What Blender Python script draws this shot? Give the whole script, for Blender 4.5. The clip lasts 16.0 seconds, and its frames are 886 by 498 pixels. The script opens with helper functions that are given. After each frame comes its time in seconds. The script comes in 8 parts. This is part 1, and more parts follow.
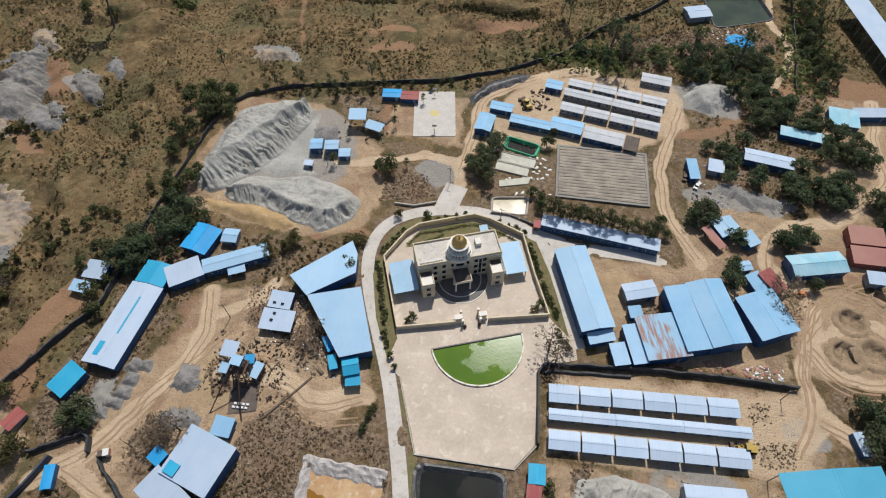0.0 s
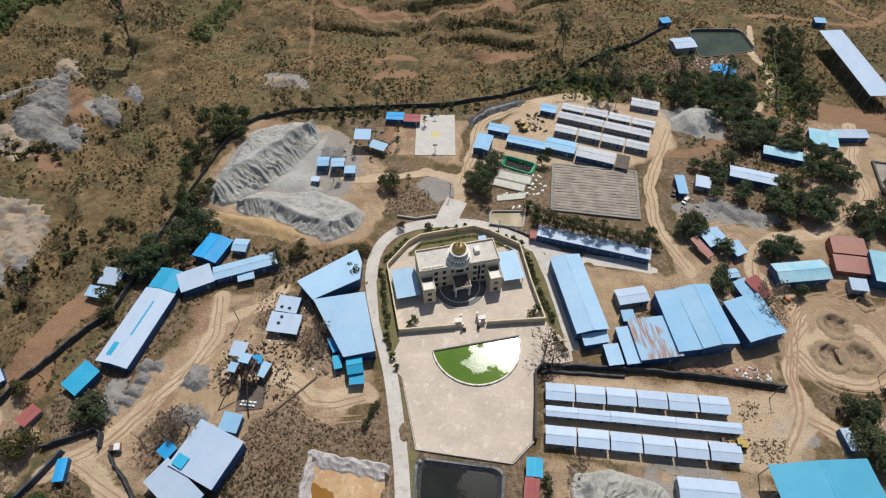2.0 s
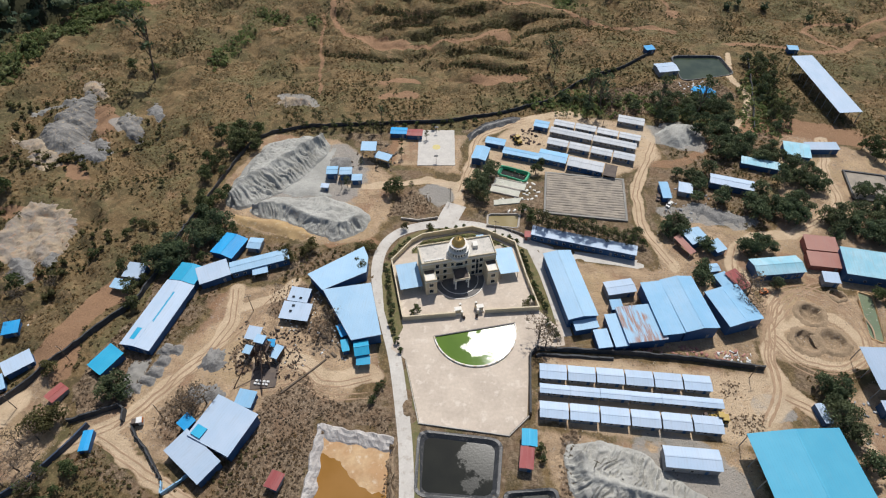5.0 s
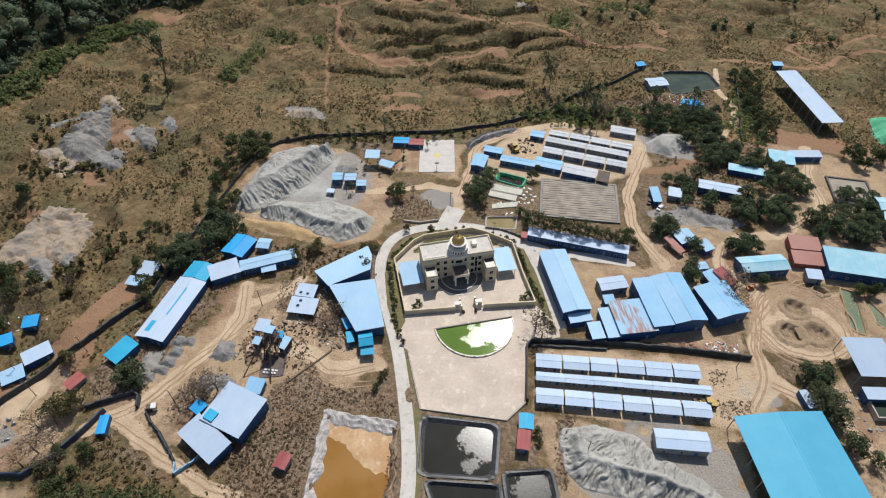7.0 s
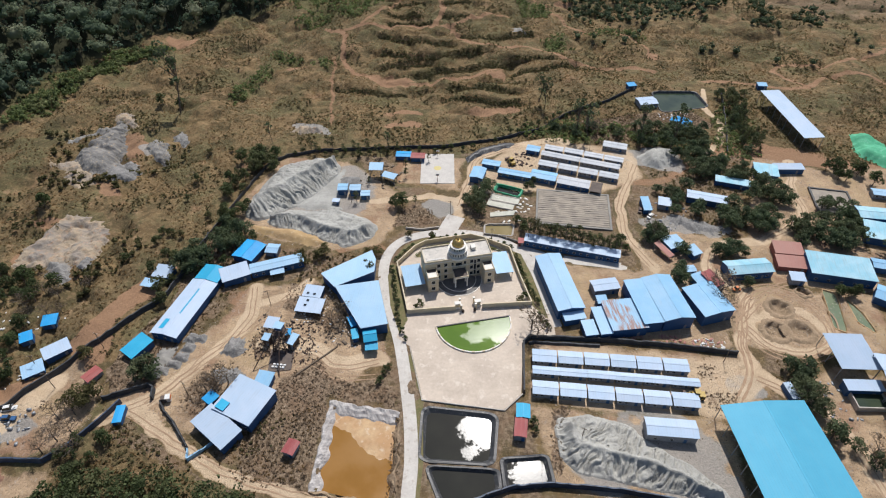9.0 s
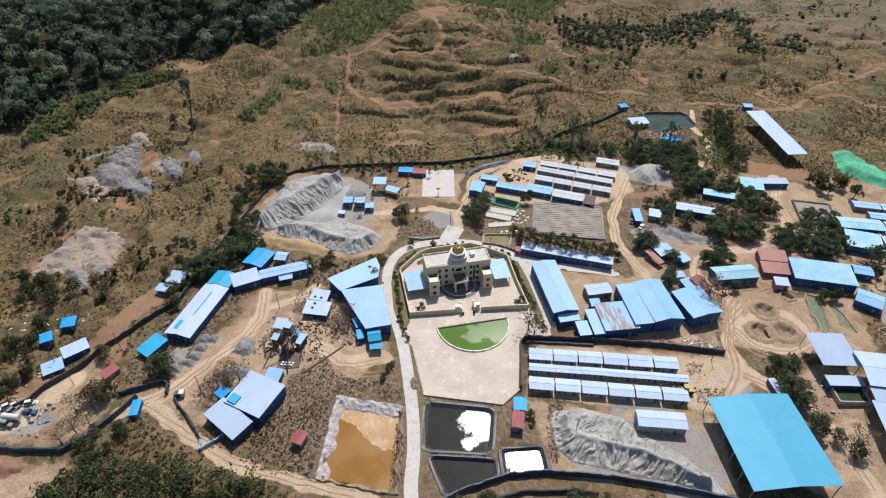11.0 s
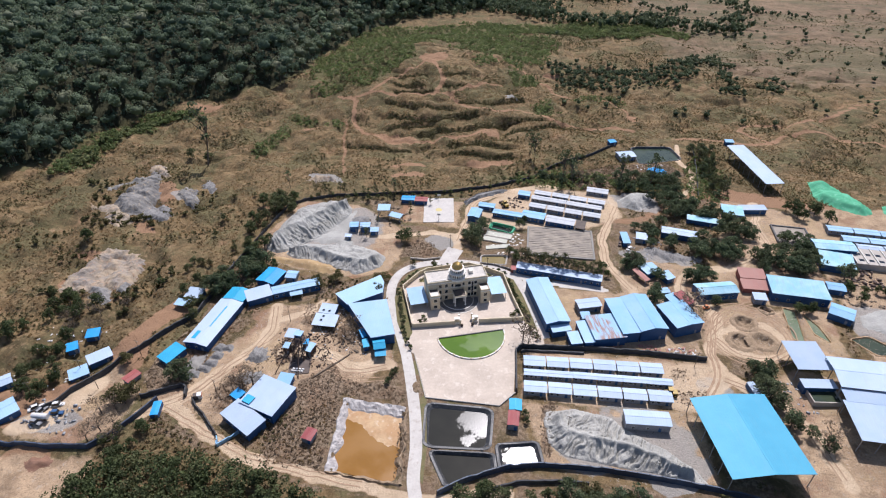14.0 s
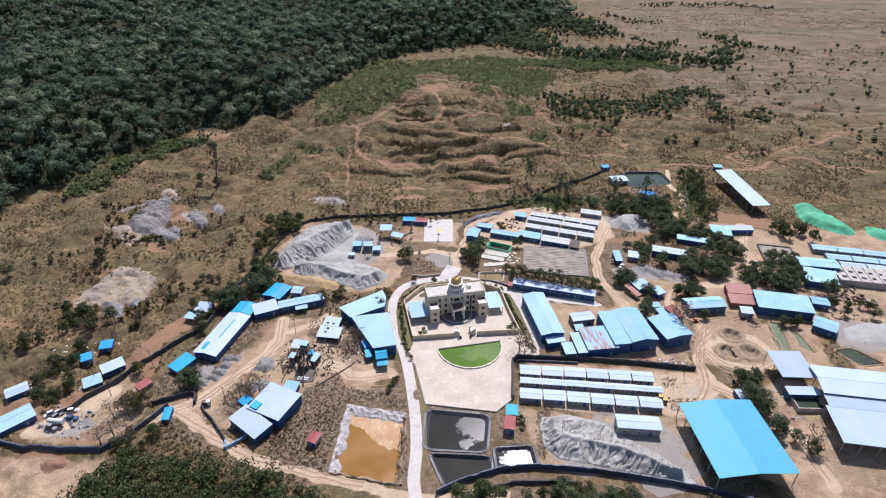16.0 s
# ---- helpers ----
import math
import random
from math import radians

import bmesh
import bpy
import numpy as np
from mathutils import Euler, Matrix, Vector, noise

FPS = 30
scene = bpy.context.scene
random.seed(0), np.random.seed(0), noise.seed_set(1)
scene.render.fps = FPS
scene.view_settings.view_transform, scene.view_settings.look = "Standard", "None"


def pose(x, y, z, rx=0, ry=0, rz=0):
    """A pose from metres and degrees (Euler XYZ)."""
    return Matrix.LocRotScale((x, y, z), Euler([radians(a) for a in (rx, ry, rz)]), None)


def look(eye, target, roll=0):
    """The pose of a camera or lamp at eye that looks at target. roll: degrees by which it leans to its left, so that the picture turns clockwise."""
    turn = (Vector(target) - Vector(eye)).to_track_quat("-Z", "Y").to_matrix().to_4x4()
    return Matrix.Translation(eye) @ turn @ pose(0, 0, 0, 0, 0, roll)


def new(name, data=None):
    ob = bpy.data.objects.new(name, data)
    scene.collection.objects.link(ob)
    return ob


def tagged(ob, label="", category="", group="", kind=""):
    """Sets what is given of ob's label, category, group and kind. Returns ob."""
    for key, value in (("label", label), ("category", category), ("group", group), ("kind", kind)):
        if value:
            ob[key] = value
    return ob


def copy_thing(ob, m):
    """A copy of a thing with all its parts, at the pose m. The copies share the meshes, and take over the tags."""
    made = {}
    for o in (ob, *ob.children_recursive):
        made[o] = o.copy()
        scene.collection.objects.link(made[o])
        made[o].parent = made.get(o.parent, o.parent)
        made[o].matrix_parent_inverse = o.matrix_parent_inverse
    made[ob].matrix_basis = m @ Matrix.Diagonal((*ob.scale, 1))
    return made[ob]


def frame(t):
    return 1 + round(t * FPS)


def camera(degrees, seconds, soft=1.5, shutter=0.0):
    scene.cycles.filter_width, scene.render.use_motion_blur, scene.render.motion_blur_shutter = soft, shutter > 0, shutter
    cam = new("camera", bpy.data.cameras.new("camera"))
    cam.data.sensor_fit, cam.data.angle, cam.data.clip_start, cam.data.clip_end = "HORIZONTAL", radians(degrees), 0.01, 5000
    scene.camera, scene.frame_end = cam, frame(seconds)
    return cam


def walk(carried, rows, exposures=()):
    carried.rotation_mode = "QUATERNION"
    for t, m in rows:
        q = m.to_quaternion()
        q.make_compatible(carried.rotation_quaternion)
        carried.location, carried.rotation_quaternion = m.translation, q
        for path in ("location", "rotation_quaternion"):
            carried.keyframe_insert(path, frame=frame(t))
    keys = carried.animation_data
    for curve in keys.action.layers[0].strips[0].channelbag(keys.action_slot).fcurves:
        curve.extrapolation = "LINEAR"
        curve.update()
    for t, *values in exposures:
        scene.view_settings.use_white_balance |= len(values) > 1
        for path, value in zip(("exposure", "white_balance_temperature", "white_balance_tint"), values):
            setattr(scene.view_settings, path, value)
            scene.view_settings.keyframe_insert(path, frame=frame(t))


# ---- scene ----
cam = camera(74.8, 16.0, soft=1.15)
METRES, EYE, TILT, LEAN, TURN = 120.0, 168.2, 0.0, 0.0, 6.0
ROWS = [
    (0.0, 0.0, 0.0, 0.0, 0.14, -55.93, -0.1),
    (0.5, -0.0013, -0.031, 0.0016, 0.13, -54.79, -0.12),
    (1.0, -0.0009, -0.0603, 0.0044, 0.14, -53.74, -0.12),
    (1.5, -0.0015, -0.0914, 0.0061, 0.13, -52.74, -0.12),
    (2.0, -0.0013, -0.1227, 0.0072, 0.14, -51.86, -0.11),
    (2.5, -0.0009, -0.1541, 0.0087, 0.15, -51.09, -0.09),
    (3.0, -0.0018, -0.186, 0.0095, 0.14, -50.38, -0.1),
    (3.5, -0.0017, -0.217, 0.0109, 0.14, -49.74, -0.09),
    (4.0, -0.0027, -0.249, 0.0124, 0.12, -49.05, -0.1),
    (6.5, -0.0029, -0.4058, 0.0213, 0.12, -45.9, -0.06),
    (7.0, -0.0037, -0.4353, 0.022, 0.1, -45.27, -0.05),
    (7.5, -0.0049, -0.4669, 0.0233, 0.09, -44.57, -0.07),
    (8.0, -0.0053, -0.4986, 0.025, 0.08, -43.88, -0.07),
    (8.5, -0.0062, -0.5304, 0.0265, 0.06, -43.16, -0.07),
    (9.0, -0.0069, -0.5625, 0.0284, 0.06, -42.45, -0.08),
    (11.5, -0.0101, -0.7222, 0.039, 0.04, -38.87, -0.06),
    (12.0, -0.0103, -0.7534, 0.0413, 0.05, -38.13, -0.06),
    (12.5, -0.0103, -0.7846, 0.0435, 0.05, -37.36, -0.05),
    (13.0, -0.0102, -0.8157, 0.0456, 0.04, -36.6, -0.04),
    (13.5, -0.01, -0.8466, 0.0474, 0.04, -35.84, -0.04),
    (14.0, -0.0099, -0.8773, 0.0493, 0.03, -35.08, -0.03),
    (14.5, -0.0094, -0.9077, 0.0508, 0.03, -34.29, -0.02),
    (15.0, -0.0088, -0.9382, 0.0524, 0.02, -33.5, -0.02),
    (15.5, -0.0079, -0.9684, 0.0538, 0.03, -32.71, -0.01),
    (16.0, -0.0072, -0.9982, 0.0548, 0.03, -31.93, -0.01),
]
walk(cam, [(t, pose(0, 0, EYE, TILT, LEAN, TURN) @ pose(METRES * x, METRES * y, METRES * z, 90 + pitch, roll, yaw)) for t, x, y, z, yaw, pitch, roll in ROWS],
     exposures=[(0.0, 0.14, 6500, 10), (4.0, 0.22, 6450, 10), (8.5, 0.32, 6350, 11), (12.5, 0.46, 6170, 15), (16.0, 0.58, 6000, 20)])

# ---- world, sun, exposure ----
SUN_AZ, SUN_EL = 7.0, 57.0
world = bpy.data.worlds.new("sky_world")
scene.world = world
world.use_nodes = True
wt = world.node_tree
sky = wt.nodes.new("ShaderNodeTexSky")
sky.sky_type, sky.sun_disc = "NISHITA", False
sky.sun_elevation, sky.sun_rotation = radians(SUN_EL), radians(SUN_AZ)
sky.air_density, sky.dust_density = 1.0, 1.5
wt.links.new(sky.outputs[0], wt.nodes["Background"].inputs[0])
wt.nodes["Background"].inputs[1].default_value = 0.075
sun = new("sun", bpy.data.lights.new("sun", "SUN"))
sun.data.energy, sun.data.angle, sun.data.color = 3.6, radians(0.53), (1.0, 0.96, 0.9)
sd = Vector((math.sin(radians(SUN_AZ)) * math.cos(radians(SUN_EL)), math.cos(radians(SUN_AZ)) * math.cos(radians(SUN_EL)), math.sin(radians(SUN_EL))))
sun.matrix_world = look(sd * 500, (0, 0, 0))


# ---- materials ----
def nodes_of(m):
    m.use_nodes = True
    t = m.node_tree
    return t, t.nodes["Principled BSDF"]


def node(t, kind, **ins):
    n = t.nodes.new(kind)
    for k, v in ins.items():
        n.inputs[k.replace("_", " ")].default_value = v
    return n


def mixc(t, fac, a, b):
    n = t.nodes.new("ShaderNodeMix")
    n.data_type = "RGBA"
    for sock, v in ((n.inputs[0], fac), (n.inputs[6], a), (n.inputs[7], b)):
        if isinstance(v, (int, float)):
            sock.default_value = v
        elif isinstance(v, tuple):
            sock.default_value = (*v[:3], 1)
        else:
            t.links.new(v, sock)
    return n.outputs[2]


def ramp(t, val, lo, hi):
    n = t.nodes.new("ShaderNodeMapRange")
    n.interpolation_type = "SMOOTHSTEP"
    t.links.new(val, n.inputs[0])
    n.inputs[1].default_value, n.inputs[2].default_value = lo, hi
    return n.outputs[0]


def wnoise(t, scale, detail=4.0, rough=0.55, coords=None):
    n = node(t, "ShaderNodeTexNoise", Scale=scale, Detail=detail, Roughness=rough)
    if coords is None:
        coords = t.nodes.new("ShaderNodeNewGeometry").outputs["Position"]
    t.links.new(coords, n.inputs["Vector"])
    return n.outputs["Fac"]


def math2(t, op, a, b):
    n = t.nodes.new("ShaderNodeMath")
    n.operation = op
    for s, v in zip(n.inputs, (a, b)):
        if isinstance(v, (int, float)):
            s.default_value = v
        else:
            t.links.new(v, s)
    return n.outputs[0]


def bumped(t, b, height, strength, dist):
    n = t.nodes.new("ShaderNodeBump")
    n.inputs["Strength"].default_value, n.inputs["Distance"].default_value = strength, dist
    t.links.new(height, n.inputs["Height"])
    t.links.new(n.outputs[0], b.inputs["Normal"])


def surf(name, c1, c2, big=0.15, fine=2.5, rough=0.85, metal=0.0, bump=0.3, dist=0.1, stain=None, vary=0.0):
    """A plain weathered surface: two colours mixed by coarse noise, grain by fine noise, an optional stain colour."""
    m = bpy.data.materials.new(name)
    t, b = nodes_of(m)
    f1 = ramp(t, wnoise(t, big), 0.35, 0.65)
    f2 = wnoise(t, fine, 6.0, 0.7)
    col = mixc(t, f1, c1, c2)
    col = mixc(t, math2(t, "MULTIPLY", ramp(t, f2, 0.3, 0.75), 0.35), col, tuple(v * 0.55 for v in c1))
    if stain:
        col = mixc(t, math2(t, "MULTIPLY", ramp(t, wnoise(t, big * 3.1, 7.0, 0.65), 0.54, 0.66), 0.7), col, stain)
    if vary:
        info = t.nodes.new("ShaderNodeObjectInfo")
        hs = t.nodes.new("ShaderNodeHueSaturation")
        t.links.new(math2(t, "ADD", math2(t, "MULTIPLY", info.outputs["Random"], 2 * vary), 1 - vary), hs.inputs["Value"])
        t.links.new(col, hs.inputs["Color"])
        col = hs.outputs[0]
    t.links.new(col, b.inputs["Base Color"])
    b.inputs["Roughness"].default_value, b.inputs["Metallic"].default_value = rough, metal
    if bump:
        bumped(t, b, f2, bump, dist)
    return m


def sheet(name, c1, c2, rough=0.48, rust=None, wear=0.14):
    """Profiled painted steel sheet: ribs along the local y axis, sheet joints, faded patches and dirt streaks."""
    m = bpy.data.materials.new(name)
    t, b = nodes_of(m)
    co = t.nodes.new("ShaderNodeTexCoord").outputs["Object"]
    sx = t.nodes.new("ShaderNodeSeparateXYZ")
    t.links.new(co, sx.inputs[0])
    fr = math2(t, "FRACT", math2(t, "MULTIPLY", sx.outputs[0], 1 / 0.9), 0.0)
    seam = math2(t, "GREATER_THAN", fr, 0.94)
    rib = math2(t, "GREATER_THAN", math2(t, "FRACT", math2(t, "MULTIPLY", sx.outputs[0], 1 / 0.225), 0.0), 0.8)
    mp = t.nodes.new("ShaderNodeMapping")
    mp.inputs["Scale"].default_value = (1.0, 0.12, 0.12)
    t.links.new(co, mp.inputs[0])
    streak = wnoise(t, 1.3, 5.0, 0.6, mp.outputs[0])
    col = mixc(t, ramp(t, wnoise(t, 0.12), 0.35, 0.65), c1, c2)
    col = mixc(t, math2(t, "MULTIPLY", ramp(t, streak, 0.45, 0.75), wear), col, (0.30, 0.29, 0.27))
    col = mixc(t, math2(t, "MULTIPLY", seam, 0.25), col, tuple(v * 0.5 for v in c1))
    if rust:
        patch = math2(t, "MULTIPLY", ramp(t, wnoise(t, 0.09, 2.0), 0.47, 0.60), ramp(t, streak, 0.38, 0.60))
        col = mixc(t, math2(t, "MULTIPLY", patch, 0.85), col, rust)
    info = t.nodes.new("ShaderNodeObjectInfo")
    hs = t.nodes.new("ShaderNodeHueSaturation")
    t.links.new(math2(t, "ADD", math2(t, "MULTIPLY", info.outputs["Random"], 0.16), 0.92), hs.inputs["Value"])
    t.links.new(col, hs.inputs["Color"])
    t.links.new(hs.outputs[0], b.inputs["Base Color"])
    b.inputs["Roughness"].default_value = rough
    b.inputs["Specular IOR Level"].default_value = 0.2
    bumped(t, b, rib, 0.35, 0.03)
    return m


def leafy(name, c1, c2, c3, thin_=0.35, crown=False):
    """Leaves: colour varies from spray to spray or, with crown, mostly from tree to tree."""
    m = bpy.data.materials.new(name)
    t, b = nodes_of(m)
    isl = t.nodes.new("ShaderNodeNewGeometry").outputs["Random Per Island"]
    if crown:
        own = t.nodes.new("ShaderNodeAttribute")
        own.attribute_name = "tint"
        col = mixc(t, ramp(t, own.outputs["Fac"], 0.0, 0.75), c1, c2)
        col = mixc(t, math2(t, "MULTIPLY", ramp(t, own.outputs["Fac"], 0.78, 0.95), 0.9), col, c3)
        col = mixc(t, math2(t, "MULTIPLY", ramp(t, isl, 0.2, 0.9), 0.35), col, tuple(v * 1.25 for v in c2))
        col = mixc(t, math2(t, "MULTIPLY", ramp(t, wnoise(t, 0.02, 3.0), 0.45, 0.65), 0.4), col, tuple(v * 0.8 for v in c1))
    else:
        col = mixc(t, ramp(t, isl, 0.1, 0.9), c1, c2)
        col = mixc(t, math2(t, "MULTIPLY", ramp(t, wnoise(t, 0.07, 3.0), 0.42, 0.68), 0.8), col, c3)
        col = mixc(t, math2(t, "MULTIPLY", ramp(t, wnoise(t, 0.16, 1.0), 0.35, 0.65), 0.5), col, tuple(v * 0.45 for v in c1))
    t.links.new(col, b.inputs["Base Color"])
    b.inputs["Roughness"].default_value = 0.75
    b.inputs["Specular IOR Level"].default_value = 0.25
    tr = t.nodes.new("ShaderNodeBsdfTranslucent")
    t.links.new(col, tr.inputs[0])
    mx = t.nodes.new("ShaderNodeMixShader")
    mx.inputs[0].default_value = thin_
    t.links.new(b.outputs[0], mx.inputs[1])
    t.links.new(tr.outputs[0], mx.inputs[2])
    t.links.new(mx.outputs[0], t.nodes["Material Output"].inputs[0])
    return m


def water(name, c1, c2, calm, ripple, scum=None, lo=0.5, hi=0.56, patches=(), wave=0.3):
    """Still water: smooth where calm, rough where the breeze stirs it (patches of x, y, radius), with floating scum."""
    m = bpy.data.materials.new(name)
    t, b = nodes_of(m)
    col = mixc(t, ramp(t, wnoise(t, 0.08), 0.35, 0.65), c1, c2)
    pos = t.nodes.new("ShaderNodeNewGeometry").outputs["Position"]
    stir = None
    for px, py, r in patches:
        far = t.nodes.new("ShaderNodeVectorMath")
        far.operation = "DISTANCE"
        t.links.new(pos, far.inputs[0])
        far.inputs[1].default_value = (px, py, 0.0)
        near_ = math2(t, "SUBTRACT", r, far.outputs["Value"])
        stir = near_ if stir is None else math2(t, "MAXIMUM", stir, near_)
    if stir is None:
        rough = mixc(t, ramp(t, wnoise(t, 0.08, 3.0), 0.40, 0.60), (calm,) * 3, (ripple,) * 3)
    else:
        stir = math2(t, "ADD", stir, math2(t, "MULTIPLY", math2(t, "SUBTRACT", math2(t, "ADD", wnoise(t, 0.22, 4.0), math2(t, "MULTIPLY", wnoise(t, 1.6, 3.0), 0.35)), 0.675), 11.0))
        rough = mixc(t, ramp(t, stir, -0.8, 0.8), (calm,) * 3, (ripple,) * 3)
    if scum:
        f = ramp(t, wnoise(t, 0.22, 7.0, 0.62), lo, hi)
        col = mixc(t, f, col, scum)
        rough = mixc(t, f, rough, (0.8,) * 3)
    t.links.new(col, b.inputs["Base Color"])
    t.links.new(rough, b.inputs["Roughness"])
    b.inputs["IOR"].default_value = 1.38
    bumped(t, b, wnoise(t, 1.7, 3.0), wave, 0.04)
    return m


M = {}
M["pale"] = sheet("pale_blue_sheet", (0.325, 0.50, 0.66), (0.29, 0.47, 0.64))
M["white"] = sheet("white_sheet", (0.43, 0.525, 0.645), (0.385, 0.495, 0.625))
M["greyblue"] = sheet("grey_blue_sheet", (0.36, 0.45, 0.57), (0.325, 0.425, 0.55), 0.5)
M["greywhite"] = sheet("grey_white_sheet", (0.50, 0.52, 0.54), (0.44, 0.47, 0.50), 0.55, wear=0.3)
M["blue"] = sheet("blue_sheet", (0.02, 0.28, 0.60), (0.03, 0.33, 0.66), 0.45, wear=0.1)
M["cyan"] = sheet("cyan_sheet", (0.028, 0.33, 0.54), (0.04, 0.37, 0.58), 0.48, wear=0.06)
M["canopy"] = sheet("canopy_blue_sheet", (0.075, 0.35, 0.51), (0.085, 0.37, 0.53), 0.5, wear=0.06)
M["teal"] = sheet("faded_teal_sheet", (0.24, 0.49, 0.60), (0.36, 0.57, 0.66), 0.5, wear=0.35)
M["mid"] = sheet("light_blue_sheet", (0.215, 0.43, 0.63), (0.26, 0.465, 0.655))
M["rusty"] = sheet("rusty_blue_sheet", (0.27, 0.47, 0.65), (0.31, 0.50, 0.67), 0.5, rust=(0.30, 0.13, 0.06))
M["red"] = sheet("red_sheet", (0.28, 0.07, 0.07), (0.33, 0.10, 0.09), 0.55)
M["brick_red"] = sheet("faded_red_sheet", (0.36, 0.17, 0.14), (0.40, 0.21, 0.17), 0.6)
M["wall_blue"] = surf("blue_wall", (0.018, 0.075, 0.19), (0.025, 0.10, 0.24), 0.3, 3, 0.6, bump=0.1)
M["wall_white"] = surf("white_wall", (0.30, 0.31, 0.32), (0.22, 0.235, 0.26), 0.4, 3, 0.8, bump=0.1, stain=(0.15, 0.14, 0.13))
M["wall_red"] = surf("red_wall", (0.30, 0.10, 0.08), (0.25, 0.09, 0.07), 0.4, 3, 0.8)
M["concrete"] = surf("concrete", (0.46, 0.42, 0.37), (0.40, 0.365, 0.32), 0.12, 1.2, 0.88, bump=0.12, dist=0.03, stain=(0.53, 0.49, 0.44))
M["road"] = surf("road_concrete", (0.56, 0.53, 0.48), (0.49, 0.455, 0.41), 0.15, 1.5, 0.9, bump=0.12, dist=0.03, stain=(0.36, 0.31, 0.26))
M["plaza"] = surf("plaza_concrete", (0.56, 0.475, 0.385), (0.47, 0.395, 0.32), 0.10, 0.9, 0.88, bump=0.08, dist=0.02, stain=(0.63, 0.56, 0.475))
M["cream"] = surf("cream_render", (0.64, 0.55, 0.39), (0.56, 0.48, 0.34), 0.3, 2, 0.8, bump=0.08, dist=0.02)
M["roofcrete"] = surf("roof_screed", (0.60, 0.56, 0.50), (0.50, 0.47, 0.42), 0.35, 2, 0.9, bump=0.1, stain=(0.30, 0.29, 0.27))
M["gold"] = surf("gold_leaf", (0.64, 0.44, 0.17), (0.56, 0.38, 0.14), 0.8, 4, 0.45, 1.0, bump=0.05, dist=0.02)
M["glass"] = surf("dark_window", (0.02, 0.025, 0.03), (0.03, 0.035, 0.04), 1, 3, 0.12, bump=0.0)
M["trim"] = surf("white_trim", (0.76, 0.73, 0.66), (0.70, 0.67, 0.61), 0.5, 3, 0.75, bump=0.05)
M["dark"] = surf("dark_roof", (0.09, 0.07, 0.06), (0.13, 0.10, 0.08), 0.5, 2, 0.8)
M["paving"] = surf("dark_paving", (0.13, 0.125, 0.12), (0.17, 0.16, 0.15), 0.5, 3, 0.8, bump=0.1)
M["liner"] = surf("black_liner", (0.035, 0.037, 0.04), (0.06, 0.06, 0.062), 0.4, 2.5, 0.5, bump=0.3, dist=0.15, stain=(0.20, 0.19, 0.17))
M["net"] = surf("black_netting", (0.032, 0.036, 0.042), (0.055, 0.06, 0.066), 0.5, 4, 0.75, bump=0.4, dist=0.1)
M["blue_net"] = surf("blue_black_sheeting", (0.03, 0.05, 0.09), (0.04, 0.075, 0.13), 0.3, 4, 0.55, bump=0.4, dist=0.1)
M["white_liner"] = surf("dusty_white_liner", (0.50, 0.47, 0.44), (0.36, 0.33, 0.31), 0.4, 1.8, 0.7, bump=0.5, dist=0.25, stain=(0.20, 0.19, 0.19))
M["tailings"] = surf("grey_tailings", (0.42, 0.412, 0.375), (0.32, 0.315, 0.285), 0.09, 1.1, 0.95, bump=0.9, dist=0.5, stain=(0.29, 0.285, 0.27))
M["ochre"] = surf("ochre_bank", (0.42, 0.29, 0.14), (0.36, 0.24, 0.12), 0.2, 1.3, 0.95, bump=0.7, dist=0.3, stain=(0.48, 0.38, 0.24))
M["tailings_warm"] = surf("buff_tailings", (0.30, 0.285, 0.255), (0.24, 0.23, 0.21), 0.12, 1.2, 0.95, bump=0.6, dist=0.3)
M["ore"] = surf("grey_ore", (0.27, 0.26, 0.245), (0.19, 0.185, 0.175), 0.5, 2.2, 0.95, bump=1.0, dist=0.5, stain=(0.34, 0.33, 0.31))
M["rock"] = surf("pale_rock", (0.38, 0.30, 0.205), (0.25, 0.22, 0.19), 0.16, 0.9, 0.92, bump=0.9, dist=0.6, stain=(0.40, 0.25, 0.155))
M["red_spoil"] = surf("red_brown_spoil", (0.25, 0.135, 0.085), (0.19, 0.105, 0.07), 0.4, 1.6, 0.95, bump=0.8, dist=0.3)
M["rock_grey"] = surf("grey_rock", (0.25, 0.238, 0.218), (0.155, 0.15, 0.142), 0.2, 1.0, 0.92, bump=0.9, dist=0.6, stain=(0.40, 0.32, 0.22))
M["pit"] = surf("pit_earth", (0.34, 0.245, 0.155), (0.25, 0.18, 0.112), 0.3, 1.6, 0.95, bump=0.9, dist=0.4, stain=(0.40, 0.30, 0.19))
M["clay"] = surf("orange_clay", (0.42, 0.25, 0.12), (0.52, 0.36, 0.20), 0.16, 0.9, 0.8, bump=0.2, dist=0.1, stain=(0.56, 0.46, 0.34))
M["leach"] = surf("leach_pad_sheet", (0.34, 0.295, 0.235), (0.24, 0.21, 0.175), 0.25, 1.5, 0.9, bump=0.5, dist=0.2)
M["court"] = surf("court_concrete", (0.56, 0.53, 0.48), (0.50, 0.47, 0.43), 0.3, 1.5, 0.9, bump=0.05, dist=0.02, stain=(0.44, 0.41, 0.37))
M["white_pad"] = surf("pale_salt_crust", (0.55, 0.54, 0.46), (0.46, 0.46, 0.38), 0.3, 2, 0.9)
M["steel"] = surf("rusty_steel", (0.11, 0.065, 0.045), (0.075, 0.06, 0.055), 1, 5, 0.65, 0.3)
M["galv"] = surf("galvanised_steel", (0.36, 0.37, 0.38), (0.30, 0.31, 0.32), 1, 5, 0.5, 0.5)
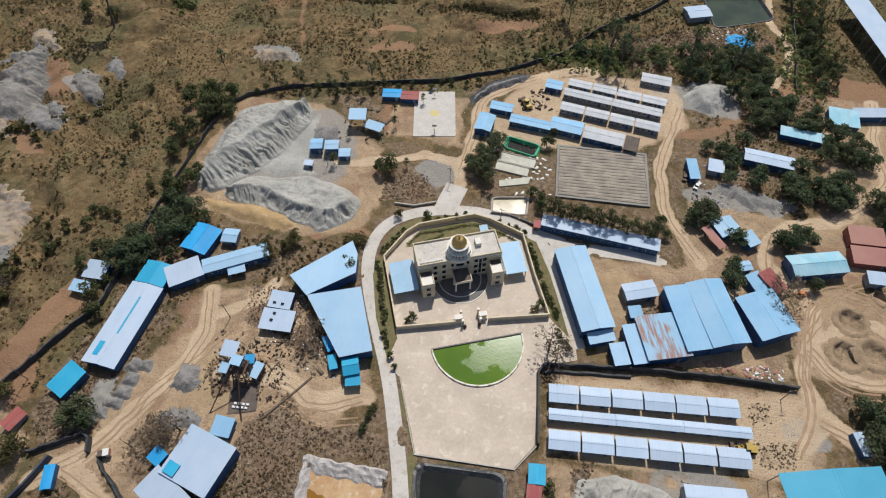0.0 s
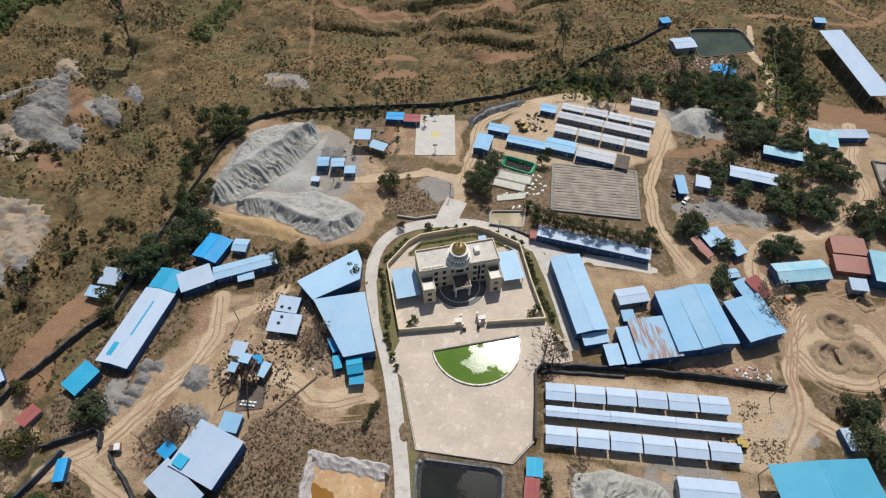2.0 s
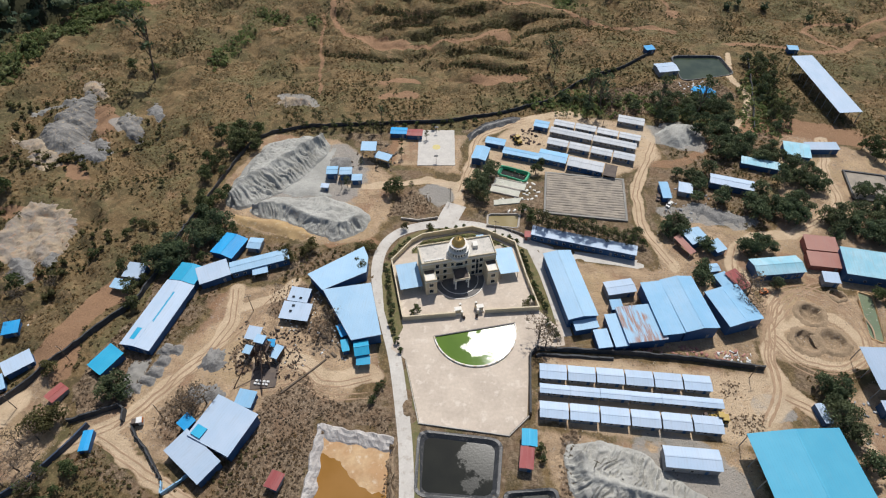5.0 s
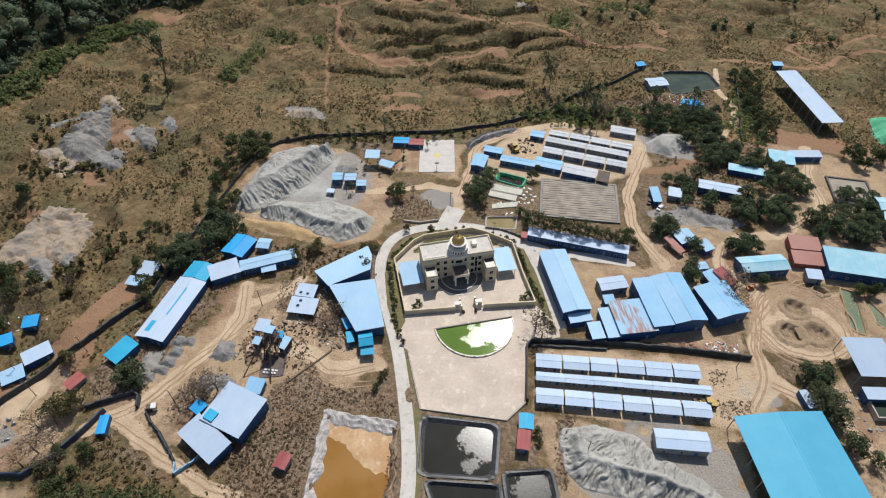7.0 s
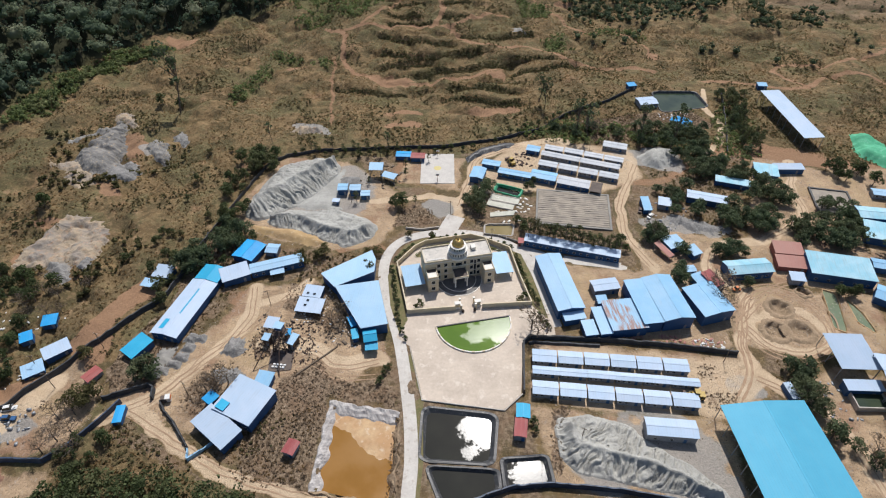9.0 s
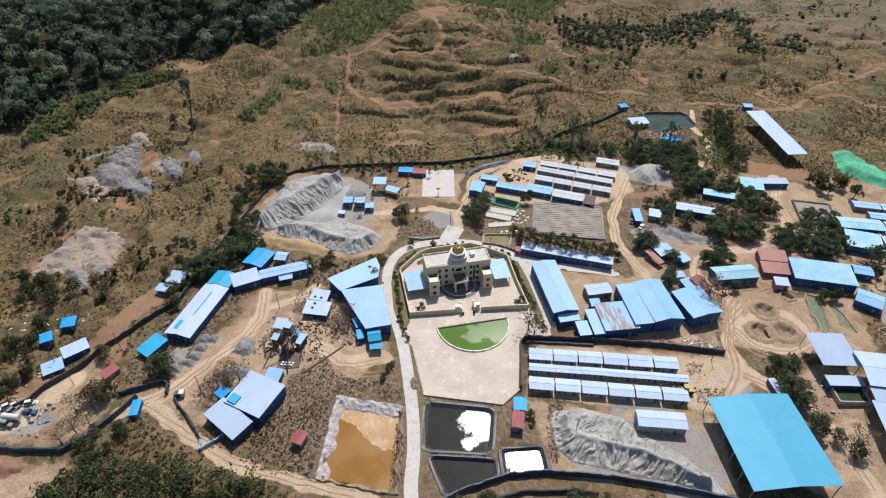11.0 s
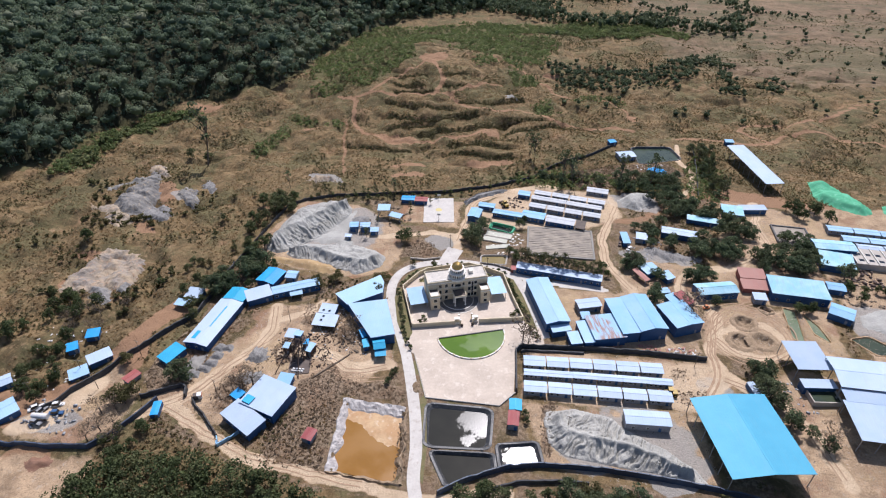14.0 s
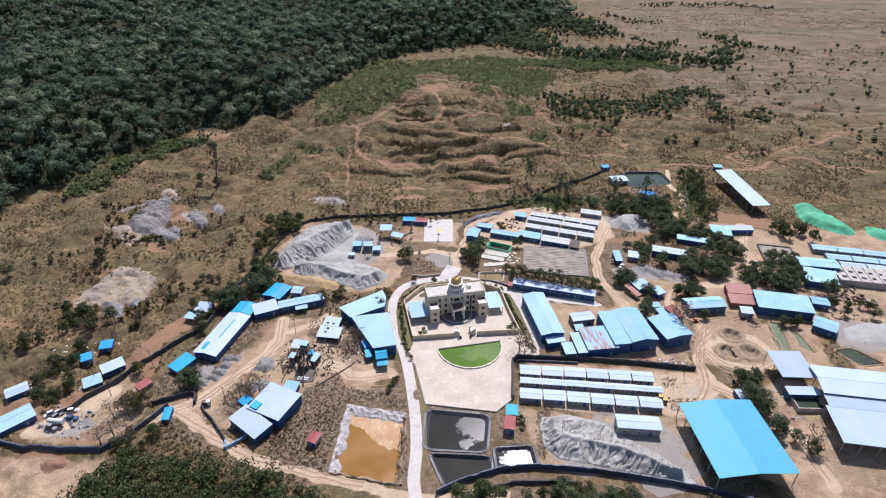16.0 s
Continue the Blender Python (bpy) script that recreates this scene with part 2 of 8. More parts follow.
M["timber"] = surf("old_timber", (0.17, 0.13, 0.09), (0.12, 0.09, 0.065), 1.5, 7, 0.9)
M["bark"] = surf("bark", (0.15, 0.12, 0.09), (0.10, 0.08, 0.065), 1.5, 7, 0.95)
M["green_net"] = surf("green_shade_net", (0.05, 0.33, 0.17), (0.08, 0.40, 0.22), 0.15, 1.5, 0.8, bump=0.5, dist=0.2, stain=(0.16, 0.46, 0.30))
M["rubber"] = surf("black_rubber", (0.02, 0.02, 0.02), (0.03, 0.03, 0.03), 2, 9, 0.8)
M["yellow_paint"] = surf("yellow_machine_paint", (0.45, 0.30, 0.04), (0.36, 0.25, 0.06), 2, 6, 0.5)
M["white_paint"] = surf("white_paint", (0.70, 0.70, 0.68), (0.62, 0.62, 0.60), 2, 6, 0.45, bump=0.0)
M["orange_paint"] = surf("orange_paint", (0.55, 0.16, 0.03), (0.5, 0.14, 0.03), 2, 6, 0.5, bump=0.0)
M["yellow_line"] = surf("yellow_line", (0.62, 0.52, 0.20), (0.56, 0.48, 0.22), 0.6, 4, 0.8, bump=0.0)
M["algae"] = water("green_pond_water", (0.065, 0.135, 0.010), (0.085, 0.16, 0.014), 0.05, 0.21, patches=((16, 82, 12.5), (5, 74, 5)))
M["black_water"] = water("dark_pool_water", (0.010, 0.012, 0.010), (0.016, 0.018, 0.014), 0.03, 0.22, (0.36, 0.37, 0.34), 0.70, 0.73, patches=((8, 34, 6.5), (6, 27, 3), (24, 20.5, 6)))
M["orange_water"] = water("orange_pool_water", (0.22, 0.105, 0.018), (0.26, 0.13, 0.03), 0.12, 0.2)
M["murky"] = water("murky_green_water", (0.03, 0.045, 0.03), (0.05, 0.065, 0.04), 0.08, 0.15)
M["pale_water"] = water("pale_green_water", (0.15, 0.19, 0.12), (0.19, 0.22, 0.14), 0.12, 0.2)
M["mud_water"] = water("yellow_mud_water", (0.20, 0.155, 0.06), (0.23, 0.18, 0.08), 0.15, 0.2)
M["leaf"] = leafy("tree_leaves", (0.058, 0.082, 0.032), (0.115, 0.145, 0.055), (0.135, 0.135, 0.06))
M["leaf_slim"] = leafy("slender_tree_leaves", (0.075, 0.09, 0.04), (0.15, 0.165, 0.07), (0.18, 0.16, 0.08), 0.45)
M["leaf_dark"] = leafy("evergreen_leaves", (0.080, 0.116, 0.062), (0.15, 0.192, 0.095), (0.145, 0.16, 0.08), 0.42)
M["leaf_forest"] = leafy("forest_leaves", (0.068, 0.108, 0.074), (0.165, 0.212, 0.122), (0.25, 0.255, 0.165), 0.42, True)
M["leaf_olive"] = leafy("olive_leaves", (0.085, 0.085, 0.032), (0.14, 0.13, 0.05), (0.16, 0.14, 0.06))
M["shrub"] = leafy("scrub_leaves", (0.115, 0.115, 0.052), (0.195, 0.165, 0.075), (0.235, 0.185, 0.095), 0.5)
M["thicket"] = leafy("green_thicket", (0.145, 0.195, 0.070), (0.24, 0.29, 0.11), (0.25, 0.26, 0.12), 0.5)
M["drygrass"] = leafy("dry_grass_blades", (0.20, 0.135, 0.064), (0.36, 0.245, 0.12), (0.23, 0.175, 0.08), 0.68)
M["bank_scrub"] = leafy("bank_scrub_leaves", (0.085, 0.09, 0.042), (0.15, 0.14, 0.062), (0.19, 0.15, 0.075), 0.45)
M["twig"] = leafy("dry_twigs", (0.22, 0.165, 0.11), (0.36, 0.28, 0.20), (0.26, 0.18, 0.115), 0.6)


# ---- mesh helpers ----
def part(name, bm, material, parent=None, label=""):
    me = bpy.data.meshes.new(name)
    bm.normal_update()
    bm.to_mesh(me)
    bm.free()
    me.materials.append(M[material] if isinstance(material, str) else material)
    ob = new(name, me)
    ob.parent = parent
    if label:
        tagged(ob, label)
    return ob


def empty(name, x, y, z=0.0, yaw=0.0):
    e = new(name)
    e.empty_display_size = 0.5
    e.matrix_basis = pose(x, y, z, 0, 0, yaw)
    return e


def bx(bm, x0, x1, y0, y1, z0, z1):
    v = [bm.verts.new(p) for p in ((x0, y0, z0), (x1, y0, z0), (x1, y1, z0), (x0, y1, z0), (x0, y0, z1), (x1, y0, z1), (x1, y1, z1), (x0, y1, z1))]
    for f in ((3, 2, 1, 0), (4, 5, 6, 7), (0, 1, 5, 4), (1, 2, 6, 5), (2, 3, 7, 6), (3, 0, 4, 7)):
        bm.faces.new([v[i] for i in f])
    return bm


def box(x0, x1, y0, y1, z0, z1):
    return bx(bmesh.new(), x0, x1, y0, y1, z0, z1)


def prism(bm, pts, z0, z1):
    """An upright prism over a plan outline."""
    a = [bm.verts.new((*p[:2], z0)) for p in pts]
    b = [bm.verts.new((*p[:2], z1)) for p in pts]
    n = len(pts)
    top, bot = bm.faces.new(b), bm.faces.new(a[::-1])
    for i in range(n):
        bm.faces.new((a[i], a[(i + 1) % n], b[(i + 1) % n], b[i]))
    bmesh.ops.recalc_face_normals(bm, faces=bm.faces[:])
    return bm


def tube(bm, p, q, r0, r1, n=6):
    """A tapered round bar from p to q."""
    p, q = Vector(p), Vector(q)
    m = (q - p).to_track_quat("Z", "Y").to_matrix()
    rings = [[bm.verts.new(c + m @ Vector((r * math.cos(i * math.tau / n), r * math.sin(i * math.tau / n), 0))) for i in range(n)] for c, r in ((p, r0), (q, r1))]
    for i in range(n):
        bm.faces.new((rings[0][i], rings[0][(i + 1) % n], rings[1][(i + 1) % n], rings[1][i]))
    bm.faces.new(rings[1])
    bm.faces.new(rings[0][::-1])
    return bm


def lathe(bm, profile, n=32, cx=0.0, cy=0.0):
    """A turned body: profile of (radius, height) from the bottom up."""
    rings = [[bm.verts.new((cx + r * math.cos(i * math.tau / n), cy + r * math.sin(i * math.tau / n), z)) for i in range(n)] for r, z in profile]
    for a, b in zip(rings, rings[1:]):
        for i in range(n):
            bm.faces.new((a[i], a[(i + 1) % n], b[(i + 1) % n], b[i]))
    bm.faces.new(rings[-1])
    return bm


def smooth(ob):
    for p in ob.data.polygons:
        p.use_smooth = True
    return ob


def raw(name, verts, faces, material, parent=None):
    """A mesh from numpy arrays of corners and triangles or quads."""
    me = bpy.data.meshes.new(name)
    k = faces.shape[1]
    me.vertices.add(len(verts))
    me.vertices.foreach_set("co", np.asarray(verts, dtype=np.float32).ravel())
    me.loops.add(faces.size)
    me.loops.foreach_set("vertex_index", faces.astype(np.int32).ravel())
    me.polygons.add(len(faces))
    me.polygons.foreach_set("loop_start", np.arange(0, faces.size, k, dtype=np.int32))
    me.update(calc_edges=True)
    me.materials.append(M[material] if isinstance(material, str) else material)
    ob = new(name, me)
    ob.parent = parent
    return ob


def seg_dist(X, Y, pts, closed=False):
    """Distance of each place to a polyline."""
    d = np.full(X.shape, 1e9)
    pts = list(pts) + ([pts[0]] if closed else [])
    for (ax, ay), (bx_, by_) in zip(pts, pts[1:]):
        ux, uy = bx_ - ax, by_ - ay
        s = np.clip(((X - ax) * ux + (Y - ay) * uy) / (ux * ux + uy * uy + 1e-9), 0, 1)
        d = np.minimum(d, np.hypot(X - ax - s * ux, Y - ay - s * uy))
    return d


def inside(X, Y, pts):
    r = np.zeros(X.shape, bool)
    n = len(pts)
    for i in range(n):
        (ax, ay), (bx_, by_) = pts[i], pts[(i + 1) % n]
        if ay != by_:
            r ^= ((ay > Y) != (by_ > Y)) & (X < (bx_ - ax) * (Y - ay) / (by_ - ay) + ax)
    return r


def line_place(X, Y, pts):
    """How far along a closed outline its nearest place lies."""
    best, out, run_ = np.full(X.shape, 1e9), np.zeros(X.shape), 0.0
    for (ax, ay), (bx_, by_) in zip(pts, pts[1:] + pts[:1]):
        ux, uy = bx_ - ax, by_ - ay
        l = math.hypot(ux, uy)
        s = np.clip(((X - ax) * ux + (Y - ay) * uy) / (l * l + 1e-9), 0, 1)
        d = np.hypot(X - ax - s * ux, Y - ay - s * uy)
        out = np.where(d < best, run_ + s * l, out)
        best = np.minimum(best, d)
        run_ += l
    return out


def step(v, lo, hi):
    s = np.clip((v - lo) / (hi - lo), 0, 1)
    return s * s * (3 - 2 * s)


RNG = np.random.default_rng(7)
LAT = RNG.random((256, 256))


def vnoise(X, Y, scale, octaves=4):
    """Smooth value noise in 0..1 over the plan."""
    out, amp, tot = np.zeros(np.shape(X)), 1.0, 0.0
    for o in range(octaves):
        u, v = X / scale * 2 ** o + 37.7 * o + 900, Y / scale * 2 ** o + 11.3 * o + 900
        i, j = np.floor(u).astype(int), np.floor(v).astype(int)
        fx, fy = u - i, v - j
        fx, fy = fx * fx * (3 - 2 * fx), fy * fy * (3 - 2 * fy)
        g = lambda a, b: LAT[(i + a) % 256, (j + b) % 256]
        out += amp * ((g(0, 0) * (1 - fx) + g(1, 0) * fx) * (1 - fy) + (g(0, 1) * (1 - fx) + g(1, 1) * fx) * fy)
        tot += amp
        amp *= 0.5
    return out / tot


def spline(pts, k=8):
    """A smooth line through the given places."""
    p = [Vector((*q, 0)) for q in pts]
    p = [p[0] * 2 - p[1], *p, p[-1] * 2 - p[-2]]
    out = []
    for a, b, c, d in zip(p, p[1:], p[2:], p[3:]):
        for i in range(k):
            s = i / k
            out.append(0.5 * (2 * b + (c - a) * s + (2 * a - 5 * b + 4 * c - d) * s * s + (3 * b - a - 3 * c + d) * s ** 3))
    out.append(p[-2])
    return [(v.x, v.y) for v in out]


# ---- outlines of the plan ----
POOL_A = [(-11.5, 40.0), (13.2, 39.6), (12.8, 22.0), (-10.2, 21.0)]
POOL_B = [(-8.0, 19.3), (14.0, 20.2), (15.0, 14.3), (-0.7, 5.8)]
POOL_C = [(15.5, 24.0), (29.3, 26.5), (31.2, 17.6), (17.1, 14.2)]
POOL_ORANGE = [(-42.1, 38.1), (-19.9, 36.1), (-17.1, 5.5), (-41.0, 8.3)]
POOL_NE = [(100.5, 278.0), (128.0, 281.0), (132.0, 262.0), (102.4, 252.0)]
POOL_GREEN = [(8.6, 170.1), (21.1, 166.2), (19.0, 160.4), (7.3, 164.0)]
POOL_YELLOW = [(4.1, 138.1), (17.3, 139.6), (16.5, 131.2), (4.2, 131.8)]
POOL_E1 = [(143.0, 112.0), (148.0, 110.0), (144.5, 89.0), (140.0, 90.7)]
POOL_E2 = [(150.4, 109.5), (154.6, 99.8), (155.5, 89.4), (150.4, 94.8)]
POOL_E3 = [(164.0, 93.4), (173.3, 96.0), (182.7, 85.9), (171.0, 84.0)]
def rounded(pts, f=0.2, k=5):
    """The outline with its corners rounded off."""
    out = []
    n = len(pts)
    for i in range(n):
        a, b, c = Vector(pts[i - 1]), Vector(pts[i]), Vector(pts[(i + 1) % n])
        p, q = b.lerp(a, f), b.lerp(c, f)
        out += [tuple((1 - s) ** 2 * p + 2 * s * (1 - s) * b + s * s * q) for s in (j / (k - 1) for j in range(k))]
    return out


POOLS = [POOL_A, POOL_B, POOL_C, POOL_ORANGE, POOL_NE, POOL_GREEN, POOL_YELLOW, POOL_E1, POOL_E2, POOL_E3]
POOLS = [rounded(p) for p in POOLS]
FOREST_EDGE = [(-420, 60), (-330, 130), (-307, 180), (-303, 197), (-290, 223), (-281, 256), (-262, 292), (-250, 331), (-211, 352), (-176, 375), (-166, 400), (-170, 447), (-160, 482), (-152, 527), (-136, 570), (-112, 610), (-60, 650), (20, 720), (120, 900)]
DIRT_TRACKS = [
    ([(-8.3, 143), (-9, 153), (-4, 175), (-3, 190), (6, 199), (19, 207), (32, 214), (46, 214)], 4.0),
    ([(-9, 153), (-22, 157), (-35, 153.5), (-57, 150), (-66, 158)], 3.2),
    ([(72, 212), (79, 195), (74, 178), (67, 160), (67, 145), (68.5, 134), (77, 116)], 3.6),
    ([(74, 178), (88, 181), (101, 190), (112, 203), (128, 211), (160, 208), (200, 204), (240, 180)], 4.2, 0.5),
    ([(114, 203), (128, 222), (134, 243), (130, 258), (133, 285)], 3.0),
    ([(160, 206), (154, 180), (152, 160), (132, 142), (120, 138), (105, 132), (100, 118), (110, 108), (108, 90), (103, 80), (104, 66), (97, 55)], 4.5),
    ([(104, 66), (118, 56), (128, 42), (132, 20)], 5.0),
    ([(108, 90), (122, 98), (134, 96), (136, 84), (126, 78), (112, 80), (108, 90)], 3.5),
    ([(-260, 0), (-174, 24), (-141, 37), (-137, 52), (-139, 61), (-131, 84), (-122, 104)], 3.6, 0.3),
    ([(-141, 37), (-150, 20), (-158, 14)], 7.0),
    ([(-118, 24), (-104, 34), (-97, 44), (-88, 60), (-84, 76), (-86, 88)], 4.6),
    ([(-108, 30), (-104, 26), (-86, 17), (-64, 9), (-29, 3.5), (-11, 1), (20, 6)], 3.8),
    ([(-84, 78), (-70, 88), (-66, 94)], 3.5),
    ([(-74, 62), (-55, 60), (-45, 55), (-30, 58)], 6.0),
    ([(-121, 339), (-106, 332), (-102, 306), (-91, 287), (-72, 275), (-48, 275), (-28, 280), (-5, 289), (9, 302)], 3.2, 0.66),
    ([(-107, 336), (-93, 340), (-66, 344), (-44, 345), (-31, 347), (-28, 336), (-18, 324), (2, 323), (23, 327), (36, 325), (51, 315), (66, 318), (91, 314), (108, 308)], 2.8, 0.66),
    ([(-43, 346), (-40, 368), (-46, 387), (-52, 402), (-52, 416)], 3.6, 0.66),
    ([(-96, 342), (-83, 362), (-68, 385), (-58, 402)], 2.0, 0.6),
    ([(-31, 349), (-14, 363), (0, 372), (9, 372)], 2.4, 0.6),
    ([(-88, 218), (-98, 258), (-108, 306)], 1.4, 0.5),
    ([(0, 435), (28, 412), (47, 389), (60, 368), (87, 365), (105, 350), (112, 336)], 2.2, 0.6),
    ([(136, 297), (168, 295), (195, 293), (232, 318), (293, 304), (420, 330)], 2.8, 0.62),
    ([(200, 294), (189, 325), (250, 342), (330, 400), (420, 430)], 2.6, 0.62),
]

# terrace banks of the knoll, each with its rise
BANKS = [
    ([(-48, 289), (-30, 292), (-5, 300), (15, 309)], 2.0), ([(-74, 310), (-56, 306), (-31, 310), (-8, 316)], 1.5), ([(-23, 332), (1, 335), (26, 349)], 1.4),
    ([(-76, 347), (-56, 347), (-47, 349)], 1.1), ([(-78, 357), (-57, 355)], 1.0), ([(-39, 359), (-20, 361)], 1.0), ([(-71, 290), (-56, 300), (-43, 303)], 1.2),
    ([(15, 292), (36, 302), (57, 315)], 1.4), ([(-24, 272), (-4, 270), (16, 267)], 1.3), ([(-24, 258), (-3, 255), (18, 253)], 1.2), ([(-78, 333), (-55, 325), (-30, 322)], 1.2),
    ([(-78, 371), (-55, 378)], 0.9), ([(-38, 376), (-22, 383)], 0.9), ([(17, 311), (40, 316)], 1.0), ([(-95, 262), (-75, 258), (-52, 262)], 0.8),
]

PITS = ((122.5, 99, 4.4), (117.5, 87, 4.4), (126.5, 88, 4.6), (135, 109, 2.6))

# ---- the ground ----
def pool_depth(X, Y):
    d = np.zeros(X.shape)
    for p in POOLS:
        d = np.maximum(d, inside(X, Y, p) * 2.4)
    for px, py, s in PITS:
        d = np.maximum(d, 2.4 * (np.hypot(X - px, Y - py) < s * 0.85))
    return d


def hill(X, Y):
    """Height of the land without the pools."""
    d = seg_dist(X, Y, FOREST_EDGE)
    left = inside(X, Y, FOREST_EDGE + [(-600, 2500), (-3000, 2500), (-3000, -300)])
    f = np.where(left, d, 0)
    z = 30 * step(f, 0, 60) + 16 * step(f, 50, 170) + 42 * step(f, 160, 340)
    z += np.where(left, (vnoise(X, Y, 60, 3) - 0.5) * 16 * step(f, 5, 60), 0)
    knoll = np.exp(-(((X + 56) / 92) ** 2 + ((Y - 415) / 88) ** 2))
    z += 22 * knoll + 4 * (vnoise(X, Y, 40, 3) - 0.5) * step(knoll, 0.05, 0.4)
    for line, rise in BANKS:
        d = seg_dist(X, Y, line)
        up = np.where(Y > np.interp(X, [p[0] for p in line], [p[1] for p in line]), 1.0, -1.0)
        z += rise * up * np.tanh(d / 1.2) * np.exp(-(d / 8.0) ** 2)
    outer = step(seg_dist(X, Y, [(-20, 20), (-20, 190)]), 85, 150) * step(Y, -60, 20)
    north = step(Y, 200, 260) * step(seg_dist(X, Y, [(86, 274), (95, 260), (132, 270)]), 16, 42) * step(seg_dist(X, Y, [(171, 215), (170, 292)]), 14, 36)
    z += (vnoise(X, Y, 45, 4) - 0.5) * (7.0 * np.maximum(outer * (X < 0), north))
    gully = 1 - np.abs(vnoise(X + 70, Y - 20, 34, 4) - 0.5) * 4
    z -= 4.6 * np.clip(gully, 0, 1) ** 2 * np.maximum(outer * (X < -100), north) * (1 - step(Y, 520, 700))
    z += (vnoise(X, Y, 9, 3) - 0.5) * (0.45 + 2.6 * np.maximum(outer * (X < -110), north) * (1 - step(Y, 520, 700)))
    z -= 8 * step(Y, 480, 900) * step(X, 60, 250)
    return z


def land(x, y):
    return float(hill(np.array([x], float), np.array([y], float))[0])


def axis(lo, hi, fine, far):
    mid = list(np.arange(lo, hi + 0.01, fine))
    a, s = [], fine
    p = lo
    while p > -far:
        s *= 1.09
        p -= s
        a.append(p)
    b, s, p = [], fine, hi
    while p < far:
        s *= 1.09
        p += s
        b.append(p)
    return np.array(a[::-1] + mid + b)


gx, gy = axis(-215, 225, 1.25, 3800), axis(-50, 450, 1.25, 3800)
GX, GY = np.meshgrid(gx, gy)
GZ = hill(GX, GY) - pool_depth(GX, GY)
nx, ny = len(gx), len(gy)
idx = np.arange(nx * ny).reshape(ny, nx)
quads = np.stack([idx[:-1, :-1], idx[:-1, 1:], idx[1:, 1:], idx[1:, :-1]], -1).reshape(-1, 4)

# kinds of soil over the plan, with frayed outlines, and a mask for painted forest shade
WX = GX + (vnoise(GX, GY, 16, 4) - 0.5) * 18
WY = GY + (vnoise(GX + 500, GY + 300, 16, 4) - 0.5) * 18
VX = GX + (vnoise(GX, GY, 8, 3) - 0.5) * 4
VY = GY + (vnoise(GX + 500, GY + 300, 8, 3) - 0.5) * 4
track = np.zeros(GX.shape)
hill_track = np.zeros(GX.shape)
for line, w, *faint in DIRT_TRACKS:
    m = 1 - step(seg_dist(VX, VY, spline(line, 5)), w * 0.35, w * 0.9)
    if faint:
        hill_track = np.maximum(hill_track, 0.9 * m)
        track = np.maximum(track, 0.3 * m)
    else:
        track = np.maximum(track, m)
YARDS = [
    [(-118, 30), (-84, 20), (-40, 42), (-26, 60), (-30, 80), (-45, 75), (-62, 95), (-90, 90), (-96, 70)],
    [(22, 46), (102, 44), (108, 74), (24, 74)], [(30, 15), (90, 13), (92, 46), (22, 46)],
    [(28, 118), (70, 116), (76, 150), (112, 140), (100, 75), (40, 78)],
    [(98, 76), (160, 78), (165, 112), (120, 112), (104, 108)], [(106, 20), (160, -10), (190, 60), (135, 75), (112, 62)],
    [(24, 212), (80, 214), (84, 182), (62, 168), (-2, 160), (-4, 186)], [(-44, 124), (-38, 160), (-62, 165), (-66, 122)],
    [(-42, 165), (-42, 192), (-8, 192), (-8, 160)], [(100, 112), (170, 110), (180, 200), (140, 212), (120, 140)],
    [(-160, 24), (-160, 8), (-124, 8), (-120, 36), (-140, 50), (-148, 36)],
    [(-112, 122), (-66, 112), (-40, 116), (-34, 132), (-40, 160), (-68, 182), (-104, 184), (-114, 150)],
    [(165, 60), (260, 60), (260, 210), (175, 205)], [(-240, -8), (-240, 4), (-122, 6), (-118, -30), (-150, -70)],
]
ROUGH = [[(-66, 8), (-44, 8), (-44, 40), (-20, 39), (-21, 44), (-44, 46), (-52, 56), (-62, 46), (-68, 24)], [(-95, 34), (-84, 24), (-82, 44), (-92, 46)], [(-120, 70), (-104, 58), (-104, 40), (-118, 32), (-126, 44)], [(-118, 84), (-98, 96), (-102, 100), (-118, 98)], [(-74, 92), (-60, 92), (-54, 84), (-58, 74), (-72, 78)], [(-46, 42), (-26, 40), (-24, 46), (-44, 48)], [(-38, 132), (-18, 136), (-22, 148), (-36, 146)],
         [(-74, 72), (-66, 58), (-74, 52), (-80, 62)], [(-60, 72), (-48, 66), (-44, 76), (-54, 80)], [(32, 44), (38, 46), (34, 20), (30, 22)], [(62, 43), (66, 43), (66, 36), (62, 36)], [(-124, 36), (-122, 62), (-112, 66), (-112, 46)],
         [(84, 56), (96, 57), (95, 50), (84, 49)], [(84, 68), (90, 68), (90, 62), (84, 62)], [(56, 96), (64, 100), (66, 92), (58, 89)], [(-19.0, 8), (-15.4, 10), (-18.6, 34), (-20.5, 36)], [(62, 212), (130, 240), (120, 256), (50, 240)], [(-120, 100), (-112, 130), (-106, 124), (-104, 100)]]
brown = np.zeros(GX.shape)
for p in ROUGH:
    dd = seg_dist(VX, VY, p, True)
    brown = np.maximum(brown, step(np.where(inside(VX, VY, p), dd, -dd), -3, 3))
COMPOUND = [(-120, 20), (-46, 0), (120, 0), (190, 60), (190, 200), (130, 212), (60, 215), (-15, 195), (-110, 180), (-118, 120)]
yard = np.zeros(GX.shape)
for p in YARDS:
    dd = seg_dist(VX, VY, p, True)
    yard = np.maximum(yard, step(np.where(inside(VX, VY, p), dd, -dd), -4, 5))
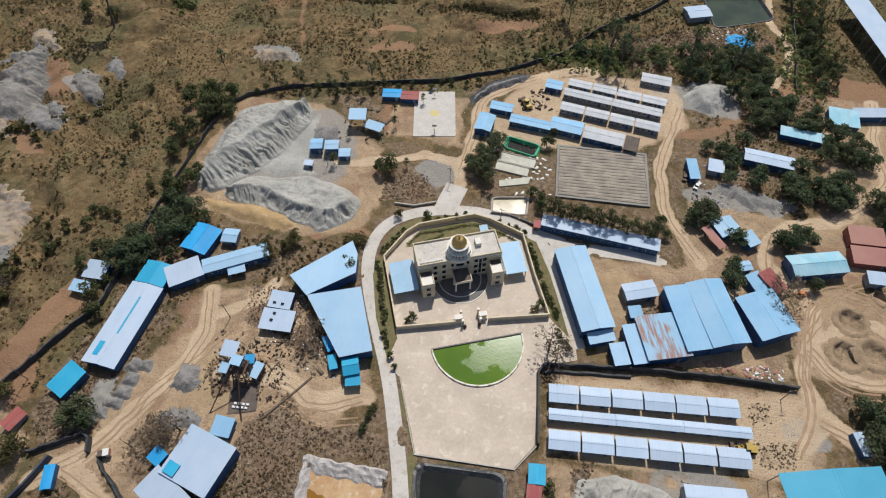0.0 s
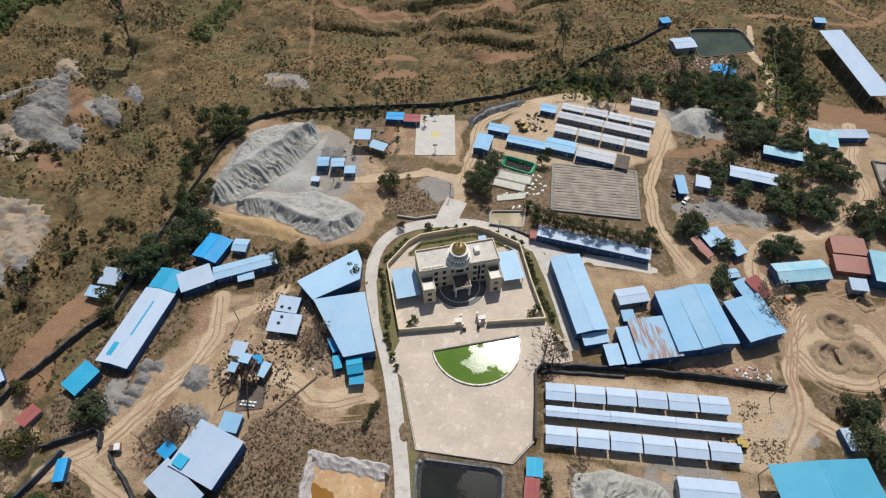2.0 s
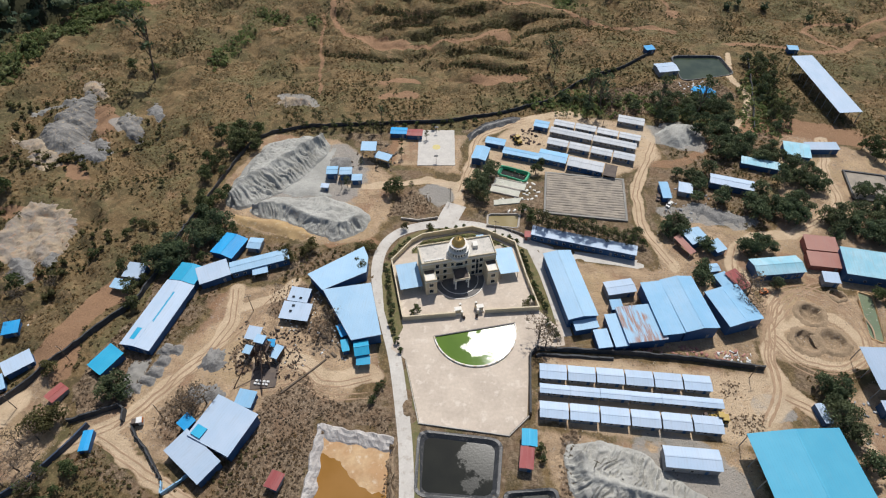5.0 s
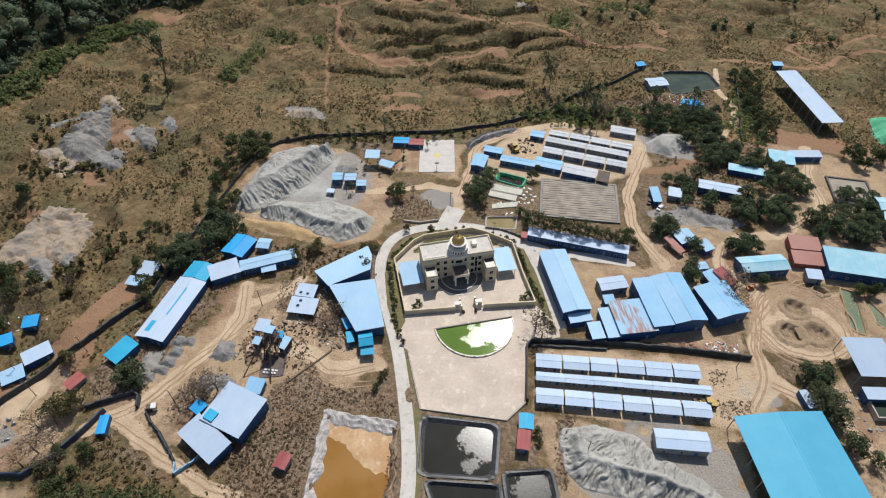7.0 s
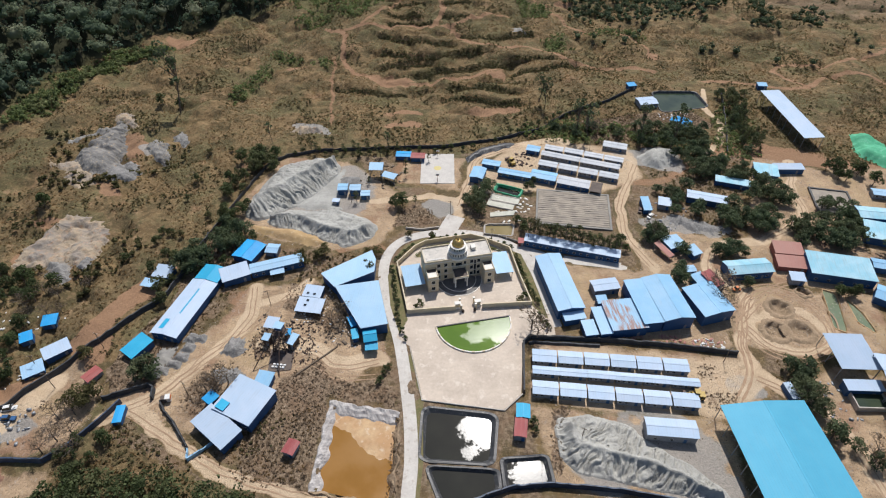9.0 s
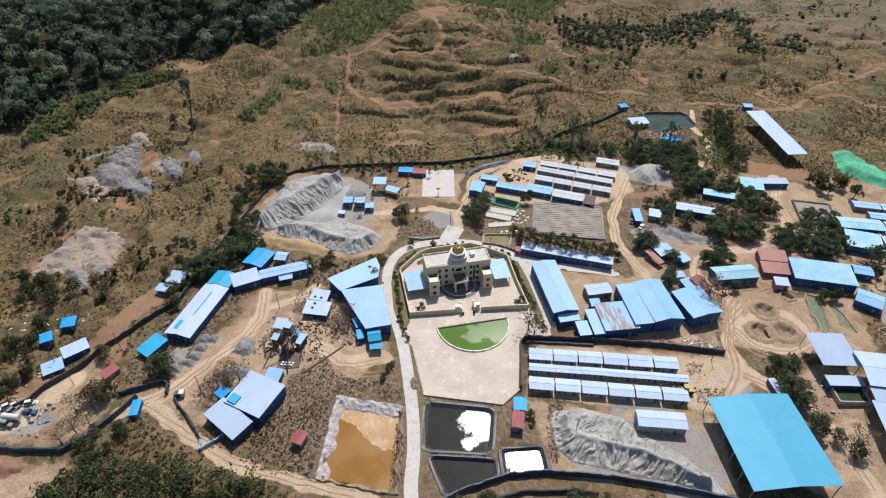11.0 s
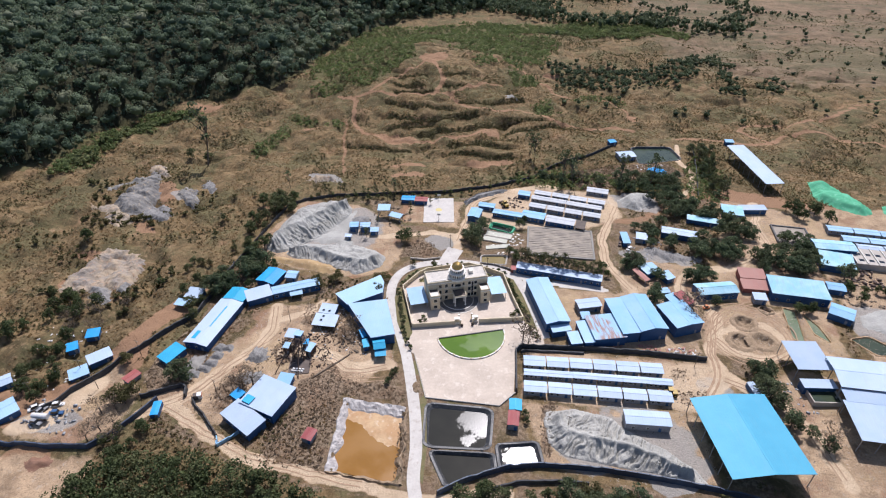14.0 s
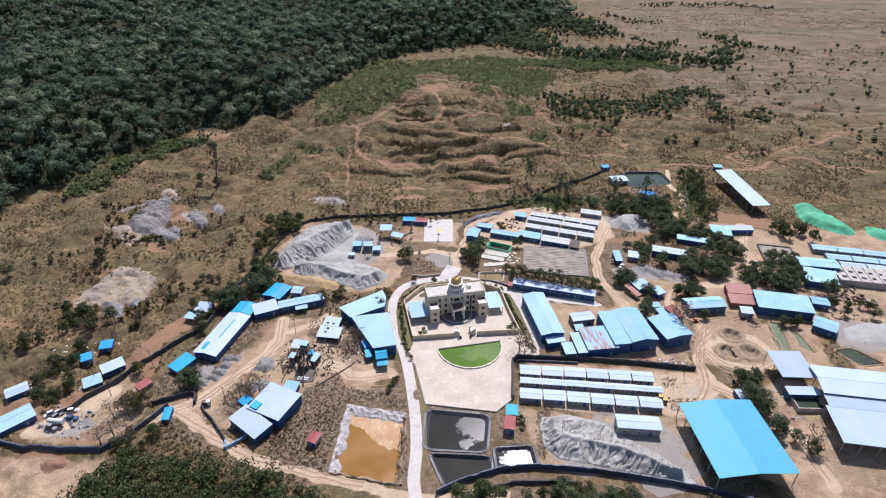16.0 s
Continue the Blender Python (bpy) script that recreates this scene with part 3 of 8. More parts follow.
for p in ([(24, 212), (80, 214), (84, 182), (62, 168), (-2, 160), (-4, 186)], [(22, 45), (100, 44), (105, 73), (24, 73)]):
    dd = seg_dist(VX, VY, p, True)
    track = np.maximum(track, 0.72 * step(np.where(inside(VX, VY, p), dd, -dd), -3, 4))
brown = np.maximum(brown, 0.55 * inside(VX, VY, COMPOUND)) * (1 - 0.8 * np.maximum(yard, track) * (brown < 0.5))
grey = np.zeros(GX.shape)
for cx, cy, rx, ry in ((-20, 150, 10, 9), (88, 200, 20, 13), (-76, 152, 31, 27), (100, 62, 9, 7), (58, 32, 30, 15), (-148, 18, 14, 8), (76, 20, 16, 8), (96, 148, 20, 7),
                       (-208, 178, 9, 12), (-180, 184, 7, 6), (-174, 91, 8, 5), (-100, 211, 13, 6), (185, 104, 18, 14), (178, 30, 14, 12)):
    grey = np.maximum(grey, 1 - step(np.hypot((WX - cx) / rx, (WY - cy) / ry), 0.6, 1.15))
red = np.zeros(GX.shape)
for cx, cy, rx, ry in ((-150, 20, 26, 11), (-192, 186, 11, 12), (-188, 168, 9, 7), (-180, 106, 12, 8), (-192, 96, 7, 8), (3, 243, 17, 6), (-50, 236, 16, 4), (-48, 223, 14, 4), (-186, 150, 16, 4), (-126, 176, 5, 4), (-140, 55, 6, 14), (-82, 82, 16, 7), (-58, 120, 20, 7), (-35, 180, 9, 12), (-52, 410, 13, 13), (-136, 465, 14, 8), (-161, 446, 8, 8), (1, 492, 12, 6), (51, 412, 10, 7), (-134, 289, 8, 4), (-65, 278, 22, 4), (3, 287, 10, 6), (112, 336, 7, 8), (-228, 322, 14, 14), (-144, -4, 18, 9), (-60, 80, 10, 9), (-50, 66, 10, 8), (64, 108, 9, 7), (100, 118, 9, 10),
                        (150, 215, 40, 8), (-200, 122, 10, 3), (-160, -30, 40, 20)
                       ):
    red = np.maximum(red, 1 - step(np.hypot((WX - cx) / rx, (WY - cy) / ry), 0.55, 1.2))
for line in ([(-260, 0), (-174, 24), (-141, 37), (-137, 52), (-139, 61), (-131, 84)], [(128, 211), (160, 208), (200, 204), (250, 176)], [(152, 160), (160, 206)]):
    red = np.maximum(red, 1 - step(seg_dist(VX, VY, spline(line, 5)), 3.0, 7.0))
red = np.maximum(red, hill_track)
left_side = inside(GX, GY, FOREST_EDGE + [(-600, 2500), (-3000, 2500), (-3000, -300)])
green = np.maximum(left_side * 1.0, 0.95 * (1 - step(seg_dist(WX, WY, [(-275, 208), (-263, 253), (-254, 290), (-236, 305)]), 6, 13)))
for cx, cy, rx, ry in ((-100, 520, 60, 60), (-135, 430, 34, 60), (0, 520, 70, 44), (30, 470, 26, 46), (-40, 560, 70, 34), (60, 590, 120, 24), (-8, 416, 14, 14), (-15, 470, 34, 22), (44, 337, 12, 10), (86, 364, 24, 6), (20, 445, 16, 30), (30, 392, 14, 14), (-130, 352, 16, 8), (-112, 300, 5, 9), (-150, 262, 6, 26), (-140, 300, 12, 6), (110, 222, 30, 14), (-3, 34, 5, 40), (60, 225, 40, 10), (140, 235, 9, 32)):
    green = np.maximum(green, 0.9 * (1 - step(np.hypot((WX - cx) / rx, (WY - cy) / ry), 0.5, 1.25)))
RIDGE = [(-154, 374), (-156, 398), (-140, 414), (-129, 459), (-99, 479), (-66, 413), (-82, 383), (-101, 356), (-123, 350)]
ridge_d = seg_dist(WX, WY, RIDGE, True)
green = np.maximum(green, 0.95 * step(np.where(inside(WX, WY, RIDGE), ridge_d, -ridge_d), -5, 5))
green = np.maximum(green, 0.95 * (1 - step(seg_dist(WX, WY, [(-118, 490), (-90, 520), (-45, 545), (15, 585), (110, 600), (170, 602)]), 12, 32)))
pale = step(GX, 40, 300) * step(GY, 330, 520)
# alpha: where the ground colour is darkened as shade below the forest
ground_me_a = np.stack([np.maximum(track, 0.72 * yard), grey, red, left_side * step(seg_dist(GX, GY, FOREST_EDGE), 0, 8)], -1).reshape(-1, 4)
ground_me_b = np.stack([green, pale, track, brown], -1).reshape(-1, 4)

gm = bpy.data.materials.new("earth")
t, b = nodes_of(gm)
at_a = t.nodes.new("ShaderNodeAttribute")
at_a.attribute_name = "soil_shade"
at_b = t.nodes.new("ShaderNodeAttribute")
at_b.attribute_name = "cover"
sa, sb = t.nodes.new("ShaderNodeSeparateColor"), t.nodes.new("ShaderNodeSeparateColor")
t.links.new(at_a.outputs[0], sa.inputs[0])
t.links.new(at_b.outputs[0], sb.inputs[0])
n_big, n_mid, n_fine = wnoise(t, 0.02, 5), wnoise(t, 0.14, 6, 0.65), wnoise(t, 1.3, 8, 0.8)
edge = math2(t, "MULTIPLY", math2(t, "SUBTRACT", math2(t, "ADD", math2(t, "MULTIPLY", n_mid, 0.6), math2(t, "MULTIPLY", n_fine, 0.4)), 0.5), 1.5)


def zone(sock, lo=0.4, hi=0.6):
    return ramp(t, math2(t, "ADD", sock, edge), lo, hi)


dry = mixc(t, ramp(t, n_mid, 0.36, 0.64), (0.142, 0.096, 0.047), (0.235, 0.160, 0.081))
dry = mixc(t, math2(t, "MULTIPLY", ramp(t, n_big, 0.44, 0.64), 0.65), dry, (0.100, 0.076, 0.040))
dry = mixc(t, math2(t, "MULTIPLY", ramp(t, n_fine, 0.52, 0.68), 0.5), dry, (0.070, 0.055, 0.028))
dry = mixc(t, math2(t, "MULTIPLY", ramp(t, wnoise(t, 0.05, 7, 0.65), 0.57, 0.68), 0.7), dry, (0.29, 0.175, 0.10))
dry = mixc(t, math2(t, "MULTIPLY", ramp(t, wnoise(t, 0.33, 6, 0.7), 0.5, 0.66), 0.6), dry, (0.30, 0.21, 0.11))
dry = mixc(t, math2(t, "MULTIPLY", ramp(t, wnoise(t, 0.035, 6, 0.7), 0.47, 0.60), 0.75), dry, (0.110, 0.106, 0.050))
plain = mixc(t, ramp(t, wnoise(t, 0.06, 8, 0.75), 0.36, 0.64), (0.125, 0.090, 0.058), (0.255, 0.178, 0.118))
plain = mixc(t, math2(t, "MULTIPLY", ramp(t, wnoise(t, 0.009, 7, 0.65), 0.46, 0.60), 0.75), plain, (0.135, 0.128, 0.074))
belt_map = t.nodes.new("ShaderNodeMapping")
belt_map.inputs["Scale"].default_value = (0.35, 1.6, 1.0)
belt_map.inputs["Rotation"].default_value = (0, 0, 0.25)
t.links.new(t.nodes.new("ShaderNodeNewGeometry").outputs["Position"], belt_map.inputs[0])
plain = mixc(t, math2(t, "MULTIPLY", ramp(t, wnoise(t, 0.022, 8, 0.7, belt_map.outputs[0]), 0.52, 0.60), 0.7), plain, (0.085, 0.085, 0.048))
plain = mixc(t, math2(t, "MULTIPLY", ramp(t, wnoise(t, 0.05, 8, 0.7, belt_map.outputs[0]), 0.56, 0.63), 0.6), plain, (0.33, 0.235, 0.15))
plain = mixc(t, math2(t, "MULTIPLY", ramp(t, wnoise(t, 0.4, 7, 0.75), 0.5, 0.62), 0.55), plain, (0.075, 0.062, 0.036))
dry = mixc(t, math2(t, "MULTIPLY", ramp(t, wnoise(t, 0.085, 8, 0.7), 0.50, 0.58), 0.7), dry, (0.082, 0.068, 0.034))
dry = mixc(t, math2(t, "MULTIPLY", ramp(t, wnoise(t, 0.11, 8, 0.72), 0.57, 0.65), 0.75), dry, (0.30, 0.20, 0.115))
dry = mixc(t, math2(t, "MULTIPLY", ramp(t, wnoise(t, 0.38, 7, 0.75), 0.50, 0.60), 0.6), dry, (0.075, 0.060, 0.032))
dry = mixc(t, math2(t, "MULTIPLY", ramp(t, wnoise(t, 0.75, 6, 0.75), 0.54, 0.64), 0.5), dry, (0.31, 0.225, 0.125))
dry = mixc(t, math2(t, "MULTIPLY", zone(sb.outputs[1]), 0.75), dry, plain)
grn = mixc(t, n_fine, (0.075, 0.080, 0.034), (0.16, 0.135, 0.062))
col = mixc(t, math2(t, "MULTIPLY", zone(sb.outputs[0]), 0.85), dry, grn)
# leaf litter, painted near black for the shade of the closed canopy
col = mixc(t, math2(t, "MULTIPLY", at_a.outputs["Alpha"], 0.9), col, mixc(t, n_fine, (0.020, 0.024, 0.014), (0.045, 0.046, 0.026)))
redc = mixc(t, ramp(t, n_fine, 0.3, 0.7), (0.33, 0.195, 0.115), (0.26, 0.155, 0.095))
col = mixc(t, math2(t, "MULTIPLY", zone(sa.outputs[2]), 0.85), col, redc)
yardc = mixc(t, ramp(t, n_mid, 0.35, 0.65), (0.50, 0.36, 0.228), (0.34, 0.243, 0.155))
yardc = mixc(t, math2(t, "MULTIPLY", ramp(t, n_fine, 0.48, 0.62), 0.6), yardc, (0.165, 0.12, 0.08))
yardc = mixc(t, math2(t, "MULTIPLY", ramp(t, wnoise(t, 0.06, 7, 0.68), 0.5, 0.60), 0.65), yardc, (0.19, 0.13, 0.082))
yardc = mixc(t, math2(t, "MULTIPLY", ramp(t, wnoise(t, 0.045, 6, 0.6), 0.52, 0.62), 0.7), yardc, (0.255, 0.150, 0.095))
yardc = mixc(t, math2(t, "MULTIPLY", ramp(t, wnoise(t, 0.03, 7, 0.65), 0.53, 0.62), 0.6), yardc, (0.46, 0.34, 0.20))
yardc = mixc(t, math2(t, "MULTIPLY", ramp(t, wnoise(t, 0.5, 7, 0.8), 0.55, 0.66), 0.4), yardc, (0.42, 0.40, 0.36))
col = mixc(t, zone(sa.outputs[0]), col, yardc)
brush = mixc(t, ramp(t, wnoise(t, 0.7, 8, 0.8), 0.42, 0.60), (0.115, 0.082, 0.055), (0.30, 0.225, 0.155))
brush = mixc(t, math2(t, "MULTIPLY", ramp(t, wnoise(t, 0.12, 5, 0.6), 0.45, 0.62), 0.6), brush, (0.21, 0.135, 0.085))
col = mixc(t, math2(t, "MULTIPLY", zone(at_b.outputs["Alpha"]), 0.9), col, brush)
greyc = mixc(t, ramp(t, n_fine, 0.3, 0.7), (0.36, 0.34, 0.31), (0.25, 0.24, 0.22))
col = mixc(t, math2(t, "MULTIPLY", zone(sa.outputs[1]), 0.85), col, greyc)
pack = mixc(t, ramp(t, n_mid, 0.3, 0.7), (0.60, 0.47, 0.325), (0.49, 0.37, 0.245))
col = mixc(t, math2(t, "MULTIPLY", zone(sb.outputs[2], 0.45, 0.8), 0.85), col, pack)
t.links.new(col, b.inputs["Base Color"])
b.inputs["Roughness"].default_value = 0.95
b.inputs["Specular IOR Level"].default_value = 0.15
bumped(t, b, math2(t, "ADD", n_fine, math2(t, "MULTIPLY", n_mid, 2.0)), 0.85, 0.6)
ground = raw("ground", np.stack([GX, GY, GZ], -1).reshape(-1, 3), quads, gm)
for nm, data in (("soil_shade", ground_me_a), ("cover", ground_me_b)):
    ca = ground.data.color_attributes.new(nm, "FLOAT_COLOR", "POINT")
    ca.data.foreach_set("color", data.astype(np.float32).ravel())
smooth(ground)
tagged(ground, "dry brown grassland and sandy earth yards round a mine compound", "ground", kind="structure")


# ---- roads and paved areas ----
def ribbon(name, pts, w, z0, z1, material, label, cat="road"):
    """A slab of even width along a line, cut in bays."""
    p = spline(pts, 6)
    bm = bmesh.new()
    rows = []
    for i, (x, y) in enumerate(p):
        a, c = Vector(p[max(i - 1, 0)]), Vector(p[min(i + 1, len(p) - 1)])
        d = (c - a).normalized()
        n = Vector((-d.y, d.x)) * w / 2
        rows.append([bm.verts.new(q) for q in ((x + n.x, y + n.y, z0), (x + n.x, y + n.y, z1), (x - n.x, y - n.y, z1), (x - n.x, y - n.y, z0))])
    for a, c in zip(rows, rows[1:]):
        for k in range(3):
            bm.faces.new((a[k], a[k + 1], c[k + 1], c[k]))
    bm.faces.new(rows[0])
    bm.faces.new(rows[-1][::-1])
    bmesh.ops.recalc_face_normals(bm, faces=bm.faces[:])
    return tagged(part(name, bm, material), label, cat, kind="structure")


ribbon("road", [(-10, 0), (-12, 8), (-12.8, 20), (-15.2, 34), (-18.1, 46), (-22, 60), (-25, 69), (-29.4, 80), (-34.2, 93), (-36.9, 104.5), (-36.4, 114.3), (-32.2, 122.3), (-23.6, 127.7), (-12.5, 130.2), (-1.1, 130.7), (8.3, 128.5), (16.6, 124.6), (22.8, 118.2), (27.7, 106.3), (31.5, 93), (34.5, 80)],
       4.4, -0.3, 0.12, "road", "pale concrete ring road round the walled building")
ribbon("road", [(19, 123), (30, 119), (42.4, 118.1), (56, 117.2), (69.3, 115.6)], 4.6, -0.3, 0.105, "road", "pale concrete lane past a long blue roof")
ribbon("road", [(-13.0, 130), (-11.5, 136), (-9.5, 142.5)], 8.5, -0.3, 0.114, "road", "broad concrete ramp leading to a dirt track")
PLAZA = [(-23.6, 81.0), (25.0, 91.0), (33.0, 85.5), (34.0, 76.2), (21.8, 72.2), (21.3, 48.5), (15.5, 41.6), (-12.2, 42.8), (-19.6, 64.6), (-25.5, 68.5)]
tagged(part("road_apron", prism(bmesh.new(), [(13, 127.5), (21.5, 125), (31, 122), (30.5, 110), (26, 110.5), (21, 119.5)], -0.3, 0.098), "road"), "pale concrete apron where two lanes meet", "road", kind="structure")
tagged(part("plaza", prism(bmesh.new(), PLAZA, -0.8, 0.135), "plaza"), "worn beige concrete forecourt with pale stains", "plaza", kind="structure")
COURT = [(-31.5, 106.7), (-25.4, 117.6), (-21.4, 121.2), (-8.9, 125.6), (-1.9, 127.6), (3.9, 126.4), (15.4, 121.0), (19.9, 105.2), (24.6, 90.4), (-23.1, 80.3)]
tagged(part("courtyard_floor", prism(bmesh.new(), COURT, -0.5, 0.15), "plaza"), "beige concrete courtyard inside the perimeter wall", "floor", kind="structure")


# ---- sheds and houses ----
SHEDS = []


def shed(name, x, y, lx, wy, yaw, h, roof="pale", wall="wall_blue", ridge="x", rise=0.16, open_=False, wins=0, label="", cat="shed", group="", door=True, over=0.35):
    """A metal-roofed building: lx along its own x, wy across; ridge 'x', 'y' or 'mono' (falling to the front)."""
    e = empty(name, x, y, land(x, y) - 0.05, yaw)
    h = h * 0.86 if h < 4.7 else h * 0.95
    if len(label.split()) < 4:
        label += " beside the dirt yard"
    tagged(e, label, cat, group)
    SHEDS.append((x, y, lx, wy, yaw))
    hx, hy = lx / 2, wy / 2
    wx, wyy = hx - over, hy - over
    th = 0.09
    if ridge == "y":
        up = rise * hx
        prof = [(-hx, h - 0.0), (0, h + up), (hx, h)]
    elif ridge == "x":
        up = rise * hy
        prof = [(-hy, h), (0, h + up), (hy, h)]
    else:
        up = rise * wy * 0.6
        prof = [(-hy, h), (hy, h + up)]
    for (a, za), (c, zc) in zip(prof, prof[1:]):
        bm = bmesh.new()
        if ridge == "y":
            pts = [(a, -hy, za), (c, -hy, zc), (c, hy, zc), (a, hy, za)]
        else:
            pts = [(-hx, a, za), (hx, a, za), (hx, c, zc), (-hx, c, zc)]
        lo = [bm.verts.new(p) for p in pts]
        hi = [bm.verts.new((p[0], p[1], p[2] + th)) for p in pts]
        bm.faces.new(hi)
        bm.faces.new(lo[::-1])
        for i in range(4):
            bm.faces.new((lo[i], lo[(i + 1) % 4], hi[(i + 1) % 4], hi[i]))
        bmesh.ops.recalc_face_normals(bm, faces=bm.faces[:])
        part("roof_panel", bm, roof, e)
    if ridge != "mono":
        z = h + up + th
        part("ridge_cap", box(-hx, hx, -0.22, 0.22, z - 0.05, z + 0.05) if ridge == "x" else box(-0.22, 0.22, -hy, hy, z - 0.05, z + 0.05), roof, e)
    if open_:
        n = max(2, int((ly_ := max(lx, wy)) / 6) + 1)
        for i in range(n):
            s = -1 + 2 * i / (n - 1)
            for side in (-1, 1):
                px, py = (s * (wx - 0.1), side * (wyy - 0.1)) if lx >= wy else (side * (wx - 0.1), s * (wyy - 0.1))
                zt = h + (up * (py + hy) / wy if ridge == "mono" else (up * (1 - abs(px) / hx) if ridge == "y" else up * (1 - abs(py) / hy)))
                part("post", box(px - 0.11, px + 0.11, py - 0.11, py + 0.11, 0, zt), "galv", e)
        return e
    bm = bmesh.new()
    if ridge == "y":
        out = [(-wx, 0), (wx, 0), (wx, h + up * (1 - wx / hx)), (0, h + up - 0.01), (-wx, h + up * (1 - wx / hx))]
        a = [bm.verts.new((p, -wyy, q)) for p, q in out]
        c = [bm.verts.new((p, wyy, q)) for p, q in out]
    elif ridge == "x":
        out = [(-wyy, 0), (wyy, 0), (wyy, h + up * (1 - wyy / hy)), (0, h + up - 0.01), (-wyy, h + up * (1 - wyy / hy))]
        a = [bm.verts.new((-wx, p, q)) for p, q in out]
        c = [bm.verts.new((wx, p, q)) for p, q in out]
    else:
        out = [(-wyy, 0), (wyy, 0), (wyy, h + up * (wyy + hy) / wy - 0.01), (-wyy, h + up * (hy - wyy) / wy - 0.01)]
        a = [bm.verts.new((-wx, p, q)) for p, q in out]
        c = [bm.verts.new((wx, p, q)) for p, q in out]
    bm.faces.new(a)
    bm.faces.new(c[::-1])
    for i in range(len(a)):
        bm.faces.new((a[i], a[(i + 1) % len(a)], c[(i + 1) % len(a)], c[i]))
    bmesh.ops.recalc_face_normals(bm, faces=bm.faces[:])
    part("wall", bm, wall, e)
    if door:
        dx = wx * 0.55
        part("door", box(dx - 0.5, dx + 0.5, -wyy - 0.05, -wyy + 0.02, 0.05, 2.1), "wall_white" if wall != "wall_white" else "wall_blue", e)
    for i in range(wins):
        px = -wx + (i + 0.5) * 2 * wx / wins
        if door and abs(px - dx) < 1.3:
            continue
        w = part("window", box(px - 0.55, px + 0.55, -wyy - 0.05, -wyy + 0.02, 1.1, 2.1), "trim", e)
        part("pane", box(px - 0.47, px + 0.47, -wyy - 0.065, -wyy - 0.03, 1.18, 2.02), "glass", w)
    return e


def roof_patch(e, lx, h, rise, x0, x1, y0, y1, material, label):
    """A sheet of another colour laid into the slope of a roof whose ridge runs along y."""
    hx = lx / 2
    bm = bmesh.new()
    lo = [(x0, y0), (x1, y0), (x1, y1), (x0, y1)]
    for dz in (0.1, 0.125):
        bm.faces.new([bm.verts.new((x, y, h * 0.86 + rise * hx * (1 - abs(x) / hx) + dz)) for x, y in lo])
    part("roof_sheet", bm, material, e, label)


def row_of(n, name, x, y, ux, uy, *args, **kw):
    """n alike units in a row, spaced by (ux, uy)."""
    first = shed(name, x, y, *args, **kw)
    yaw = args[2]
    for i in range(1, n):
        px, py = x + ux * i, y + uy * i
        copy_thing(first, pose(px, py, land(px, py) - 0.05, 0, 0, yaw))

# west of the ring road
long_shop = shed("workshop", -108.8, 71.9, 11.3, 29.1, -8.5, 4.0, "white", ridge="y", wins=3, label="long workshop with pale steel roof and cyan patches")
roof_patch(long_shop, 11.3, 4.0, 0.16, -3.4, -1.4, -12.0, -7.2, "cyan", "cyan translucent roof sheet")
roof_patch(long_shop, 11.3, 4.0, 0.16, 0.35, 0.9, -4.0, 9.5, "cyan", "narrow cyan roof sheet")
shed("workshop", -105.8, 90.6, 10.4, 8.6, -9.1, 4.25, "cyan", ridge="y", label="cyan-roofed end block of the long workshop", door=False)
shed("dormitory", -96.6, 92.3, 11.5, 8.0, 32.0, 4.0, "white", ridge="mono", label="white-roofed link block beside the cyan roof", cat="house")
shed("dormitory", -81.3, 99.7, 22.0, 5.9, 25.7, 4.0, "pale", wins=7, label="long narrow dormitory with pale blue roof", cat="house")
shed("porch", -80.0, 95.8, 5.8, 3.6, 23, 3.0, "pale", ridge="mono", open_=True, label="small pale porch roof on posts", cat="porch")
shed("shed", -95.8, 106.5, 10.1, 11.3, -15.1, 3.5, "blue", ridge="y", label="bright blue roofed shed under trees")
shed("hut", -86.3, 109.1, 5.6, 5.8, 0, 3.0, "pale", "wall_white", label="small pale hut with white walls", cat="hut")
shed("shed", -126.6, 90.4, 7.7, 6.8, -3, 3.2, "white", ridge="mono", label="pale patched lean-to shed by the fence")
shed("shed", -129.4, 84.0, 7.1, 4.3, -6, 2.8, "pale", ridge="mono", open_=True, label="low open shelter with pale roof")
shed("shed", -118.6, 52.5, 7.1, 9.5, -27.8, 3.0, "cyan", ridge="mono", label="small cyan-roofed shed by the black fence")
shed("hut", -129.0, 39.7, 4.5, 6.1, -25.6, 2.8, "red", "wall_white", ridge="y", label="small hut with dull red roof", cat="hut")
shed("container", -111.1, 25.4, 3.0, 6.6, 14.0, 2.6, "blue", ridge="y", rise=0.06, label="blue shipping-container cabin", cat="container", over=0.06)
shed("factory", -70.6, 33.5, 15.5, 14.5, -19.8, 5.0, "white", ridge="mono", rise=0.08, wins=4, label="white-roofed factory hall with blue walls", cat="factory")
shed("factory", -76.6, 23.6, 16.2, 8.4, -32.0, 4.3, "white", ridge="mono", rise=0.12, wins=4, label="white-roofed lower wing of the factory", cat="factory")
shed("skylight", -76.9, 30.6, 3.6, 3.4, -22, 5.5, "cyan", ridge="mono", rise=0.08, label="cyan translucent roof patch on the factory", cat="roof patch", door=False, over=0.02)
shed("lean_to", -82.5, 33.6, 4.4, 4.2, -30, 4.5, "blue", ridge="mono", label="blue lean-to roof in tree shade", cat="lean-to", door=False)
shed("hut", -67.7, 43.7, 5.9, 5.6, -5.6, 3.0, "mid", ridge="mono", label="small light-blue roofed hut", cat="hut")
shed("hut", -51.0, 19.8, 4.2, 5.1, -13.5, 3.0, "red", "wall_white", ridge="y", label="small red-roofed hut on dry ground", cat="hut")
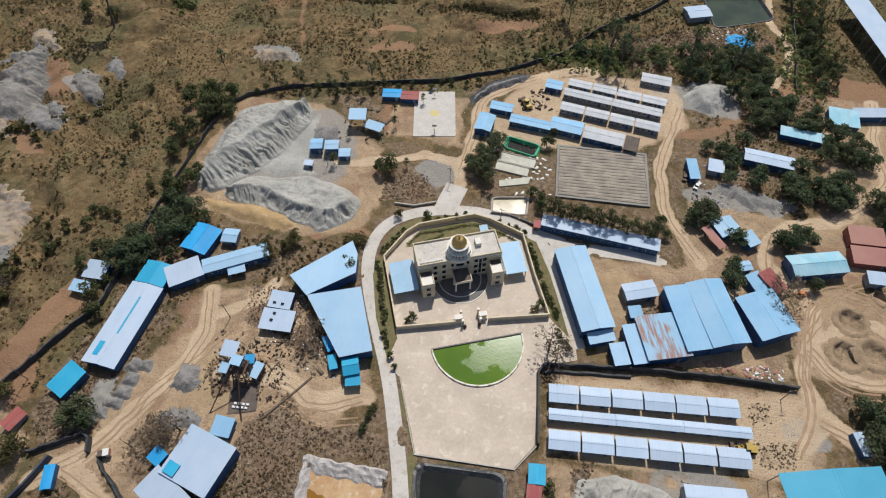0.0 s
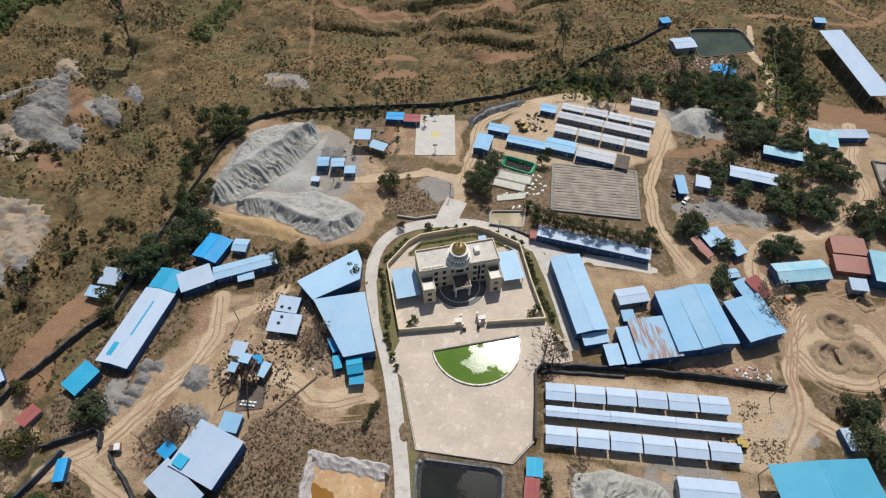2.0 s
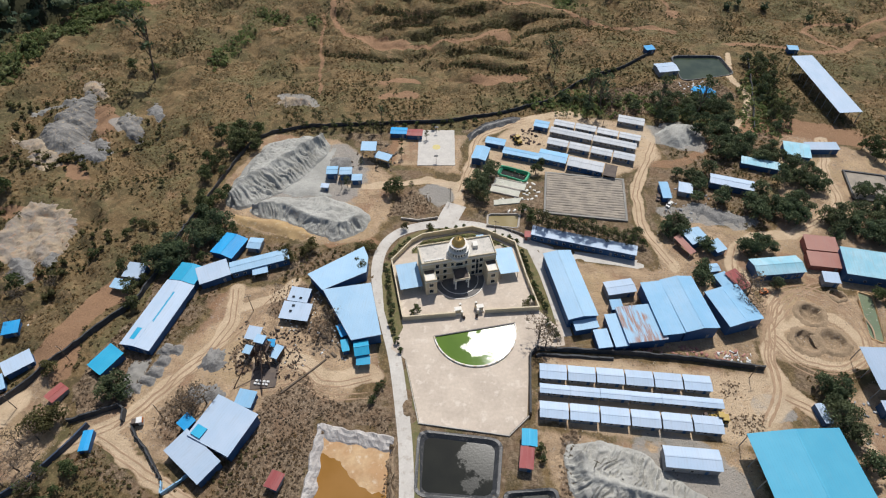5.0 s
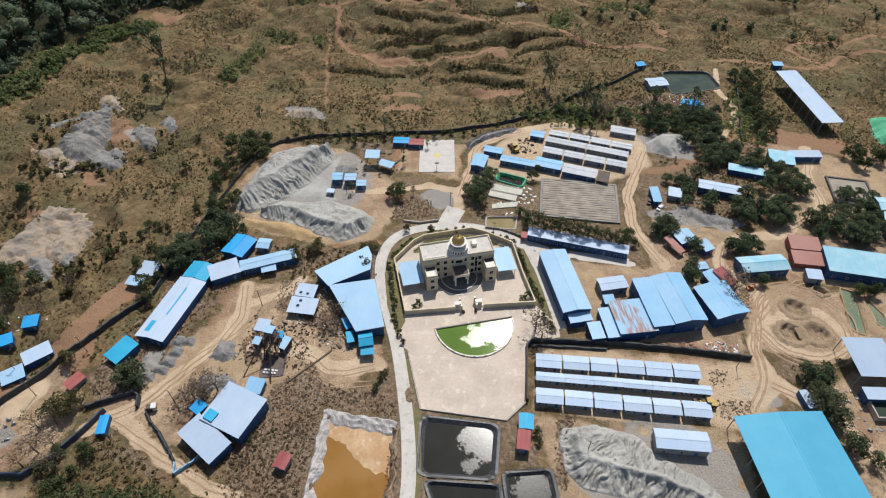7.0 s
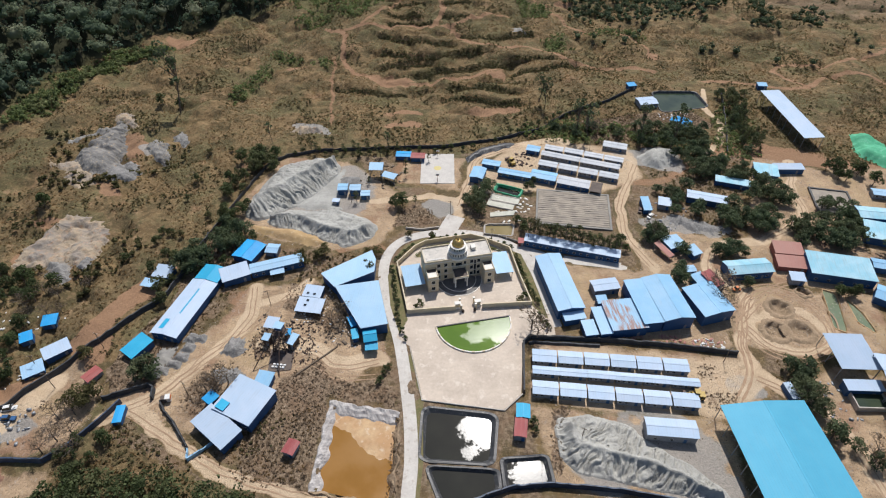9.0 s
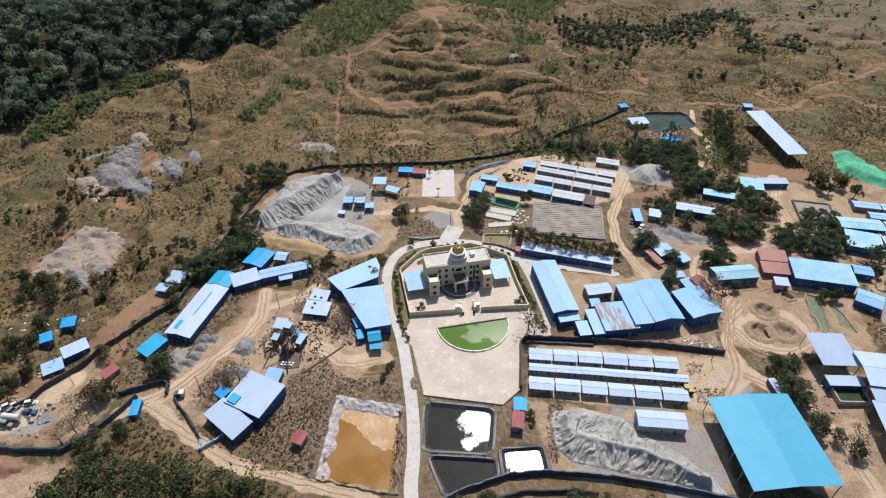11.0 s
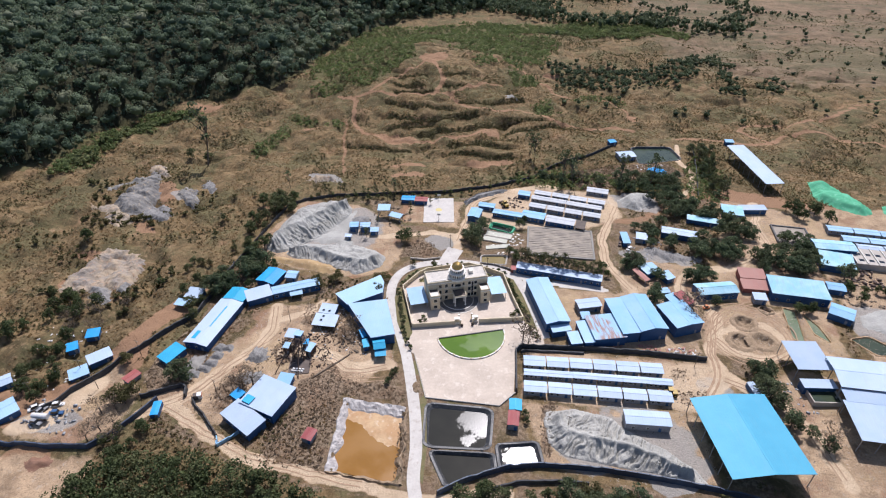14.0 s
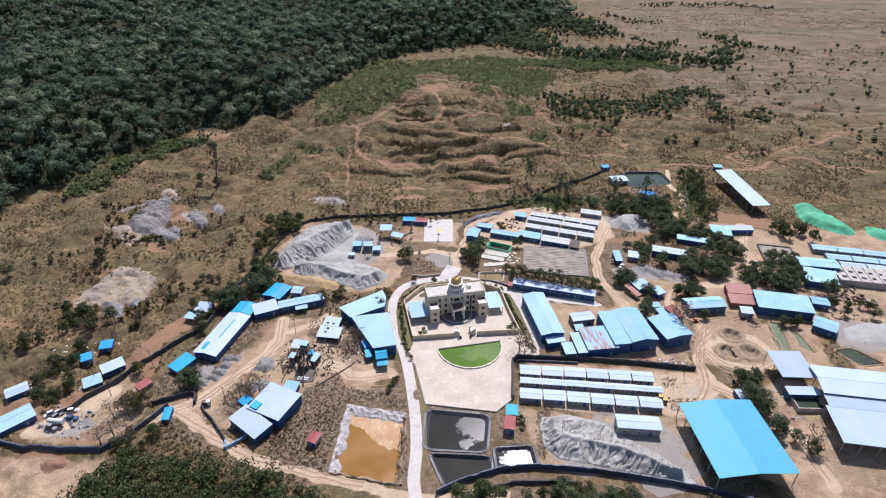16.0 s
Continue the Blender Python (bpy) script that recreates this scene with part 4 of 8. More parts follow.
shed("canteen", -61.7, 85.5, 7.6, 6.0, -4.0, 3.6, "white", ridge="mono", label="pale shed roof with dark square vents", door=False)
shed("canteen", -61.2, 78.5, 10.6, 7.2, -2.0, 3.1, "white", ridge="mono", open_=True, label="open pale shelter with vented roof")
def flat_hall(pts, h, fall, roof, label):
    """A hall of uneven plan under a low roof that falls southward."""
    cx, cy = sum(p[0] for p in pts) / len(pts), sum(p[1] for p in pts) / len(pts)
    e = tagged(empty("hall", cx, cy, land(cx, cy) - 0.05), label, "hall")
    ring = [(x - cx, y - cy) for x, y in pts]
    top = lambda p: h + fall * p[1]
    for nm, k, z0, mat in (("roof", 1.0, -0.09, roof), ("wall", 0.965, None, "wall_blue")):
        bm = bmesh.new()
        lo = [bm.verts.new((x * k, y * k, 0.0 if z0 is None else top((x, y)) + z0)) for x, y in ring]
        hi = [bm.verts.new((x * k, y * k, top((x * k, y * k)) - (0.1 if z0 is None else 0.0))) for x, y in ring]
        bm.faces.new(hi)
        bm.faces.new(lo[::-1])
        for i in range(len(ring)):
            bm.faces.new((lo[i], lo[(i + 1) % len(ring)], hi[(i + 1) % len(ring)], hi[i]))
        bmesh.ops.recalc_face_normals(bm, faces=bm.faces[:])
        part(nm, bm, mat, e)
    for (ax, ay), (bx_, by_) in zip(ring, ring[1:] + ring[:1]):
        part("gutter", tube(bmesh.new(), (ax, ay, top((ax, ay)) - 0.1), (bx_, by_, top((bx_, by_)) - 0.1), 0.11, 0.11, 5), "galv", e)
    SHEDS.append((cx, cy, 14.0, 14.0, 25.0))


flat_hall([(-60.6, 93.9), (-42.6, 109.5), (-39.9, 104.4), (-39.2, 97.2), (-53.4, 87.2)], 5.2, 0.02, "pale", "white-blue roofed hall beside a round tree")
flat_hall([(-52.9, 86.7), (-36.3, 91.5), (-28.8, 70.2), (-38.4, 67.0)], 5.8, 0.03, "pale", "large white-blue roofed hall by the ring road")
shed("gatehouse", -34.7, 65.3, 5.1, 5.8, 17, 4.4, "cyan", ridge="x", rise=0.4, label="bright blue gabled annexe", cat="house")
shed("porch", -33.4, 61.2, 4.7, 3.2, 12, 3.2, "cyan", ridge="mono", open_=True, label="bright blue porch roof", cat="porch")
shed("lean_to", -40.7, 66.4, 2.6, 4.6, 20, 3.0, "cyan", ridge="mono", label="small blue lean-to", cat="lean-to", door=False)
shed("lean_to", -43.2, 72.3, 2.4, 5.2, 33, 3.0, "blue", ridge="mono", label="small blue lean-to", cat="lean-to", door=False)
# courtyard canopies
shed("canopy", -23.5, 98.4, 8.2, 12.0, 18.7, 4.0, "pale", ridge="mono", rise=0.03, open_=True, label="pale blue car-port roof on steel posts", cat="canopy", group="courtyard canopies")
shed("canopy", 12.3, 109.9, 7.3, 12.5, 16.0, 4.0, "pale", ridge="mono", rise=0.03, open_=True, label="pale blue car-port roof on steel posts", cat="canopy", group="courtyard canopies")
shed("hut", 1.7, 122.0, 3.0, 2.4, 18, 2.8, "pale", "wall_white", ridge="mono", label="tiny blue-roofed hut in the garden", cat="hut")
# east of the ring road
shed("warehouse", 35.6, 99.9, 11.0, 31.3, 15.8, 5.5, "pale", ridge="y", wins=3, label="long pale blue warehouse", cat="warehouse")
shed("warehouse_annexe", 40.9, 83.3, 8.6, 3.9, 16.5, 4.0, "pale", ridge="mono", label="low blue annexe of the warehouse", cat="annexe")
shed("shed", 54.3, 101.8, 11.0, 6.3, 16, 4.0, "white", "wall_white", label="white-roofed shed in the yard")
shed("hut", 52.4, 93.7, 4.3, 4.2, 12, 3.2, "mid", ridge="mono", label="small blue-roofed hut", cat="hut")
shed("mill", 67.5, 92.0, 8.0, 22.8, 13.5, 6.0, "mid", ridge="mono", rise=0.03, label="blue-roofed mill hall", cat="factory", door=False)
shed("mill", 59.6, 85.0, 14.0, 15.0, 13.0, 5.1, "rusty", ridge="mono", rise=0.03, label="mill hall with rust-streaked blue roof", cat="factory")
shed("mill", 77.0, 94.6, 12.3, 23.2, 14.6, 6.4, "mid", ridge="y", rise=0.2, label="blue gabled mill hall", cat="factory")
shed("annexe", 46.3, 78.1, 5.0, 7.4, 13.0, 4.0, "pale", ridge="mono", rise=0.05, label="small pale blue annexe", cat="annexe")
shed("annexe", 51.1, 81.8, 4.8, 13.3, 13.0, 4.5, "pale", ridge="mono", rise=0.05, label="narrow pale blue annexe", cat="annexe")
shed("hall", 92.8, 95.8, 13.5, 15.9, 21.7, 6.0, "mid", ridge="y", rise=0.1, label="blue-roofed hall under a bare tree", cat="hall")
shed("shed", 86.8, 131.4, 8.4, 7.5, 27.7, 4.0, "pale", ridge="y", label="pale roofed shed beside a tree")
shed("shed", 94.5, 127.0, 5.0, 6.0, 30, 3.5, "pale", ridge="mono", label="pale roofed lean-to by a tree")
shed("shed", 82.0, 126.5, 3.2, 9.5, 35, 2.8, "brick_red", ridge="mono", open_=True, label="narrow shelter with patchy red roof")
shed("shed", 93.7, 109.2, 5.4, 7.5, 27.7, 3.0, "mid", ridge="mono", label="small blue shed")
shed("shed", 98.4, 110.1, 5.4, 8.6, 33.5, 3.5, "red", ridge="mono", label="small shed with dull red roof")
shed("hut", 90.5, 115.6, 5.2, 3.9, 13.7, 3.0, "pale", "wall_white", ridge="x", label="small pale hut", cat="hut")
shed("stores", 42.3, 123.6, 41.2, 5.0, -9.7, 4.2, "white", ridge="mono", rise=0.12, wins=14, label="long narrow store with leaf-shaded pale roof", cat="store")
shed("hut", 20.5, 125.8, 2.6, 3.2, 0, 2.8, "red", "wall_red", ridge="mono", label="small red hut at the end of the store", cat="hut")
# dormitory rows in the fenced yard
row_of(6, "dormitory_unit", 29.3, 64.0, 9.26, 0.16, 8.8, 5.6, 1.0, 3.0, "white", "wall_white", wins=4, label="prefabricated dormitory unit with pale blue-white roof", cat="prefab hut", group="front dormitory row")
row_of(6, "dormitory_unit", 29.7, 57.6, 9.6, 0.08, 9.55, 3.4, 0.5, 3.0, "white", "wall_white", wins=5, label="narrow prefabricated unit with pale blue roof", cat="prefab hut", group="middle dormitory row")
row_of(6, "dormitory_unit", 29.3, 50.3, 9.40, 0.05, 8.9, 5.6, 0.4, 3.0, "white", "wall_white", wins=4, label="prefabricated dormitory unit with pale blue-white roof", cat="prefab hut", group="rear dormitory row")
# northern camp
shed("cabin", 26.6, 201.1, 7.2, 5.6, -12, 3.0, "mid", label="small blue cabin", cat="cabin")
row_of(4, "camp_unit", 37.6, 202.6, 10.2, -2.3, 9.9, 4.6, -12.9, 3.0, "greywhite", "wall_white", wins=4, label="white-roofed camp unit", cat="prefab hut", group="camp row one")
row_of(2, "camp_unit", 40.6, 195.0, 20.0, -4.7, 20.3, 4.6, -13.2, 3.0, "greywhite", "wall_white", wins=8, label="long white-roofed camp block", cat="prefab hut", group="camp row two")
row_of(4, "camp_unit", 34.0, 187.3, 10.0, -2.3, 9.7, 5.0, -12.8, 3.0, "greywhite", "wall_white", wins=4, label="white-roofed camp unit", cat="prefab hut", group="camp row three")
shed("cabin", 70.4, 209.3, 12.7, 6.0, -11.4, 3.0, "greywhite", "wall_white", wins=4, label="white-roofed camp building", cat="prefab hut")
shed("cabin", 4.9, 185.0, 9.5, 4.9, -10.4, 3.0, "mid", label="blue-roofed cabin", cat="cabin")
shed("cabin", -1.4, 174.1, 6.9, 9.8, -11.0, 4.0, "mid", ridge="y", label="blue gabled store", cat="cabin")
shed("camp_block", 17.0, 177.0, 17.0, 4.8, -11.4, 3.2, "mid", wins=5, label="blue-roofed camp block", cat="prefab hut")
shed("camp_block", 31.5, 176.2, 13.0, 7.2, -12.5, 3.4, "mid", wins=4, label="wide blue-roofed camp block", cat="prefab hut")
shed("camp_block", 46.0, 172.0, 16.0, 7.0, -12.7, 3.4, "greywhite", wins=4, label="white-roofed camp block", cat="prefab hut")
shed("shed", 56.8, 169.2, 5.5, 7.4, -12.7, 2.6, "dark", ridge="mono", open_=True, label="dark-roofed open pen")
# around the far pond and the eastern settlement
shed("pump_house", 94.5, 260.0, 11.4, 9.0, 15, 3.5, "white", "wall_white", ridge="x", label="white-roofed pump house by a pond", cat="hut")
shed("barn", 171.5, 246.4, 11.6, 51.0, 10.2, 7.0, "white", ridge="mono", rise=0.05, open_=True, label="long open barn with white steel roof", cat="barn")
shed("shed", 124.5, 181.2, 16.5, 5.0, -12.0, 3.5, "teal", ridge="mono", label="blue-green roofed shed among trees")
shed("shed", 108.6, 166.0, 18.5, 6.6, -12, 4.0, "white", ridge="x", label="white-roofed shed among trees")
shed("shed", 143.7, 192.8, 11.7, 9.6, -8.0, 3.5, "teal", ridge="mono", label="faded teal roofed shed")
shed("shed", 156.0, 197.0, 15.3, 5.1, 6.0, 3.5, "white", ridge="mono", label="white-roofed shed by the dirt road")
shed("house", 114.5, 118.2, 19.1, 8.5, 12.0, 4.5, "teal", ridge="x", rise=0.25, wins=4, label="teal-roofed house beside the track", cat="house")
shed("house", 135.1, 132.4, 12.2, 7.6, -2.0, 3.7, "brick_red", "wall_red", ridge="mono", label="faded red roofed house", cat="house")
shed("house", 134.5, 124.0, 13.2, 7.2, -2.0, 3.1, "brick_red", "wall_red", ridge="mono", label="lower faded red roofed house", cat="house")
shed("hut", 133.4, 115.0, 6.0, 5.0, -2, 3.4, "white", "wall_white", ridge="mono", label="small white-roofed hut", cat="hut")
shed("hall", 152.0, 121.5, 25.2, 13.6, -6.0, 5.0, "teal", ridge="mono", rise=0.08, wins=5, label="wide faded blue roofed hall", cat="hall")
shed("shed", 171.5, 126.5, 8.0, 6.3, -10, 3.5, "mid", label="blue-roofed shed")
shed("shed", 166.0, 107.5, 9.9, 9.0, -30, 4.0, "mid", ridge="x", label="blue gabled shed by ponds")
shed("hall", 183.5, 159.0, 20.0, 9.0, -3, 5.5, "teal", ridge="x", label="teal gabled hall")
shed("hall", 180.4, 147.3, 15.4, 11.9, -12.0, 4.5, "teal", ridge="mono", label="teal-roofed lower hall")
shed("big_canopy", 101.5, 32.2, 28.2, 33.3, 9.8, 8.0, "canopy", ridge="y", rise=0.09, open_=True, label="very large bright blue steel roof on posts", cat="canopy")
shed("container", 113.1, 58.3, 2.8, 6.8, 12, 2.8, "white", ridge="y", rise=0.05, label="white container by the ditch", cat="container", over=0.06)
shed("plant_hall", 137.0, 74.3, 14.0, 15.5, 4.0, 7.0, "greyblue", ridge="mono", rise=0.04, open_=True, label="tall open plant hall with pale grey-blue roof", cat="hall")
shed("plant_hall", 137.5, 62.0, 12.7, 4.6, 4.0, 4.6, "greyblue", ridge="mono", rise=0.04, label="lower pale roof of the plant hall", cat="hall")
shed("plant_hall", 165.5, 64.0, 46.0, 16.0, -3.0, 8.5, "white", ridge="x", rise=0.12, open_=True, label="huge white-roofed plant hall", cat="hall")
shed("plant_hall", 164.0, 53.2, 44.0, 6.4, -3.0, 7.6, "greyblue", ridge="mono", rise=0.05, open_=True, label="grey-blue clerestory roof of the plant hall", cat="hall")
shed("plant_hall", 162.0, 41.6, 44.0, 17.6, -3.5, 7.0, "greyblue", ridge="mono", rise=0.04, open_=True, label="grey-blue roof of the open plant bay", cat="hall")
shed("store", 69.1, 38.6, 16.4, 6.6, 1.0, 4.5, "white", "wall_white", ridge="x", wins=3, label="white-roofed store beside the grey heap", cat="store")
# south-west settlement
shed("house", -148.0, 48.7, 9.2, 6.0, 45, 3.5, "white", ridge="mono", label="pale roofed roadside house", cat="house")
shed("house", -151.6, 39.9, 7.2, 6.0, 40, 3.5, "pale", ridge="mono", label="pale roofed roadside house", cat="house")
shed("house", -177.6, 30.6, 8.2, 6.2, 45, 3.5, "white", ridge="x", label="patched pale roofed house", cat="house")
shed("house", -168.5, 16.0, 15.0, 9.0, 52, 4.0, "pale", ridge="x", label="pale blue roofed house", cat="house")
shed("hut", -163.5, 53.5, 4.6, 5.0, 35, 3.0, "blue", ridge="mono", label="blue tarpaulin-roofed hut", cat="hut")
shed("hut", -160.0, 62.5, 5.6, 5.4, 20, 3.0, "blue", ridge="mono", label="blue patched roof hut under trees", cat="hut")
shed("gatehouse", 21.7, 40.1, 4.7, 5.4, 0, 4.0, "cyan", "wall_white", ridge="y", label="small gatehouse with bright blue roof", cat="gatehouse")
shed("gatehouse", 21.0, 34.0, 4.2, 6.9, -3, 3.6, "red", "wall_white", ridge="y", label="red-roofed hut behind the gatehouse", cat="gatehouse")
# small sheds by the court
shed("shed", -41.5, 188.0, 8.0, 5.2, 3, 3.0, "blue", label="blue-roofed shed at the court")
shed("shed", -33.8, 187.5, 7.6, 5.2, 3, 3.0, "red", label="red-roofed shed at the court")
shed("plant_shed", -52.5, 170.5, 7.0, 6.0, 5, 6.0, "pale", ridge="mono", open_=True, label="raised screening plant roof", cat="shed")
shed("plant_shed", -45.5, 167.5, 7.5, 4.4, -18, 3.4, "pale", ridge="mono", open_=True, label="low plant roof on posts", cat="shed")
shed("hut", -66.2, 155.0, 5.0, 5.4, 8, 4.0, "mid", label="blue-roofed plant hut", cat="hut")
shed("hut", -60.0, 154.8, 5.6, 5.0, 8, 4.4, "pale", label="pale-roofed plant hut", cat="hut")
shed("hut", -54.5, 152.2, 4.6, 4.4, 8, 3.2, "pale", label="small pale-roofed plant hut", cat="hut")
shed("hut", -67.5, 146.0, 3.6, 2.6, 0, 2.4, "white", "wall_white", ridge="mono", label="tiny white hut", cat="hut")
shed("hut", 79.0, 158.0, 4.0, 9.5, 5, 3.2, "mid", ridge="mono", label="narrow blue-roofed hut by the track", cat="hut")
shed("hut", 88.0, 160.5, 6.0, 6.0, -10, 3.2, "white", "wall_white", ridge="mono", label="patched pale hut", cat="hut")
shed("hut", 88.2, 280.8, 5.5, 4.5, 20, 3.2, "blue", ridge="mono", label="small bright blue hut on the hillside", cat="hut")
shed("hut", 169.8, 289.7, 6.0, 4.5, 0, 3.2, "mid", ridge="mono", label="small blue-roofed hut by the hill track", cat="hut")

# ---- the domed building ----
def window(parent, x, y, z, w, h, depth=0.06):
    """A framed window on a wall that faces the local -y side."""
    f = part("window", box(x - w / 2 - 0.1, x + w / 2 + 0.1, y - depth, y + 0.02, z - 0.1, z + h + 0.1), "trim", parent)
    part("pane", box(x - w / 2, x + w / 2, y - depth - 0.025, y - depth + 0.02, z, z + h), "glass", f)
    part("window_sill", box(x - w / 2 - 0.15, x + w / 2 + 0.15, y - depth - 0.1, y + 0.01, z - 0.2, z - 0.1), "trim", f)


def parapet(parent, x0, x1, y0, y1, z0, z1, w=0.3):
    bm = bmesh.new()
    bx(bm, x0, x1, y0, y0 + w, z0, z1)
    bx(bm, x0, x1, y1 - w, y1, z0, z1)
    bx(bm, x0, x0 + w, y0 + w, y1 - w, z0, z1)
    bx(bm, x1 - w, x1, y0 + w, y1 - w, z0, z1)
    part("parapet", bm, "cream", parent)


hall = tagged(empty("domed_building", -6.5, 106.6, 0.15, 18.0), "cream three-storey building with white roof and gilded dome", "building")
part("wall", box(-14, 14, -4.6, 4.6, 0, 10.6), "cream", hall)
part("roof", box(-13.7, 13.7, -4.3, 4.3, 10.6, 10.72), "roofcrete", hall, "stained pale flat roof screed")
parapet(hall, -14, 14, -4.6, 4.6, 10.604, 11.35)
part("cornice", box(-14.2, 14.2, -4.85, -4.6, 10.2, 10.55), "trim", hall)
part("string_course", box(-9.4, 9.4, -4.72, -4.6, 3.5, 3.75), "trim", hall)
part("string_course", box(-9.4, 9.4, -4.72, -4.6, 6.95, 7.15), "trim", hall)
for zs in (1.0, 4.4, 7.7):
    for xs in (-8.3, -5.4, 5.4, 8.3):
        window(hall, xs, -4.6, zs, 1.25, 1.7)
for xs in (6.85,):
    window(hall, xs, -4.6, 1.0, 0.9, 8.2)
window(hall, 0, -4.6, 7.2, 2.6, 1.5)
window(hall, -2.6, -4.6, 7.6, 0.9, 1.6)
window(hall, 2.6, -4.6, 7.6, 0.9, 1.6)
for s in (-1, 1):
    x0, x1 = (-13.7, -9.5) if s < 0 else (9.5, 13.7)
    wing = part("wing", box(x0, x1, -10.2, -4.6, 0, 7.4), "cream", hall)
    part("wing_roof", box(x0 + 0.25, x1 - 0.25, -9.95, -6.6, 7.4, 7.5), "trim", wing)
    part("terrace", box(x0 + 0.25, x1 - 0.25, -6.6, -4.6, 7.4, 7.46), "dark", wing)
    parapet(wing, x0, x1, -10.2, -4.62, 7.404, 8.1, 0.25)
    part("cornice", box(x0 - 0.15, x1 + 0.15, -10.4, -10.2, 7.0, 7.3), "trim", wing)
    for zs in (1.0, 4.4):
        window(hall, (x0 + x1) / 2, -10.2, zs, 1.5, 1.6)
por = part("portico", box(-2.9, 2.9, -10.3, -4.6, 5.2, 5.75), "trim", hall)
part("portico_roof", box(-2.5, 2.5, -9.9, -4.6, 5.754, 5.82), "dark", por)
parapet(por, -2.9, 2.9, -10.3, -4.62, 5.75, 6.25, 0.25)
for xs in (-2.4, 2.4):
    for ys in (-9.8, -7.2):
        part("column", lathe(bmesh.new(), [(0.42, 0), (0.42, 0.4), (0.3, 0.5), (0.27, 4.7), (0.42, 4.9), (0.42, 5.2)], 14, xs, ys), "trim", por)
part("entrance_door", box(-1.6, 1.6, -4.68, -4.58, 0.1, 3.0), "glass", hall)
for i in range(3):
    part("step", lathe(bmesh.new(), [(6.4 - 0.4 * i, 0.0), (6.4 - 0.4 * i, 0.12 + 0.12 * i)], 40, 0, -5.4), "paving", hall)
# drum and dome, set a little forward of the roof's middle
DX, DY = 0.2, -1.6
drum = part("drum", lathe(bmesh.new(), [(4.3, 10.6), (4.3, 11.5), (4.1, 11.6), (3.3, 11.65), (3.3, 13.6), (3.95, 13.75), (3.95, 14.1), (3.6, 14.2), (2.7, 14.25), (2.7, 15.7), (3.25, 15.8), (3.25, 16.15), (2.7, 16.25)], 48, DX, DY), "trim", hall)
for i in range(20):
    a = i * math.tau / 20
    part("column", lathe(bmesh.new(), [(0.2, 11.6), (0.16, 11.8), (0.16, 13.5), (0.22, 13.7)], 8, DX + 3.7 * math.cos(a), DY + 3.7 * math.sin(a)), "trim", drum)
    p = part("window", box(-0.03, 0.03, -0.22, 0.22, 11.9, 13.3), "glass", drum)
    p.matrix_basis = pose(DX + 3.31 * math.cos(a + math.tau / 40), DY + 3.31 * math.sin(a + math.tau / 40), 0, 0, 0, math.degrees(a + math.tau / 40))
for i in range(18):
    a = i * math.tau / 18
    part("column", lathe(bmesh.new(), [(0.16, 14.2), (0.13, 14.35), (0.13, 15.6), (0.18, 15.75)], 8, DX + 3.02 * math.cos(a), DY + 3.02 * math.sin(a)), "trim", drum)
    p = part("window", box(-0.03, 0.03, -0.18, 0.18, 14.4, 15.5), "glass", drum)
    p.matrix_basis = pose(DX + 2.71 * math.cos(a + math.tau / 36), DY + 2.71 * math.sin(a + math.tau / 36), 0, 0, 0, math.degrees(a + math.tau / 36))
dome = smooth(part("dome", lathe(bmesh.new(), [(2.45 * math.cos(a), 16.2 + 2.5 * math.sin(a)) for a in (k * 0.12 for k in range(13))], 40, DX, DY), "gold", hall, "gilded ribbed dome"))
part("finial", lathe(bmesh.new(), [(0.42, 18.62), (0.42, 18.9), (0.22, 19.0), (0.36, 19.25), (0.12, 19.5), (0.04, 20.3)], 16, DX, DY), "gold", hall)
for i in range(16):
    a = i * math.tau / 16
    bm = bmesh.new()
    for k in range(11):
        p, q = k * 0.13, (k + 1) * 0.13
        tube(bm, *[(DX + 2.47 * math.cos(v) * math.cos(a), DY + 2.47 * math.cos(v) * math.sin(a), 16.2 + 2.52 * math.sin(v)) for v in (p, q)], 0.05, 0.05, 4)
    part("rib", bm, "gold", dome)
part("roof_hatch", box(6.2, 8.0, -0.6, 1.8, 10.72, 12.2), "trim", hall)
for i in range(9):
    part("water_tank", lathe(bmesh.new(), [(0.32, 10.72), (0.34, 11.3), (0.3, 11.5), (0.1, 11.55)], 10, -12.6 + i * 0.85, -3.6), "white_paint", hall)

# courtyard paving round the steps, driveway arc
bm = bmesh.new()
arc = [(9.4 * math.cos(a), -5.2 + 9.4 * math.sin(a)) for a in (math.pi + k * math.pi / 30 for k in range(31))]
apron = part("driveway", prism(bm, arc, 0.0, 0.012), "paving")
apron.matrix_basis = pose(-6.5, 106.6, 0.154, 0, 0, 18)
tagged(apron, "dark paved half-round driveway before the portico", "driveway", kind="structure")
bm = bmesh.new()
for k in range(30):
    a0, a1 = math.pi + k * math.pi / 30, math.pi + (k + 1) * math.pi / 30
    for r in (9.4, 5.0 + 2.0):
        pr = [(r * math.cos(a0), -5.2 + r * math.sin(a0)), (r * math.cos(a1), -5.2 + r * math.sin(a1)), ((r + 0.28) * math.cos(a1), -5.2 + (r + 0.28) * math.sin(a1)), ((r + 0.28) * math.cos(a0), -5.2 + (r + 0.28) * math.sin(a0))]
        a = [bm.verts.new((*p, 0.0)) for p in pr]
        c = [bm.verts.new((*p, 0.16)) for p in pr]
        bm.faces.new(c)
        for i in range(4):
            bm.faces.new((a[i], a[(i + 1) % 4], c[(i + 1) % 4], c[i]))
bmesh.ops.recalc_face_normals(bm, faces=bm.faces[:])
kerb = part("kerb", bm, "trim")
